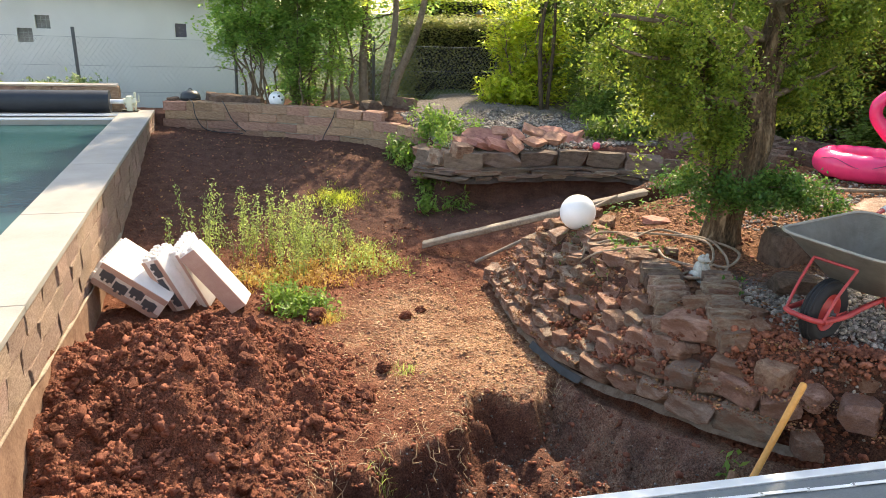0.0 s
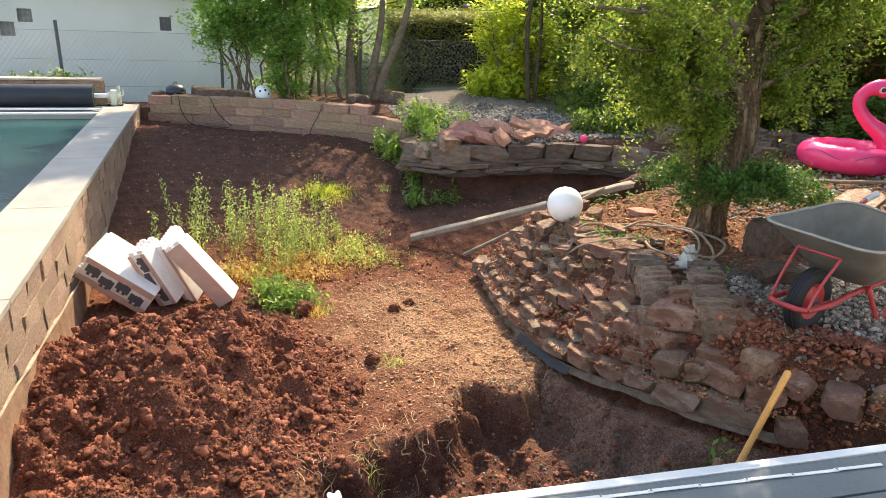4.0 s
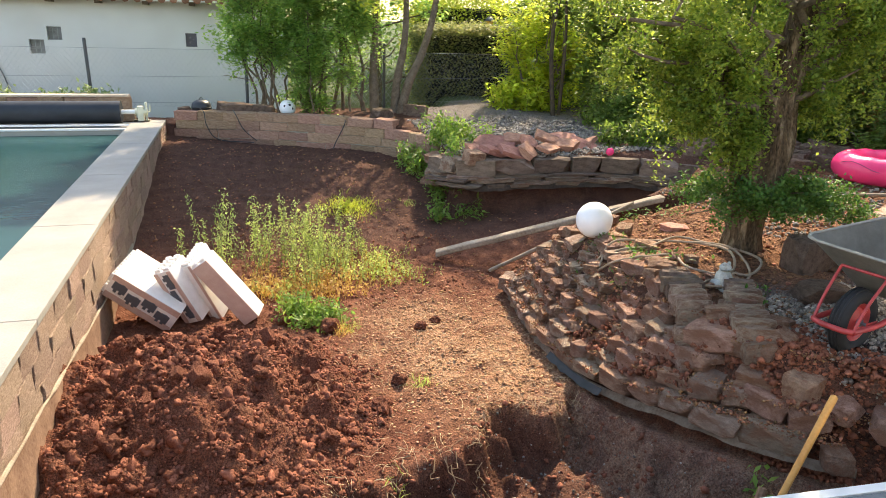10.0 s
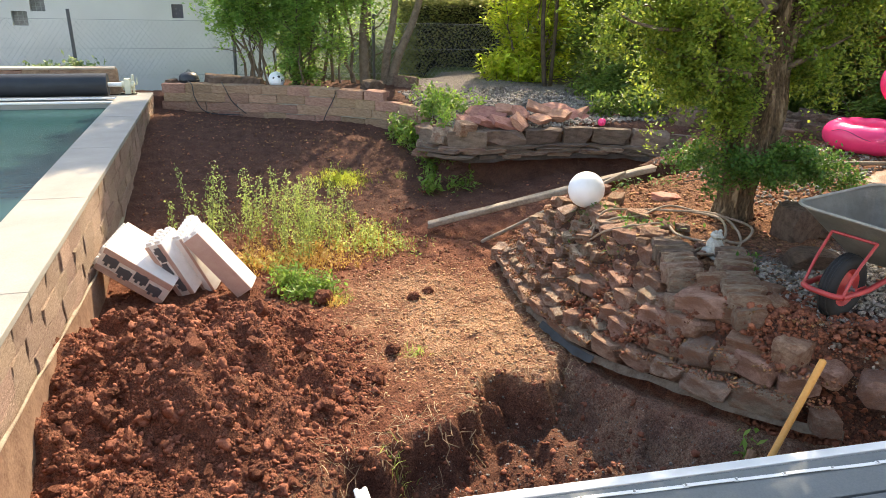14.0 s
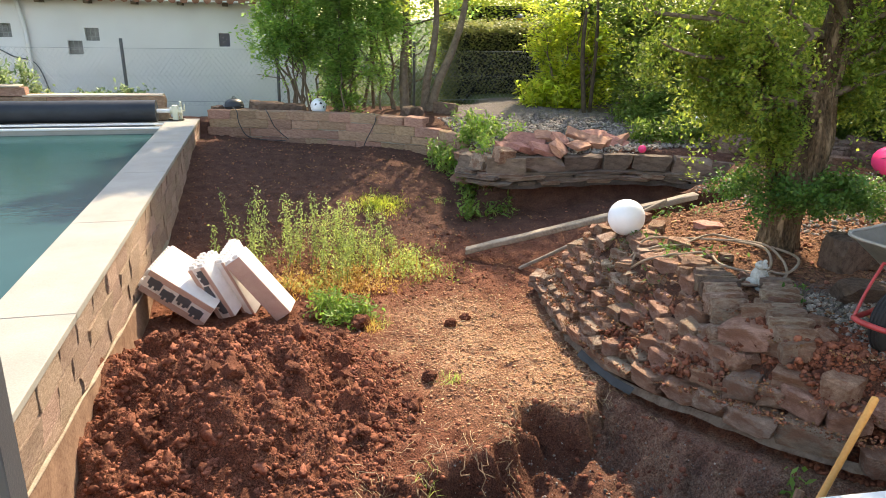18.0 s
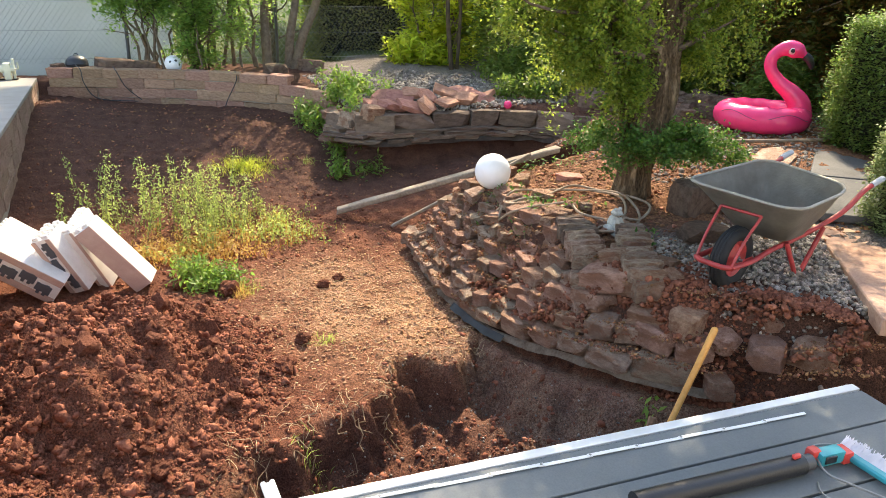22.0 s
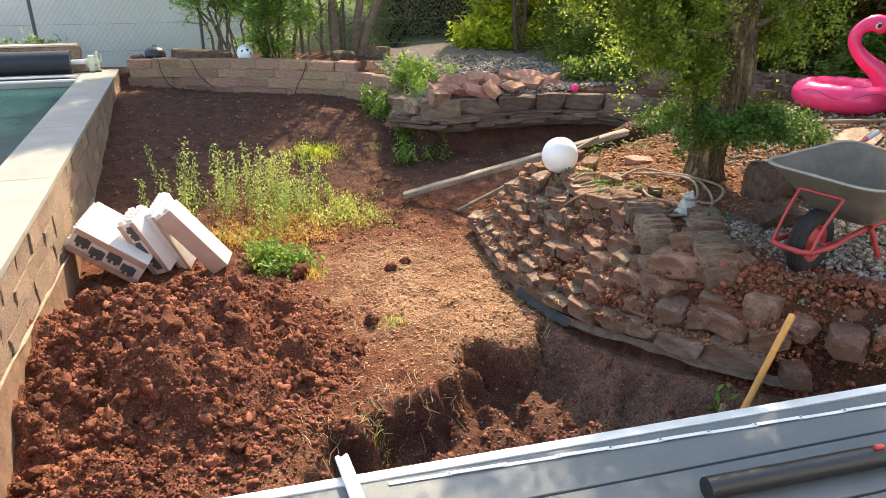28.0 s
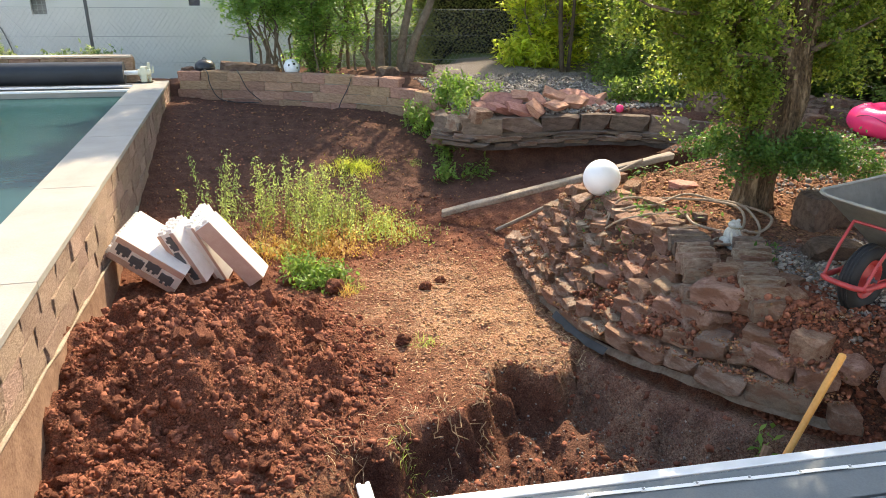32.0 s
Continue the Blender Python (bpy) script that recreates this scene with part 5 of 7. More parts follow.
# ---- wheelbarrow ----
def build_barrow():
    wb = thing("wheelbarrow", (3.315, 2.955, 0.265), "steel wheelbarrow with a red tube frame and dusty tray", "wheelbarrow", turn=(0, 0, 15))

    def loop(corners, bulge, n=7):
        pts = []
        for i in range(4):
            a, b, c = (Vector(corners[(i + k) % 4]) for k in (-1, 0, 1))
            pa, pc = b.lerp(a, bulge), b.lerp(c, bulge)
            for k in range(n):
                t = k / (n - 1)
                pts.append(pa * (1 - t) ** 2 + b * 2 * t * (1 - t) + pc * t * t)
        return pts
    rim = loop([(-0.03, 0.41, 0.595), (-0.03, -0.33, 0.575), (0.69, -0.33, 0.605), (0.80, 0.31, 0.635)], 0.24)
    for p in rim:
        p.z -= 0.015 * math.sin(p.x * 5)
    mid = loop([(0.14, 0.29, 0.43), (0.14, -0.25, 0.42), (0.64, -0.26, 0.44), (0.70, 0.25, 0.46)], 0.25)
    low = loop([(0.27, 0.18, 0.285), (0.27, -0.17, 0.28), (0.58, -0.18, 0.29), (0.60, 0.18, 0.295)], 0.3)
    bm = bmesh.new()
    rings = [[bm.verts.new(p) for p in ring] for ring in (rim, mid, low)]
    n = len(rim)
    for a, b in zip(rings, rings[1:]):
        for k in range(n):
            bm.faces.new((a[k], a[(k + 1) % n], b[(k + 1) % n], b[k]))
    bm.faces.new(rings[2])
    bmesh.ops.solidify(bm, geom=bm.faces[:], thickness=0.004)
    tray = part("tray", bm, M_ZINC, wb, "dusty galvanised tray", sharp=50)
    part("rolled_rim", tube(rim, 0.010, 8, closed=True), M_ZINC, tray)
    bm = bmesh.new()
    for i in range(120):
        x, y = rnd.uniform(0.30, 0.57), rnd.uniform(-0.15, 0.16)
        bmesh.ops.create_icosphere(bm, subdivisions=1, radius=rnd.uniform(0.008, 0.025), matrix=pose(x, y, 0.295))
    part("soil_rest", bm, M_CLOD, tray, "dried soil left in the tray", kind="stuff")
    for s in (1, -1):
        up = 0.005 + 0.025 * s
        run = curve_through([(-0.20, 0.115 * s, 0.20), (0.02, 0.125 * s, 0.20), (0.22, 0.125 * s, 0.225), (0.46, 0.145 * s, 0.255), (0.64, 0.215 * s, 0.335), (0.80, 0.275 * s, 0.445 + up), (0.97, 0.30 * s, 0.555 + up), (1.10, 0.31 * s, 0.592 + up)], 5)
        part("frame_tube", tube(run, 0.0165, 10), M_REDPAINT, wb, "red steel tube")
        part("grip", tube([(1.05, 0.307 * s, 0.580 + up), (1.11, 0.31 * s, 0.594 + up), (1.20, 0.312 * s, 0.606 + up)], 0.021, 10), M_GRIP, wb, "grey plastic grip")
        leg = curve_through([(0.36, 0.155 * s, 0.255), (0.44, 0.20 * s, 0.07), (0.465, 0.20 * s, 0.02), (0.51, 0.205 * s, 0.02), (0.54, 0.21 * s, 0.08), (0.65, 0.235 * s, 0.33)], 5)
        part("leg", tube(leg, 0.0155, 9), M_REDPAINT, wb, "red steel leg")
        part("guard_tube", tube(curve_through([(-0.20, 0.115 * s, 0.20), (-0.12, 0.12 * s, 0.34), (0.01, 0.13 * s, 0.485)], 5), 0.009, 8), M_REDPAINT, wb, "thin red guard bar")
        part("axle_plate", box(0.11, 0.006, 0.05, pose(0.0, 0.105 * s, 0.195), 0.002), M_REDPAINT, wb)
    part("nose_bar", tube(curve_through([(-0.20, -0.115, 0.20), (-0.225, -0.06, 0.20), (-0.225, 0.06, 0.20), (-0.20, 0.115, 0.20)], 5), 0.0165, 10), M_REDPAINT, wb, "red nose bar")
    part("guard_bar", tube([(0.01, -0.13, 0.485), (0.01, 0.13, 0.485)], 0.009, 8), M_REDPAINT, wb, "thin red guard bar")
    part("axle", tube([(0, -0.13, 0.19), (0, 0.13, 0.19)], 0.010, 10), M_STEEL, wb)
    wheel = thing("wheel", (0, 0, 0.19))
    wheel.parent = wb
    prof = [(0.112, -0.030), (0.135, -0.048), (0.165, -0.048), (0.184, -0.034), (0.192, -0.012), (0.192, 0.012), (0.184, 0.034), (0.165, 0.048), (0.135, 0.048), (0.112, 0.030), (0.112, -0.030)]
    side = pose(0, 0, 0, 90)
    tyre = lathe(prof, 40)
    tyre.transform(side)
    part("tyre", tyre, M_RUBBER, wheel, "black ribbed rubber tyre")
    for k in (-0.02, 0.0, 0.02):
        ring = [(math.cos(a * math.tau / 40) * 0.192, k, math.sin(a * math.tau / 40) * 0.192) for a in range(40)]
        part("tread_rib", tube(ring, 0.006, 5, closed=True), M_RUBBER, wheel)
    rim_ = lathe([(0.02, -0.03), (0.05, -0.022), (0.085, -0.010), (0.105, -0.032), (0.114, -0.034), (0.114, 0.034), (0.105, 0.032), (0.085, 0.010), (0.05, 0.022), (0.02, 0.03)], 32)
    rim_.transform(side)
    part("rim", rim_, M_REDPAINT, wheel, "red pressed steel rim")
    part("hub", tube([(0, -0.05, 0), (0, 0.05, 0)], 0.022, 12), M_STEEL, wheel)


M_GRIP = plain("grey_grip", (0.42, 0.43, 0.45), 0.55)
build_barrow()


# ---- flamingo float ----
def build_flamingo():
    fl = thing("flamingo_float", (6.91, 6.12, 0.45), "pink inflatable flamingo swim ring on the ground", "pool float", turn=(0, 0, -42))
    fl.scale = (0.91, 0.91, 0.91)
    bm = bmesh.new()
    n, m = 48, 16
    rings = []
    for i in range(n):
        a = i * math.tau / n
        rr = 0.165 + 0.006 * math.cos(12 * a)
        rings.append([bm.verts.new(((0.43 + rr * math.cos(b)) * math.cos(a), (0.43 + rr * math.cos(b)) * math.sin(a) * 0.95, 0.165 + rr * math.sin(b))) for b in (k * math.tau / m for k in range(m))])
    for i in range(n):
        for k in range(m):
            bm.faces.new((rings[i][k], rings[(i + 1) % n][k], rings[(i + 1) % n][(k + 1) % m], rings[i][(k + 1) % m]))
    part("ring", bm, M_PINK, fl, "shiny pink vinyl ring", sharp=80)
    neck = curve_through([(0.44, 0.03, 0.20), (0.41, 0.03, 0.34), (0.30, 0.03, 0.47), (0.14, 0.03, 0.59), (0.01, 0.03, 0.74), (-0.01, 0.03, 0.88), (0.06, 0.03, 0.98), (0.17, 0.03, 1.02), (0.28, 0.03, 0.99), (0.37, 0.03, 0.94)], 6)
    k = len(neck)
    rad = []
    for i in range(k):
        t = i / (k - 1)
        rad.append(0.15 - 0.075 * smooth(0, 0.45, t) + 0.028 * smooth(0.62, 0.82, t) - 0.06 * smooth(0.86, 1.0, t))
    part("neck", tube(neck, rad, 18), M_PINK, fl, "curved pink neck and head", sharp=80)
    part("beak", tube(curve_through([(0.36, 0.03, 0.945), (0.42, 0.03, 0.90), (0.455, 0.03, 0.84), (0.475, 0.03, 0.78)], 4), [0.052, 0.052, 0.052, 0.050, 0.05, 0.048, 0.046, 0.043, 0.04, 0.034, 0.028, 0.02, 0.010], 12), M_BLACK, fl, "black beak", sharp=80)
    for s in (-1, 1):
        eye = bmesh.new()
        bmesh.ops.create_uvsphere(eye, u_segments=16, v_segments=10, radius=0.048, matrix=pose(0.20, 0.03 + s * 0.085, 1.0) @ Matrix.Diagonal((1, 0.45, 1, 1)))
        e = part("eye", eye, M_EYE, fl, "pale pink eye", sharp=80)
        pu = bmesh.new()
        bmesh.ops.create_uvsphere(pu, u_segments=14, v_segments=8, radius=0.026, matrix=pose(0.203, 0.03 + s * 0.101, 1.0) @ Matrix.Diagonal((1, 0.4, 1, 1)))
        part("pupil", pu, M_BLACK, e, "black pupil", sharp=80)
        line = []
        for i in range(22):
            a = math.radians(-150 + i * 6.0) * (1 if s < 0 else -1)
            w = 0.43 + 0.168 * math.cos(math.radians(18 + 6 * math.sin(i * 0.9)))
            line.append((w * math.cos(a), w * math.sin(a) * 0.95, 0.165 + 0.168 * math.sin(math.radians(22 + 16 * math.sin(i * 0.55)))))
        part("wing_line", tube(line, 0.0035, 5), M_WINE, fl, "thin dark wing outline")
    part("valve", lathe([(0.0, 0.02), (0.018, 0.018), (0.02, 0.0), (0.0, 0.0)], 12), M_WHITE, fl, "clear valve", at=pose(-0.43, 0.0, 0.325))


M_EYE = plain("pale_pink", (0.88, 0.55, 0.62), 0.3)
M_WINE = plain("dark_print", (0.16, 0.02, 0.08), 0.4)
build_flamingo()


# ---- hose, frog, tools ----
def build_hose():
    h = thing("garden_hose", (0, 0, 0), "dusty brown garden hose in loose loops on the litter", "hose")
    r = random.Random(4)
    for pts in ([(2.73, 4.86), (2.9, 4.98), (3.2, 4.97), (3.45, 4.80), (3.62, 4.45), (3.55, 4.10), (3.30, 3.90), (3.02, 3.90), (3.15, 4.05), (3.42, 4.12), (3.58, 4.40), (3.52, 4.75)],
                [(2.73, 4.86), (2.78, 4.70), (3.0, 4.62), (3.2, 4.55), (3.15, 4.30), (3.3, 4.12), (3.48, 4.02), (3.66, 4.12), (3.70, 4.35), (3.62, 4.72), (3.45, 4.90), (3.15, 4.84), (2.9, 4.86), (2.7, 5.1), (2.85, 5.2)]):
        run = curve_through([(x, y, ground_z(x, y) + 0.035 + 0.02 * (k % 3 == 1)) for k, (x, y) in enumerate(pts)], 8)
        run = [Vector((p.x, p.y, max(p.z, ground_z(p.x, p.y) + 0.026))) for p in run]
        part("loop", tube(run, 0.0098, 8), M_HOSE, h)


build_hose()


def build_frog():
    z = ground_z(3.19, 3.94)
    f = new("frog_figure")
    bm = bmesh.new()

    def ball(x, y, zz, rx, ry, rz):
        bmesh.ops.create_uvsphere(bm, u_segments=16, v_segments=12, radius=1.0, matrix=pose(x, y, zz) @ Matrix.Diagonal((rx, ry, rz, 1)))
    ball(0, 0, 0.075, 0.048, 0.055, 0.075)
    ball(0, -0.012, 0.162, 0.042, 0.042, 0.030)
    for s in (-1, 1):
        ball(0.022 * s, -0.02, 0.19, 0.014, 0.014, 0.015)
        ball(0.055 * s, 0.0, 0.045, 0.026, 0.05, 0.034)
        ball(0.045 * s, -0.055, 0.012, 0.022, 0.035, 0.012)
        tube([(0.035 * s, -0.02, 0.12), (0.05 * s, -0.05, 0.06), (0.035 * s, -0.065, 0.01)], 0.012, 8, bm)
    ball(0, -0.05, 0.158, 0.030, 0.012, 0.006)
    f.data = None
    bpy.data.objects.remove(f)
    ob = part("frog_figure", bm, M_FROG, sharp=70)
    ob.matrix_basis = pose(3.19, 3.94, z - 0.005, 0, 0, 12)
    tagged(ob, "small white stone frog figure sitting on the rockery", "figurine")


M_FROG = grainy("weathered_white_stone", (0.27, 0.26, 0.23), (0.52, 0.51, 0.47), 18, 90, 0.8, 0.003)
build_frog()


M_STAKE = grainy("rough_brown_wood", (0.17, 0.095, 0.055), (0.36, 0.215, 0.135), 4, 50, 0.9, 0.006)


def build_tools():
    a, b = Vector((2.93, 2.62, 0.205)), Vector((2.36, 2.42, -0.60))
    sp = thing("spade", (0, 0, 0), "spade with a varnished wooden handle leaning on the stones", "spade")
    ax = (a - b).normalized()
    part("handle", tube([b, b.lerp(a, 0.3), b.lerp(a, 0.7), a - ax * 0.03, a - ax * 0.008, a], [0.017, 0.0175, 0.018, 0.020, 0.019, 0.010], 14), M_HANDLE, sp, "varnished yellow wooden handle")
    bl = box(0.20, 0.006, 0.26, bevel=0.002)
    ob = part("blade", bl, M_ZINC, sp, "worn steel blade")
    ob.matrix_basis = Matrix.Translation(b - ax * 0.10) @ ax.to_track_quat("Z", "Y").to_matrix().to_4x4()
    st = thing("wooden_stake", (0, 0, 0), "short rough wooden stake beside the spade", "stake")
    part("stake", tube([(2.30, 2.42, -0.66), (2.37, 2.45, -0.42), (2.46, 2.50, -0.20)], [0.02, 0.024, 0.022], 7), M_STAKE, st, sharp=30)


build_tools()


# ---- roller cover at the pool's far end ----
def build_roller():
    ro = thing("pool_cover_roller", (0, 12.12, 0.52), "rolled-up black pool cover on an axle", "pool cover")
    bm = bmesh.new()
    prof = []
    for i in range(15):
        x = -6.6 + i * (4.82 / 14)
        prof.append(((x, 0, 0), 0.172 + 0.006 * noise.noise(Vector((x * 3, 0, 0)))))
    part("cover_roll", tube([p for p, _ in prof], [q for _, q in prof], 28), M_COVER, ro, "black bubble cover")
    part("axle", tube([(-6.7, 0, 0), (-1.52, 0, 0)], 0.035, 14), M_WHITE, ro, "white axle tube")
    st = part("stand", box(0.09, 0.12, 0.30, pose(-1.50, 0, -0.06), 0.012, seg=2), M_CREAM, ro, "cream plastic stand")
    part("upright", box(0.035, 0.05, 0.30, pose(-1.42, 0.02, 0.0), 0.008), M_CREAM, st)
    part("bearing", tube([(-1.58, 0, 0), (-1.40, 0, 0)], 0.055, 16), M_CREAM, st)
    part("foot", box(0.26, 0.30, 0.03, pose(-1.50, 0, -0.155), 0.004), M_COPING, st)
    part("crank", tube([(-1.40, 0, 0), (-1.36, 0, 0), (-1.36, 0, 0.10)], 0.012, 8), M_CREAM, st)
    low = thing("wall_far", (0, 0, 0), "low tan block wall behind the pool", "wall", kind="structure")
    r = random.Random(9)
    row = [(-1.75, 12.72), (-4.0, 12.72), (-8.0, 12.72)]
    block_row(low, "block", row, 0, 6.0, 0.30, 0.20, (0.38, 0.5), 0.2, None, r, meshes=BLOCK_MESH, tilt=0.3)
    block_row(low, "block", row, 0, 6.0, 0.50, 0.20, (0.38, 0.5), 0.2, None, r, meshes=BLOCK_MESH, tilt=0.3)
    block_row(low, "block", row, 2.05, 6.0, 0.71, 0.14, (0.38, 0.5), 0.2, None, r, meshes=BLOCK_MESH, tilt=0.3)
    part("cap", box(2.1, 0.24, 0.03, pose(-2.78, 12.72, 0.715), 0.004), M_CAP, low, "pale cap")
    part("cap", box(4.2, 0.24, 0.03, pose(-5.95, 12.72, 0.865), 0.004), M_CAP, low, "pale cap")


M_CAP = grainy("sandy_cap", (0.46, 0.35, 0.26), (0.62, 0.50, 0.39), 5, 60, 0.9, 0.004)
build_roller()


# ---- things on the garden wall and in the beds ----
def build_wall_things():
    pot = thing("black_pot", (-0.60, 12.46, 0.44), "round black lidded pot on the garden wall", "pot")
    part("bowl", lathe([(0.0, 0.0), (0.10, 0.0), (0.155, 0.05), (0.165, 0.11), (0.155, 0.12), (0.0, 0.12)], 24), M_BLACK, pot)
    part("lid", lathe([(0.16, 0.12), (0.15, 0.17), (0.10, 0.215), (0.03, 0.235), (0.0, 0.235)], 24), M_BLACK, pot, "domed black lid")
    part("knob", tube([(-0.03, 0, 0.23), (-0.02, 0, 0.26), (0.02, 0, 0.26), (0.03, 0, 0.23)], 0.008, 6), M_BLACK, pot)
    ball = thing("white_globe", (0.78, 12.22, 0.43), "white globe lamp with dark dents behind the wall", "lamp")
    bm = bmesh.new()
    bmesh.ops.create_uvsphere(bm, u_segments=24, v_segments=16, radius=0.135, matrix=pose(0, 0, 0.13))
    part("globe", bm, M_GLOBE, ball, sharp=80)
    for x, z in ((-0.05, 0.17), (0.03, 0.19), (0.07, 0.13)):
        b = bmesh.new()
        bmesh.ops.create_uvsphere(b, u_segments=10, v_segments=6, radius=0.022, matrix=pose(x, -0.122 + abs(x) * 0.2, z) @ Matrix.Diagonal((1, 0.4, 1, 1)))
        part("dent", b, M_BLACK, ball, "dark dent")
    ball = thing("white_globe", (6.15, 9.25, 0.50), "white globe lamp half hidden by hanging leaves", "lamp")
    bm = bmesh.new()
    bmesh.ops.create_uvsphere(bm, u_segments=24, v_segments=16, radius=0.13, matrix=pose(0, 0, 0.12))
    part("globe", bm, M_GLOBE, ball, sharp=80)
    part("stem", tube([(0, 0, -0.2), (0, 0, 0.02)], 0.02, 8), M_BLACK, ball)
    cable = thing("dark_cable", (0, 0, 0), "thin dark cable hanging down the garden wall", "cable")
    part("strand", tube(curve_through([(-0.62, 12.3, 0.55), (-0.55, 12.10, 0.50), (-0.52, 12.06, 0.30), (-0.35, 12.02, 0.08), (0.2, 11.85, 0.05)], 6), 0.008, 6), M_BLACK, cable)
    part("strand", tube(curve_through([(-0.1, 12.2, 0.53), (-0.05, 11.98, 0.46), (0.05, 11.94, 0.25), (0.25, 11.85, 0.07)], 6), 0.008, 6), M_BLACK, cable)
    part("strand", tube(curve_through([(1.62, 11.5, 0.52), (1.60, 11.25, 0.42), (1.45, 11.2, 0.15), (1.40, 11.15, 0.05)], 6), 0.008, 6), M_BLACK, cable)



build_wall_things()


def rock(name, place, size, mesh, turn, label, group=""):
    ob = new(name, mesh)
    ob.matrix_basis = pose(*place, *turn) @ Matrix.Diagonal((*size, 1))
    return tagged(ob, label, "stone", group)


def build_slabs():
    r = random.Random(15)
    # pile of fresh red slabs on the bed wall
    spots = [(3.20, 8.70, 0.42), (3.40, 8.98, 0.47), (3.45, 8.66, 0.40), (3.60, 9.05, 0.52), (3.72, 8.64, 0.42), (3.80, 8.88, 0.50), (4.00, 8.72, 0.44), (4.06, 9.02, 0.52), (4.28, 8.84, 0.46), (4.36, 9.14, 0.50),
             (4.55, 8.92, 0.42), (3.30, 9.16, 0.46), (4.70, 9.06, 0.42), (3.04, 8.86, 0.40)]
    for k, (x, y, z) in enumerate(spots):
        rock("red_slab", (x + r.gauss(0, 0.03), y, z - 0.01), (r.uniform(0.26, 0.40), r.uniform(0.20, 0.30), r.uniform(0.05, 0.09)), SLAB_MESH[k % 8], (r.uniform(12, 42), r.uniform(-22, 22), r.uniform(-60, 60)), "broken red sandstone slab in a loose pile", "red slab pile")
    for x, y, sx in ((5.0, 9.35, 0.34), (5.45, 8.95, 0.42)):
        rock("red_slab", (x, y, 0.385), (sx, 0.24, 0.06), SLAB_MESH[2], (8, 3, 20), "flat red sandstone slab on the gravel")
    rock("pale_stone", (2.86, 8.55, 0.36), (0.26, 0.2, 0.16), ROCK_MESH[2], (10, 5, 20), "pale rough stone at the end of the bed wall")
    rock("pale_stone", (2.66, 8.75, 0.22), (0.3, 0.24, 0.2), ROCK_FLAT[1], (10, 15, 50), "pale rough stone at the end of the bed wall")
    rock("flat_stone", (3.72, 5.32, 0.305), (0.24, 0.18, 0.05), SLAB_MESH[5], (2, 3, 20), "flat pinkish stone on the leaf litter")
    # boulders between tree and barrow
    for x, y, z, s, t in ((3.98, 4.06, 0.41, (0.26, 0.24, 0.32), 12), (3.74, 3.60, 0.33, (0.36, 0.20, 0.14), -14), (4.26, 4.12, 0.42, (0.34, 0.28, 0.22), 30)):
        rock("boulder", (x, y, z), s, ROCK_DARK[int(s[0] * 10) % 4], (r.uniform(-8, 8), r.uniform(-8, 8), t), "dark brown sandstone boulder at the tree")
    rock("corner_stone", (2.98, 2.88, 0.10), (0.20, 0.17, 0.16), BLOCKY[0], (3, 4, 25), "squared red sandstone block at the rockery corner")
    for x, y, z, s in ((3.26, 2.52, 0.03, 0.24), (3.50, 2.38, 0.06, 0.25), (3.32, 2.74, 0.17, 0.15), (3.72, 2.36, 0.14, 0.20), (2.99, 2.58, -0.17, 0.17), (3.12, 2.70, 0.04, 0.17), (3.40, 2.62, 0.14, 0.13)):
        rock("loose_stone", (x, y, z), (s, s * 0.8, s * 0.6), ROCK_MESH[int(x * 10) % 9], (r.uniform(-9, 9), r.uniform(-9, 9), r.uniform(0, 90)), "reddish sandstone lying at the rockery edge")
    # ridges of thin stones running up the rockery
    for x0, y0, x1, y1, n in ((2.62, 3.30, 2.98, 4.18, 15), (2.85, 3.12, 3.25, 3.85, 11)):
        for i in range(n):
            t = i / (n - 1)
            x, y = x0 + (x1 - x0) * t + r.gauss(0, 0.012), y0 + (y1 - y0) * t
            rock("ridge_stone", (x, y, ground_z(x, y) + 0.035), (r.uniform(0.17, 0.26), r.uniform(0.06, 0.10), r.uniform(0.09, 0.13)), (ROCK_FLAT + ROCK_BED)[i % 14], (r.uniform(-14, -2), r.uniform(-6, 6), -18 + r.uniform(-10, 10)), "thin grey weathered stone set in a ridge", "rockery ridge")
    for x, y, z, s, t in ((-0.05, 12.46, 0.46, (0.58, 0.30, 0.30), 10), (0.38, 12.42, 0.45, (0.36, 0.26, 0.26), -20), (-0.86, 12.42, 0.50, (0.17, 0.14, 0.12), 40), (2.30, 11.85, 0.46, (0.36, 0.26, 0.24), 25), (2.95, 12.05, 0.48, (0.42, 0.30, 0.28), -30)):
        rock("rough_stone", (x, y, z), s, ROCK_DARK[int(abs(x) * 10) % 4], (r.uniform(-6, 6), r.uniform(-6, 6), t), "brown stone in the soil behind the garden wall")
    for x, y, z, s in ((2.60, 9.35, 0.20, 0.30), (2.72, 9.0, 0.28, 0.26), (2.55, 8.95, 0.06, 0.34), (2.85, 8.7, 0.10, 0.36), (2.66, 9.7, 0.26, 0.24), (2.72, 10.0, 0.30, 0.22), (2.50, 9.1, -0.06, 0.30)):
        rock("pale_stone", (x, y, z), (s, s * 0.75, s * 0.4), (ROCK_FLAT + ROCK_MESH)[int(y * 10) % 20], (r.uniform(-14, 14), r.uniform(-14, 14), r.uniform(0, 180)), "pale rough stone tumbled at the end of the bed wall", "tumbled wall stones")
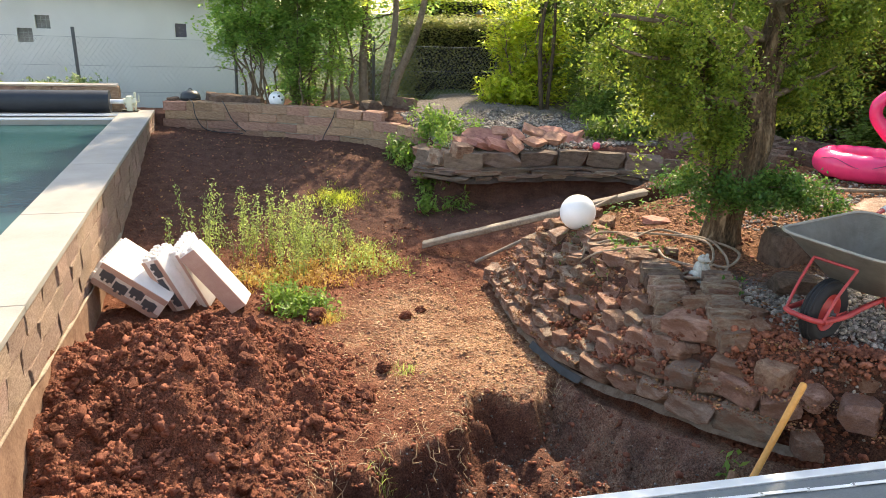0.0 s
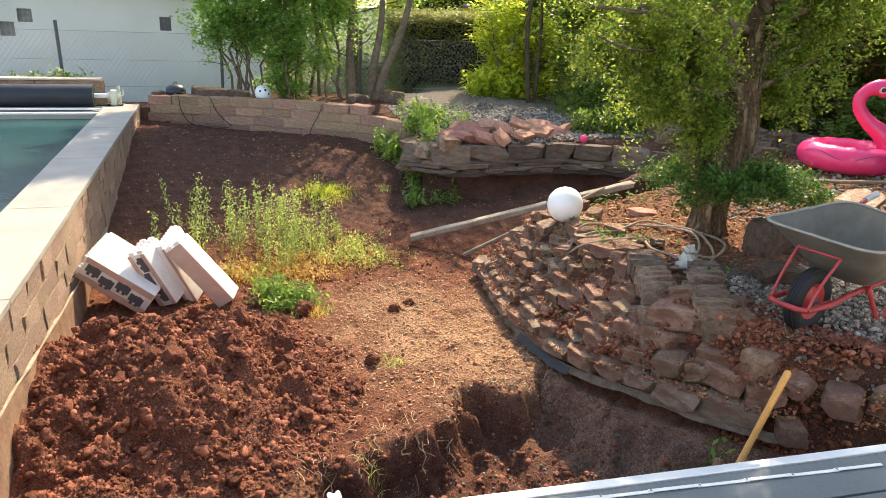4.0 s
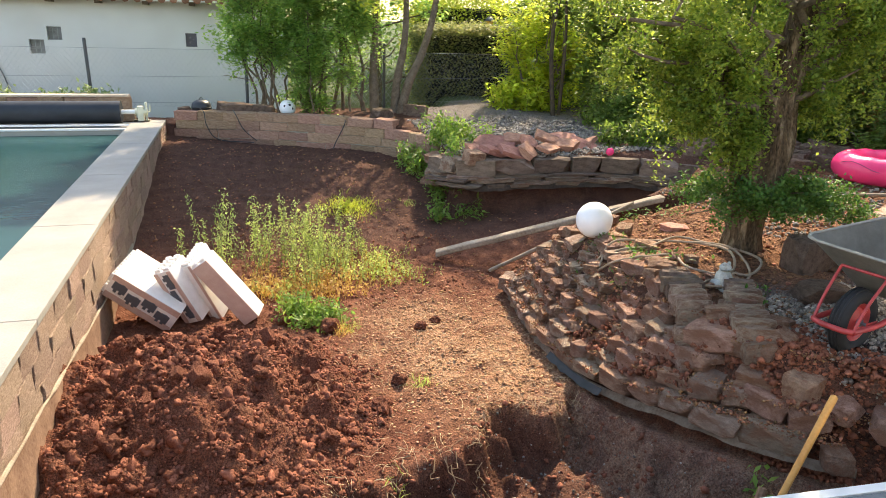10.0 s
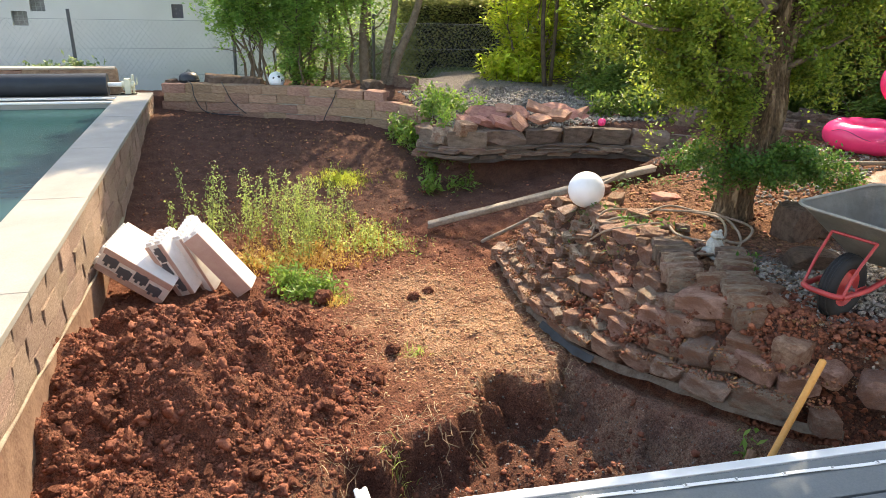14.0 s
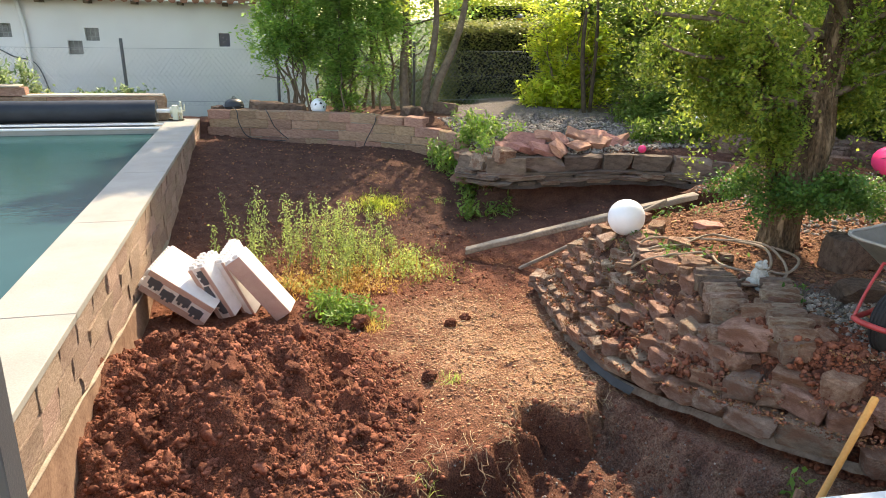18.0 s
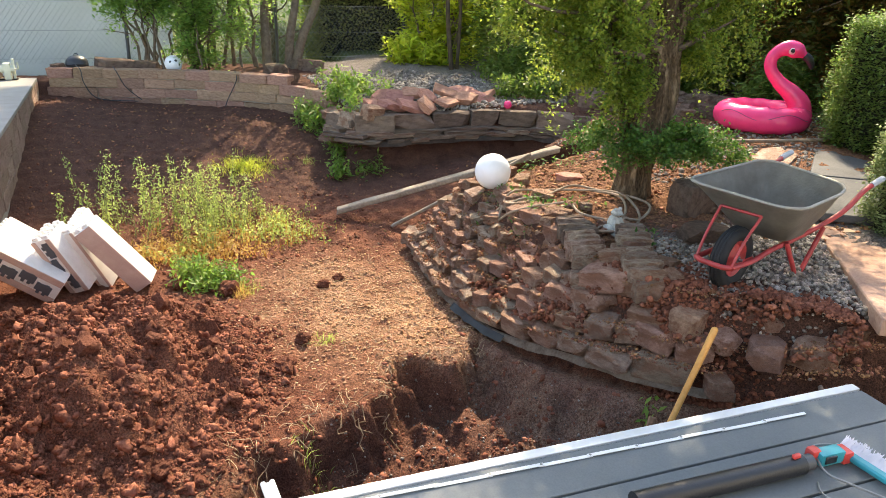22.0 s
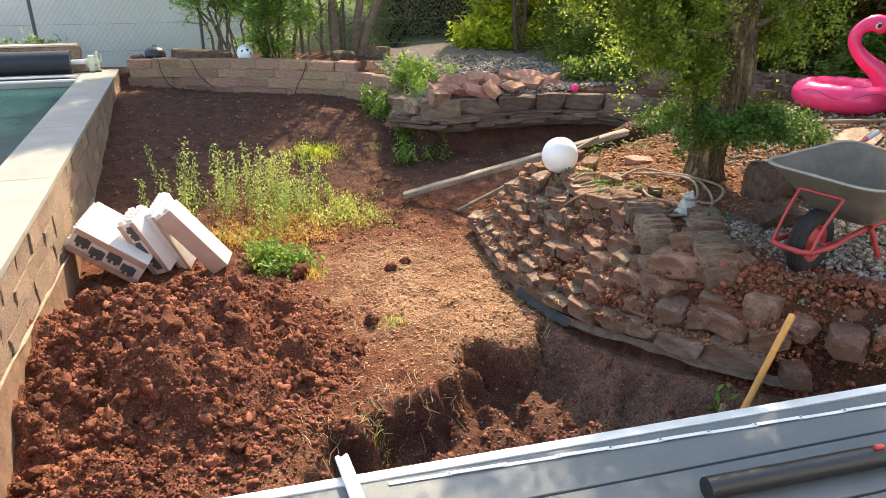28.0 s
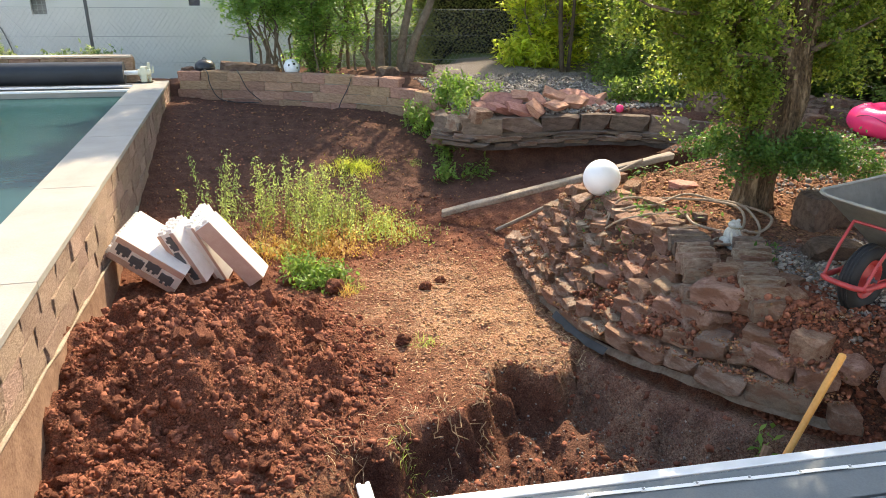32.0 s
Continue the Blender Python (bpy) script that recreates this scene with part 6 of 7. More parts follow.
    for i in range(60):
        x, y = r.uniform(2.4, 3.3), r.uniform(3.1, 5.9)
        if apart(DIG, x, y) < -0.05:
            s = r.uniform(0.07, 0.18)
            rock("loose_stone", (x, y, ground_z(x, y) + 0.03), (s, s * 0.75, s * 0.5), (ROCK_MESH + ROCK_FLAT)[i % 17], (r.uniform(-14, 14), r.uniform(-14, 14), r.uniform(0, 180)), "weathered sandstone lying on the rockery", "loose rockery stones")
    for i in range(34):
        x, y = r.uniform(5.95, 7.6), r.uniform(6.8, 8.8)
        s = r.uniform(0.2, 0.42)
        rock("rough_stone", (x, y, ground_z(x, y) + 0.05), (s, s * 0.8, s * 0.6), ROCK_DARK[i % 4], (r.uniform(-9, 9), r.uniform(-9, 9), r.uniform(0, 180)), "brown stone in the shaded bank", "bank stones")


M_ROCK_DARK = grainy("dark_brown_stone", (0.085, 0.052, 0.038), (0.25, 0.165, 0.122), 7, 60, 0.92, 0.04, 0.2, False)
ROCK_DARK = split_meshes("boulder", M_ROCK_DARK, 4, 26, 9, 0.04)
BLOCKY = split_meshes("squared_stone", M_ROCK, 2, 28, 4)
build_slabs()


def build_paving():
    pv = thing("paving", (0, 0, 0), "stone slab path beside the gravel", "paving", kind="structure")
    quad = (((4.70, 3.50), (3.66, 2.18), (4.25, 1.75), (5.30, 3.05)),)
    for q in quad:
        bm = bmesh.new()
        v = [bm.verts.new((x, y, 0.24)) for x, y in q] + [bm.verts.new((x, y, 0.345)) for x, y in q]
        bm.faces.new(v[3::-1])
        bm.faces.new(v[4:])
        for i in range(4):
            j = (i + 1) % 4
            bm.faces.new((v[i], v[j], v[4 + j], v[4 + i]))
        bmesh.ops.recalc_face_normals(bm, faces=bm.faces[:])
        bmesh.ops.bevel(bm, geom=bm.edges[:], offset=0.008, segments=1, affect="EDGES")
        part("slab", bm, M_PATH, pv, "pinkish sandstone slab")
    for q in (((7.10, 5.45), (5.72, 4.40), (6.25, 3.95), (7.65, 4.95)), ((5.69, 4.37), (4.74, 3.53), (5.25, 3.12), (6.22, 3.92))):
        bm = bmesh.new()
        v = [bm.verts.new((x, y, 0.36)) for x, y in q] + [bm.verts.new((x, y, 0.425 + 0.02 * (x > 7))) for x, y in q]
        bm.faces.new(v[3::-1])
        bm.faces.new(v[4:])
        for i in range(4):
            j = (i + 1) % 4
            bm.faces.new((v[i], v[j], v[4 + j], v[4 + i]))
        bmesh.ops.recalc_face_normals(bm, faces=bm.faces[:])
        bmesh.ops.bevel(bm, geom=bm.edges[:], offset=0.008, segments=1, affect="EDGES")
        part("dark_slab", bm, M_SLATE, pv, "dark grey slate slab")
    pole = thing("long_pole", (0, 0, 0), "long brown pole lying on the ground", "pole")
    part("shaft", tube([(5.85, 5.55, 0.475), (7.25, 5.22, 0.48)], 0.02, 8), M_HOSE, pole)
    fl = thing("folded_mat", (0, 0, 0), "flat grey stone sheet on the ground", "stone sheet")
    rock_ = new("sheet", ROCK_FLAT[3])
    rock_.parent = fl
    rock_.matrix_basis = pose(6.0, 5.02, 0.42, 4, 2, 32) @ Matrix.Diagonal((1.05, 0.34, 0.06, 1))


M_PATH = grainy("dusty_path_stone", (0.33, 0.19, 0.135), (0.52, 0.34, 0.255), 3, 60, 0.9, 0.006)
M_SLATE = grainy("dark_slate", (0.055, 0.055, 0.058), (0.115, 0.112, 0.112), 3, 60, 0.7, 0.004)
build_paving()


# ---- things on the deck ----
def build_deck_things():
    rod = thing("folding_rule", (0, 0, 0), "white folding rule lying opened out on the deck", "folding rule")
    for i in range(10):
        x = 0.64 + i * 0.227
        part("segment", box(0.25, 0.018, 0.004, pose(x, 2.100 - (x - 0.64) * 0.093, 0.1245 + 0.004 * (i % 2), 0, 0, -5.3), 0.001), M_WHITE, rod)
        if i:
            part("joint", tube([(x - 0.113, 2.100 - (x - 0.753) * 0.093, 0.122), (x - 0.113, 2.100 - (x - 0.753) * 0.093, 0.132)], 0.006, 10), M_STEEL, rod)
    bar = thing("white_profile", (0, 0, 0), "off-white plastic profile lying across the deck edge", "profile")
    m = pose(0.384, 1.92, 0.147, 0, 0, 2.4)
    part("web", box(0.050, 0.73, 0.030, m @ pose(0, 0, 0.0), 0.010, seg=2), M_TRIM, bar)
    for x in (-0.017, 0.017):
        part("ridge", tube([m @ Vector((x, -0.36, 0.012)), m @ Vector((x, 0.362, 0.012))], 0.011, 10), M_WHITE, bar)
    pipe = thing("black_pipe", (0, 0, 0), "black plastic tube lying on the deck", "tube")
    part("tube", tube([(1.62, 1.665, 0.165), (2.42, 1.60, 0.165)], 0.043, 18), M_BLACK, pipe)
    part("collar", tube([(2.40, 1.602, 0.165), (2.47, 1.596, 0.165)], 0.034, 18), M_ALU_DARK, pipe)
    part("button", box(0.04, 0.02, 0.02, pose(2.38, 1.60, 0.215), 0.005), M_REDPLASTIC, pipe, "red button")
    drill = thing("cordless_trimmer", (2.56, 1.60, 0.12), "teal and red power tool lying on the deck", "power tool", turn=(0, 0, -5))
    part("body", box(0.13, 0.06, 0.06, pose(0.02, 0, 0.045), 0.014, seg=2), M_TEAL, drill, "teal plastic body")
    part("head", box(0.05, 0.05, 0.05, pose(-0.045, 0.02, 0.055), 0.014, seg=2), M_REDPLASTIC, drill, "red plastic head")
    part("battery", box(0.05, 0.07, 0.055, pose(0.10, 0, 0.035), 0.008, seg=2), M_REDPLASTIC, drill, "red battery end")
    part("panel", box(0.06, 0.008, 0.035, pose(0.0, -0.033, 0.05), 0.003), M_BLACK, drill, "black panel")
    loop = curve_through([(0.13, -0.01, 0.05), (0.07, 0.04, 0.06), (0.01, 0.065, 0.05), (-0.035, 0.05, 0.045), (-0.045, 0.0, 0.045), (-0.075, -0.085, 0.04), (-0.03, -0.16, 0.035), (0.04, -0.26, 0.03), (0.10, -0.34, 0.02)], 6)
    part("guard_wire", tube(loop, 0.005, 8), M_STEEL, drill, "bent steel guard")
    loop = curve_through([(-0.12, -0.09, 0.01), (-0.15, -0.14, 0.008), (-0.14, -0.19, 0.008), (-0.06, -0.24, 0.008)], 6)
    part("guard_wire", tube(loop, 0.004, 7), M_STEEL, drill, "bent steel guard")
    broom = thing("broom", (2.71, 1.43, 0.12), "broom head with pale bristles and a teal back", "broom", turn=(0, 0, -88))
    part("back", box(0.44, 0.045, 0.03, pose(0, -0.02, 0.03), 0.008), M_TEAL, broom, "teal plastic back")
    r = random.Random(3)
    bm = bmesh.new()
    for i in range(900):
        x = r.uniform(-0.21, 0.21)
        a = Vector((x, 0.0, 0.03 + r.uniform(-0.01, 0.012)))
        tube([a, a + Vector((r.gauss(0, 0.012), 0.045 + r.gauss(0, 0.005), 0.025 + r.gauss(0, 0.008)))], 0.0022, 3, bm, caps=False)
    part("bristles", bm, M_BRISTLE, broom, "pale bristles", kind="stuff")


M_REDPLASTIC = plain("red_plastic", (0.62, 0.06, 0.05), 0.4)
M_BRISTLE = plain("white_bristle", (0.74, 0.71, 0.76), 0.7)
M_TEAL = plain("teal_plastic", (0.02, 0.30, 0.36), 0.4)
build_deck_things()


# ---- film and fleece at the foot of the stones ----
def ribbon(name, points, drop, label, mat, category, seed):
    """A thin hanging sheet along a run of points."""
    at, total = along(points, 0.1)
    bm = bmesh.new()
    n, prev = int(total / 0.05), None
    for i in range(n + 1):
        p, d = at(total * i / n)
        side = Vector((d.y, -d.x, 0))
        w = noise.noise(Vector((i * 0.21, seed, 0)))
        w2 = noise.noise(Vector((i * 0.6, seed, 4)))
        z = points_z[name](p.x, p.y)
        row = [bm.verts.new((*(p - side * (0.015 + 0.012 * k + 0.008 * w2 * k))[:2], z - drop * (k / 3) * (1 + 0.35 * w))) for k in range(4)]
        if prev:
            for k in range(3):
                bm.faces.new((prev[k], row[k], row[k + 1], prev[k + 1]))
        prev = row
    bmesh.ops.solidify(bm, geom=bm.faces[:], thickness=0.003)
    ob = part(name, bm, mat, sharp=60)
    return tagged(ob, label, category)


points_z = {"liner_film": lambda x, y: -0.42 + 0.20 * smooth(4.3, 2.9, y), "fleece": lambda x, y: 0.02, "concrete_footing": lambda x, y: -0.425 + 0.22 * smooth(4.3, 2.9, y) + 0.16 * smooth(2.6, 2.1, y)}
M_FOOT = grainy("soil_smeared_concrete", (0.19, 0.13, 0.09), (0.40, 0.315, 0.24), 9, 50, 0.95, 0.02)
ribbon("liner_film", [(2.33, 3.9), (2.28, 4.25), (2.255, 4.6)], 0.045, "dark grey pond liner edge below the rockery stones", M_FILM, "pond liner", 3)
ribbon("concrete_footing", [(3.08, 2.52), (2.83, 2.76), (2.64, 3.0), (2.48, 3.39), (2.35, 3.99), (2.28, 4.7), (2.34, 5.4), (2.45, 6.02)], 0.042, "rough concrete footing under the rockery stones", M_FOOT, "footing", 6)
ribbon("fleece", [(5.70, 7.66), (5.3, 7.98), (4.8, 8.32), (4.1, 8.40), (3.5, 8.40), (2.95, 8.38), (2.60, 8.6)], 0.06, "muddy torn fleece hanging under the bed wall", M_FLEECE, "fleece", 8)


# ---- weeds and small plants ----
def weed(name, place, h, n, seed, label, mats, spread=0.3, stalk=0.004, leaf=0.022, leafing=0.05):
    r = random.Random(seed)
    ob = thing(name, place, label, "weed")
    bm = bmesh.new()
    places = []
    for k in range(n):
        a = Vector((r.gauss(0, spread), r.gauss(0, spread * 0.7), 0))
        a.z = ground_z(place[0] + a.x, place[1] + a.y) - place[2]
        hh = h * r.uniform(0.45, 1.1)
        b = a + Vector((r.gauss(0, 0.10) * hh, r.gauss(0, 0.10) * hh, hh))
        tube([a, a.lerp(b, 0.5) + Vector((r.gauss(0, 0.015), r.gauss(0, 0.015), 0)), b], [stalk, stalk * 0.8, stalk * 0.4], 4, bm, caps=False)
        m = int(hh / 0.018)
        for i in range(m):
            t = i / m
            if t > 0.12:
                p = a.lerp(b, t)
                q = (1 - t) * leafing + 0.010
                places.append(p + Vector((r.gauss(0, q), r.gauss(0, q), r.gauss(0, 0.01))))
    part("stalk", bm, mats[1], ob, kind="stuff")
    crown("foliage", places, leaf, mats[0], ob, seed, per=3, aspect=2.0, flat=0.8, droop=-0.3)
    return ob


def build_weeds():
    r = random.Random(17)
    for k in range(22):
        x, y = r.gauss(0.42, 0.38), r.gauss(7.1, 0.32)
        weed("tall_weed", tuple(lay(x, y)), r.uniform(0.40, 0.78) * smooth(1.9, 0.6, x), 4, 80 + k, "tall upright green weed on the dug soil", (M_WEED, M_WEED_STALK), 0.11, 0.004, 0.017, 0.013)
    for k, (x, y) in enumerate(((0.3, 6.4), (0.7, 6.5), (1.0, 6.7), (0.05, 6.5), (1.25, 6.85), (0.55, 6.75), (1.1, 7.3), (0.85, 6.35), (1.35, 7.1), (0.5, 6.3), (1.45, 6.6), (0.2, 6.7))):
        weed("dry_weed", tuple(lay(x, y)), 0.16, 26, 300 + k, "low drying orange-green weed patch", (M_WEED_DRY if k % 2 else M_WEED, M_WEED_DRY), 0.17, 0.003, 0.018)
    for k, (x, y, h) in enumerate(((0.40, 5.88, 0.20), (0.62, 5.75, 0.17), (0.5, 5.68, 0.12))):
        weed("leafy_weed", tuple(lay(x, y)), h, 26, 100 + k, "bright green leafy weed on the soil", (M_LEAF_WEED, M_WEED_STALK), 0.09, 0.004, 0.028)
    for k, (x, y, h, m) in enumerate(((1.15, 4.45, 0.10, M_WEED), (0.72, 5.45, 0.14, M_WEED_DRY), (0.78, 5.52, 0.10, M_WEED), (2.1, 8.9, 0.1, M_WEED), (0.78, 3.35, 0.12, M_WEED))):
        grass("grass_tuft", tuple(lay(x, y)), h, 60, 110 + k, "small tuft of fine grass", m, 0.05)
    tagged(grass("grass_patch", tuple(lay(1.30, 8.83)), 0.12, 900, 120, "sunlit yellow-green grass patch on the slope", M_LEAF_BRIGHT, 0.16), kind="stuff")
    for k, (x, y, z, h, n, sp) in enumerate(((2.72, 9.15, 0.33, 0.34, 14, 0.15), (2.85, 9.5, 0.36, 0.40, 14, 0.18), (2.62, 9.85, 0.33, 0.42, 14, 0.16), (2.50, 10.3, 0.36, 0.36, 12, 0.15), (2.62, 8.9, 0.22, 0.22, 9, 0.12), (2.38, 8.35, None, 0.26, 9, 0.08), (2.72, 8.42, 0.1, 0.16, 8, 0.1), (3.1, 9.9, 0.4, 0.26, 14, 0.22))):
        weed("trailing_plant", (x, y, z if z is not None else ground_z(x, y)), h, n, 130 + k, "light green leafy plant at the bed wall", (M_LEAF_WEED, M_WEED_STALK), sp, 0.004, 0.04)
    weed("broad_leaf_plant", (5.0, 12.45, 0.45), 0.42, 40, 140, "bright green broad-leaved plant in the sun", (M_LEAF_BRIGHT, M_WEED_STALK), 0.26, 0.006, 0.075)
    for k, (x, y, h) in enumerate(((-4.6, 13.2, 0.8), (-4.1, 13.25, 0.9), (-3.9, 13.3, 0.5), (-2.9, 13.2, 0.5), (-2.35, 13.25, 0.55))):
        weed("young_bush", (x, y, 0.30), h, 14, 150 + k, "young bush with pale leaves behind the low wall", (M_LEAF_VARI, M_WEED_STALK), 0.16, 0.006, 0.055, 0.09)
    for k, (x, y) in enumerate(((3.0, 4.72), (3.25, 4.55), (2.72, 4.5), (2.95, 5.15), (3.5, 5.9), (3.9, 5.75), (3.28, 3.72), (2.6, 5.2))):
        weed("small_weed", tuple(lay(x, y)), 0.07, 12, 160 + k, "small creeping green weed among stones", (M_LEAF_LOW, M_WEED_STALK), 0.09, 0.002, 0.026)
    for k, (x, y) in enumerate(((2.42, 2.55), (2.6, 2.7))):
        weed("small_weed", tuple(lay(x, y)), 0.09, 5, 170 + k, "small shaded weed in the pit", (M_LEAF_WEED, M_WEED_STALK), 0.08, 0.003, 0.035)
    for k in range(26):
        x, y = r.uniform(5.0, 8.2), r.uniform(8.4, 11.6)
        if apart([(5, 9.2), (6.2, 8.2), (8.2, 7.2), (8.2, 11.6), (5.4, 11.8)], x, y) > 0:
            weed("ground_cover", tuple(lay(x, y)), 0.3, 16, 180 + k, "low green ground cover under the shrubs", (M_LAUREL, M_WEED_STALK), 0.22, 0.004, 0.05)


def grass(name, place, h, n, seed, label, mat, spread):
    r = random.Random(seed)
    verts, faces = [], []
    for k in range(n):
        a = Vector((r.gauss(0, spread), r.gauss(0, spread), 0))
        a.z = ground_z(place[0] + a.x, place[1] + a.y) - place[2] - 0.01
        d = Vector((r.gauss(0, 0.5), r.gauss(0, 0.5), 1)).normalized() * h * r.uniform(0.5, 1.1)
        s = d.cross(Vector((r.gauss(0, 1), r.gauss(0, 1), 0.2))).normalized() * 0.0025
        m = a + d * 0.55
        t = a + d + Vector((d.x, d.y, -abs(d.x) - abs(d.y))) * 0.4
        i = len(verts)
        verts += [tuple(q) for q in (a - s, a + s, m + s * 0.8, m - s * 0.8, t)]
        faces += [(i, i + 1, i + 2, i + 3), (i + 3, i + 2, i + 4)]
    ob = new(name, grid_mesh(name, verts, faces, mat))
    ob.matrix_basis = pose(*place)
    return tagged(ob, label, "grass")


M_WEED_STALK = plain("weed_stalk", (0.22, 0.24, 0.09), 0.7)
M_LEAF_WEED = leafy("fresh_weed_leaves", (0.09, 0.175, 0.028), (0.22, 0.32, 0.065), 0.5)
build_weeds()


# a small pink ball among the slabs
ball_ = part("small_ball", lathe([(0.001, -0.055), (0.03, -0.046), (0.048, -0.027), (0.055, 0.0), (0.048, 0.027), (0.03, 0.046), (0.001, 0.055)], 20), M_PINK)
ball_.location = (4.80, 8.50, 0.40)
tagged(ball_, "small pink ball lying by the red slabs", "ball")


# ---- clods, gravel, chips ----
LUMPS = lump_shapes(12, 2, 1, 0.8)
LUMPS_FINE = lump_shapes(12, 3, 2, 1.1)
PEBBLES = lump_shapes(6, 4, 1, 0.25)


def spots_in(n, seed, x0, x1, y0, y1, keep, size, power=2.2, flat=(0.6, 0.9), sink=0.1):
    r = random.Random(seed)
    out = []
    while len(out) < n:
        x, y = r.uniform(x0, x1), r.uniform(y0, y1)
        if not keep(x, y, r):
            continue
        s = size[0] + (size[1] - size[0]) * r.random() ** power
        out.append((x, y, ground_z(x, y) + s * 0.3 - s * sink, s * r.uniform(0.8, 1.3), s * r.uniform(0.8, 1.2), s * r.uniform(*flat)))
    return out


def on_path(x, y):
    """True on the slabs of the path."""
    return apart([(4.72, 3.53), (3.63, 2.15), (4.25, 1.7), (5.35, 3.05)], x, y) > 0 or apart([(7.14, 5.48), (4.72, 3.53), (5.25, 3.08), (7.7, 4.95)], x, y) > 0


def stuff(name, mesh, label, category):
    return tagged(new(name, mesh), label, category, kind="stuff")


stuff("soil_clods", scatter_mesh("soil_clods", LUMPS, spots_in(18000, 1, -1.1, 1.15, 2.4, 5.7, lambda x, y, r: heap(x, y) > 0.03 * r.random() and apart(PIT, x, y) < 0, (0.005, 0.030), 4.0, (0.6, 0.95), 0.25), M_CLOD, 1.0), "crumbly red clods covering the soil heap", "soil")
stuff("soil_lumps", scatter_mesh("soil_lumps", LUMPS_FINE, spots_in(3800, 21, -1.1, 1.15, 2.4, 5.7, lambda x, y, r: heap(x, y) > 0.05 * r.random() and apart(PIT, x, y) < 0 and noise.noise(Vector((x * 4.5, y * 4.5, 2))) > -0.08 - 0.3 * r.random(), (0.010, 0.070), 4.5, (0.55, 0.95), 0.30), M_CLOD, 1.0), "crumbly red lumps of soil on the heap", "soil")
stuff("soil_crumbs", scatter_mesh("soil_crumbs", LUMPS, spots_in(8500, 2, -1.1, 2.3, 2.4, 8.5, lambda x, y, r: apart(DIG, x, y) > 0.02 and r.random() < (0.35 if y > 6.5 else 1 - smooth(1.5, 0.9, math.hypot((x - 1.6) / 0.9, (y - 4.9) / 1.2))), (0.005, 0.04), 5.0), M_CLOD), "loose red soil crumbs over the dug ground", "soil")
r_ = random.Random(78)
ledge_ = []
at_, total_ = along(ROCKERY, 0.1)
for k in range(15000):
    p_, d_ = at_(r_.uniform(0.1, total_ - 0.1))
    near_ = smooth(4.4, 3.2, p_.y)
    lv_ = r_.randint(0, 6)
    rise_ = 0.090 + 0.034 * near_
    if noise.noise(Vector((p_.x * 3, p_.y * 3, lv_ * 2.3))) < -0.15:
        continue
    q_ = p_ + Vector((d_.y, -d_.x, 0)) * (0.05 + rise_ * lv_ * (0.97 - 0.28 * near_) + r_.uniform(-0.13, -0.01))
    z_ = rockery_base(p_.y) + rise_ * (lv_ + 1) + r_.uniform(-0.008, 0.022)
    if z_ < 0.29:
        s_ = 0.006 + 0.022 * r_.random() ** 3
        ledge_.append((q_.x, q_.y, z_, s_, s_, s_ * 0.6))
stuff("ledge_soil", scatter_mesh("ledge_soil", LUMPS, ledge_, M_LITTER), "reddish soil and litter caught on the stone ledges", "soil")
r_ = random.Random(77)
for k in range(75):
    while True:
        x_, y_ = r_.uniform(-1.05, 0.8), r_.uniform(2.8, 5.4)
        if heap(x_, y_) > 0.05:
            break
    s_ = 0.04 + 0.085 * r_.random() ** 2
    ob_ = new("clod", CLOD_MESH[k % 10])
    ob_.matrix_basis = pose(x_, y_, ground_z(x_, y_) + s_ * 0.22, r_.uniform(0, 60), r_.uniform(0, 60), r_.uniform(0, 360)) @ Matrix.Diagonal((s_, s_ * r_.uniform(0.6, 1), s_ * r_.uniform(0.5, 0.9), 1))
    tagged(ob_, "large hard clod of red soil on the heap", "clod", "large clods")
for x_, y_, s_ in ((0.66, 5.55, 0.20), (1.39, 5.41, 0.11), (1.55, 5.5, 0.09), (0.80, 4.15, 0.18), (1.0, 4.5, 0.12), (0.25, 5.75, 0.14)):
    ob_ = new("red_stone", CLOD_MESH[int(x_ * 10) % 6])
    ob_.matrix_basis = pose(x_, y_, ground_z(x_, y_) + s_ * 0.2, 10, 12, x_ * 90) @ Matrix.Diagonal((s_, s_ * 0.8, s_ * 0.7, 1))
    tagged(ob_, "red stone lying on the dug ground", "stone", "stones on the dug ground")

stuff("wood_chips", scatter_mesh("wood_chips", PEBBLES, spots_in(8000, 3, 0.5, 2.5, 3.6, 6.6, lambda x, y, r: apart(DIG, x, y) > 0.03 and apart(PIT, x, y) < 0 and r.random() < smooth(1.5, 0.4, math.hypot((x - 1.6) / 0.9, (y - 4.9) / 1.2)), (0.005, 0.030), 3.2, (0.10, 0.28)), M_CHIP, 0.10), "dry pale chips strewn over the trodden soil", "chips")
stuff("leaf_litter", scatter_mesh("leaf_litter", PEBBLES, spots_in(5200, 4, 2.35, 5.4, 3.2, 6.9, lambda x, y, r: apart(DIG, x, y) < -0.12, (0.012, 0.045), 1.6, (0.10, 0.3)), M_LITTER, 0.15), "reddish bark and leaf litter", "litter")
stuff("gravel", scatter_mesh("gravel", PEBBLES, spots_in(5200, 5, 3.15, 5.0, 2.15, 3.75, lambda x, y, r: apart(DIG, x, y) < -0.10 - 0.25 * r.random() and not on_path(x, y), (0.012, 0.042), 1.8, (0.5, 0.8)), M_PEBBLE), "grey gravel beside the rockery", "gravel")
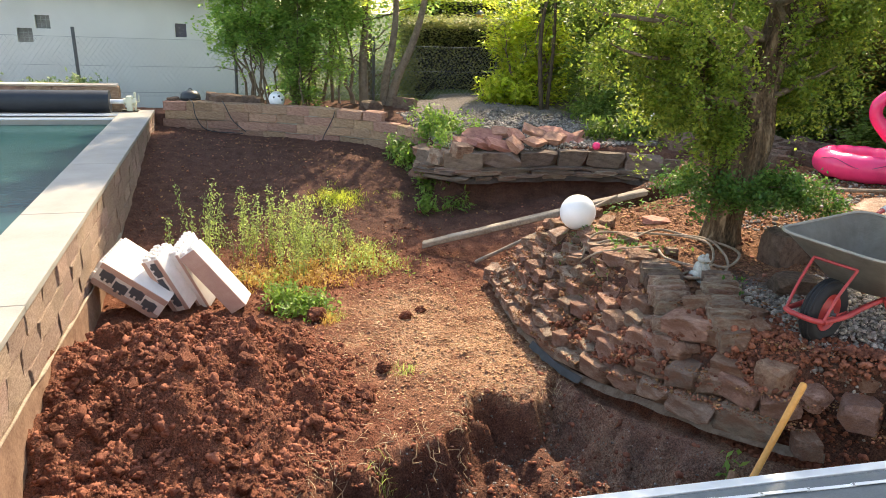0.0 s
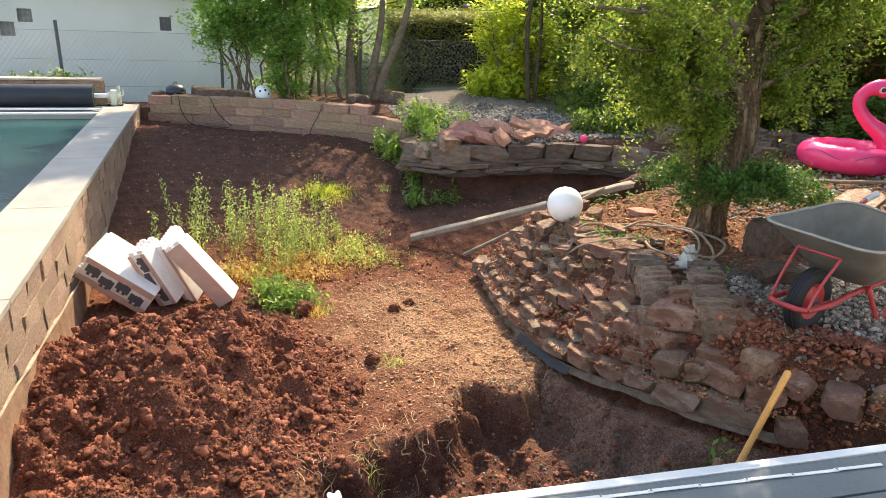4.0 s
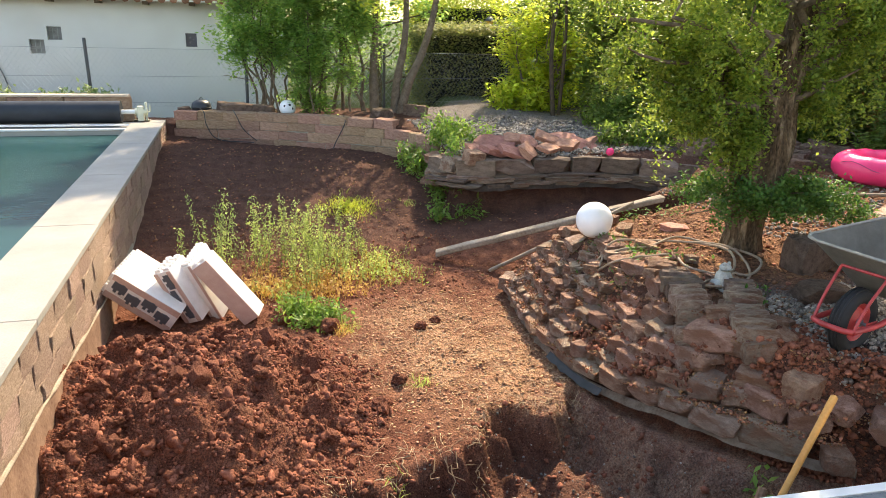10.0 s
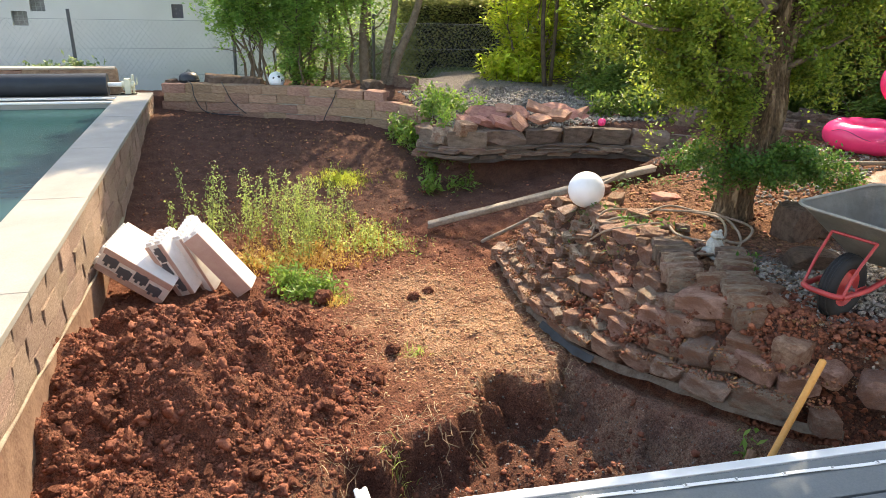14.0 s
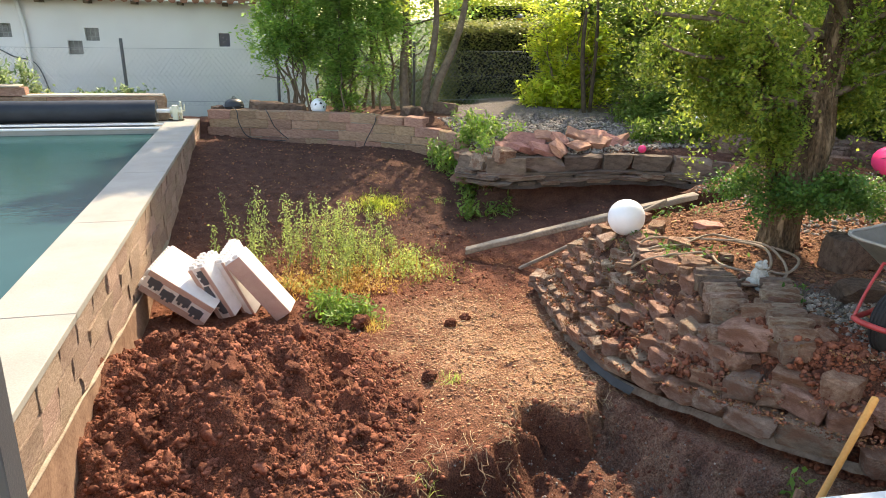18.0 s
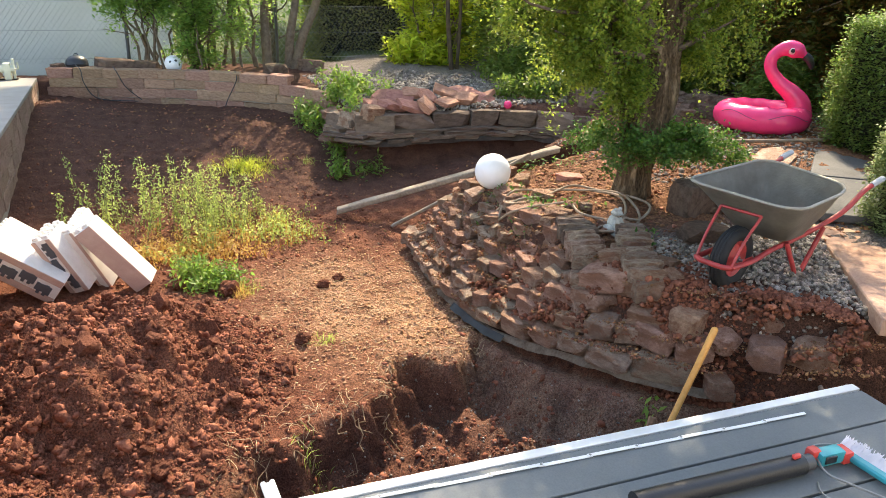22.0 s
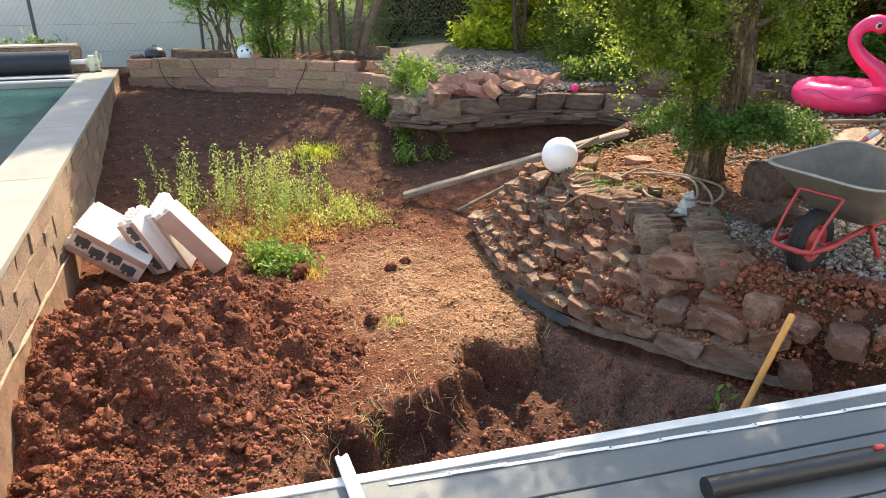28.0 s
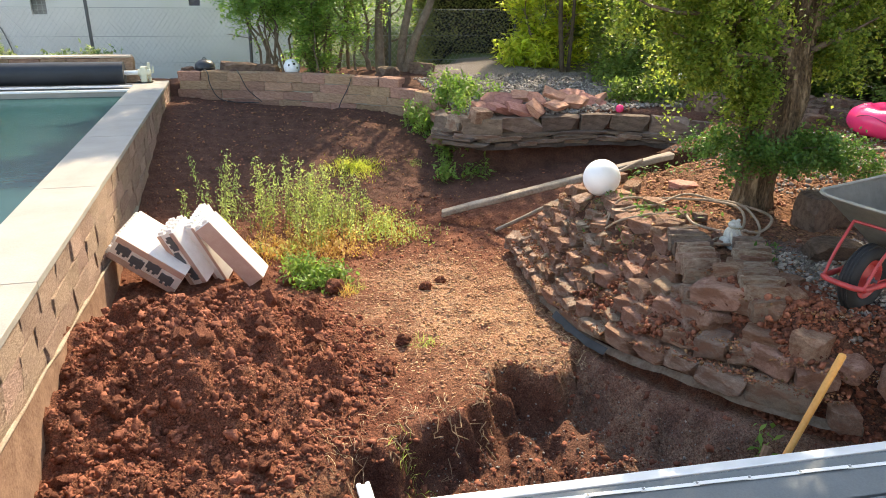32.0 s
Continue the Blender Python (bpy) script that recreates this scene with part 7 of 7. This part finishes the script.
stuff("gravel", scatter_mesh("gravel", PEBBLES, spots_in(6000, 6, 2.7, 6.2, 8.55, 11.6, lambda x, y, r: apart(DIG, x, y) < -0.08 and r.random() < smooth(11.8, 10.2, y + 0.4 * (x - 4)), (0.025, 0.065), 1.5, (0.5, 0.8)), M_PEBBLE), "grey gravel in the upper bed", "gravel")
stuff("gravel", scatter_mesh("gravel", PEBBLES, spots_in(2600, 7, 4.3, 8.2, 3.9, 6.6, lambda x, y, r: not on_path(x, y), (0.018, 0.05), 1.6, (0.5, 0.8)), M_PEBBLE), "grey gravel beside the path", "gravel")
stuff("rubble", scatter_mesh("rubble", LUMPS, spots_in(3200, 8, 2.75, 3.5, 2.35, 3.3, lambda x, y, r: apart(DIG, x, y) < 0.02 and x < 3.0 + 0.4 * r.random(), (0.010, 0.048), 3.2), M_CLOD), "crumbled red soil at the barrow wheel", "soil")
stuff("pit_stones", scatter_mesh("pit_stones", PEBBLES, spots_in(1500, 9, 0.9, 3.2, 2.3, 4.3, lambda x, y, r: apart(PIT, x, y) > 0.0 and apart(DIG, x, y) > 0, (0.006, 0.025), 4.0), M_PEBBLE), "small pale stones in the pit", "gravel")


stuff("pit_crumbs", scatter_mesh("pit_crumbs", LUMPS, spots_in(1700, 12, 0.1, 3.2, 2.2, 4.4, lambda x, y, r: apart(DIG, x, y) > 0.02 and -0.10 < apart(PIT, x, y) < 0.75, (0.006, 0.06), 5.0, (0.5, 0.9), 0.35), M_CLOD), "broken red clods along the edge of the pit", "soil")


stuff("soil_debris", scatter_mesh("soil_debris", PEBBLES, spots_in(3800, 13, -1.1, 5.2, 5.9, 12.0, lambda x, y, r: apart(DIG, x, y) > 0.1, (0.008, 0.045), 3.5, (0.12, 0.5)), M_LITTER, 0.2), "dry leaves and bits lying on the dark soil", "litter")
rub_ = []
r_ = random.Random(79)
for k in range(6500):
    p_, d_ = at_(r_.uniform(0.2, total_ * 0.62))
    near_ = smooth(4.4, 3.2, p_.y)
    rise_ = 0.090 + 0.034 * near_
    lv_ = r_.uniform(0.6, 4.6)
    if noise.noise(Vector((p_.x * 2.6, p_.y * 2.6, lv_ * 0.9))) < -0.05:
        continue
    q_ = p_ + Vector((d_.y, -d_.x, 0)) * (0.05 + rise_ * lv_ * (0.97 - 0.28 * near_) + r_.uniform(-0.12, 0.0))
    s_ = 0.012 + 0.045 * r_.random() ** 3
    z_ = min(rockery_base(p_.y) + rise_ * (lv_ + 0.95), 0.30)
    rub_.append((q_.x, q_.y, z_ - 0.1 * s_, s_, s_, s_ * 0.7))
stuff("rubble", scatter_mesh("rubble", LUMPS, rub_, M_CLOD), "red crumbled soil lying on the rockery ledges", "soil")


# dry roots hanging over the edge of the pit
def build_roots():
    r = random.Random(19)
    ob = thing("dry_roots", (0, 0, 0), "thin dry roots hanging over the pit edge", "roots")
    bm = bmesh.new()
    for k in range(26):
        t = r.random()
        i = r.randint(2, 8)
        a, b = Vector((*PIT[i], 0)), Vector((*PIT[i + 1], 0))
        p = a.lerp(b, t) + Vector((r.gauss(0, 0.06), r.gauss(0.04, 0.06), 0))
        p.z = ground_z(p.x, p.y) + 0.01
        run = [p]
        for j in range(6):
            q = run[-1] + Vector((r.gauss(0, 0.03), r.gauss(-0.02, 0.03), r.gauss(-0.03, 0.03)))
            q.z = max(q.z, ground_z(q.x, q.y) + 0.006)
            run.append(q)
        tube(run, [0.004 * r.uniform(0.4, 1.2)] * 7, 4, bm, caps=False)
    part("strand", bm, M_WEED_DRY2, ob, kind="stuff")


build_roots()


def build_straw():
    """Dry stalks and fibres lying about on the trodden ground and over the pit's edge."""
    r = random.Random(23)
    bm = bmesh.new()
    n = 0
    while n < 650:
        x, y = r.uniform(0.3, 2.35), r.uniform(3.1, 6.6)
        edge = apart(PIT, x, y) if y < 5 else -1.0
        near = max(smooth(-0.45, 0.0, edge), 0.5 * smooth(1.5, 0.5, math.hypot((x - 1.5) / 0.85, (y - 4.9) / 1.1)))
        if edge > 0.04 or apart(DIG, x, y) < 0.05 or r.random() > near:
            continue
        a, ln, bend = r.uniform(0, math.tau), r.uniform(0.03, 0.12), r.gauss(0, 0.6)
        run = []
        for k in range(4):
            run.append((x, y, ground_z(x, y) + 0.008 + 0.010 * (k in (1, 2))))
            a += bend / 3
            x, y = x + math.cos(a) * ln / 3, y + math.sin(a) * ln / 3
        if max(q[2] for q in run) - min(q[2] for q in run) < 0.06:
            tube(run, r.uniform(0.0010, 0.0021), 3, bm, caps=False)
            n += 1
    ob = part("dry_straw", bm, M_STRAW, sharp=0)
    tagged(ob, "dry straw and root fibres strewn on the soil", "straw", kind="stuff")


M_STRAW = grainy("bleached_straw", (0.34, 0.22, 0.12), (0.62, 0.47, 0.30), 6, 60, 0.9, 0.001, 0.3, True)
build_straw()
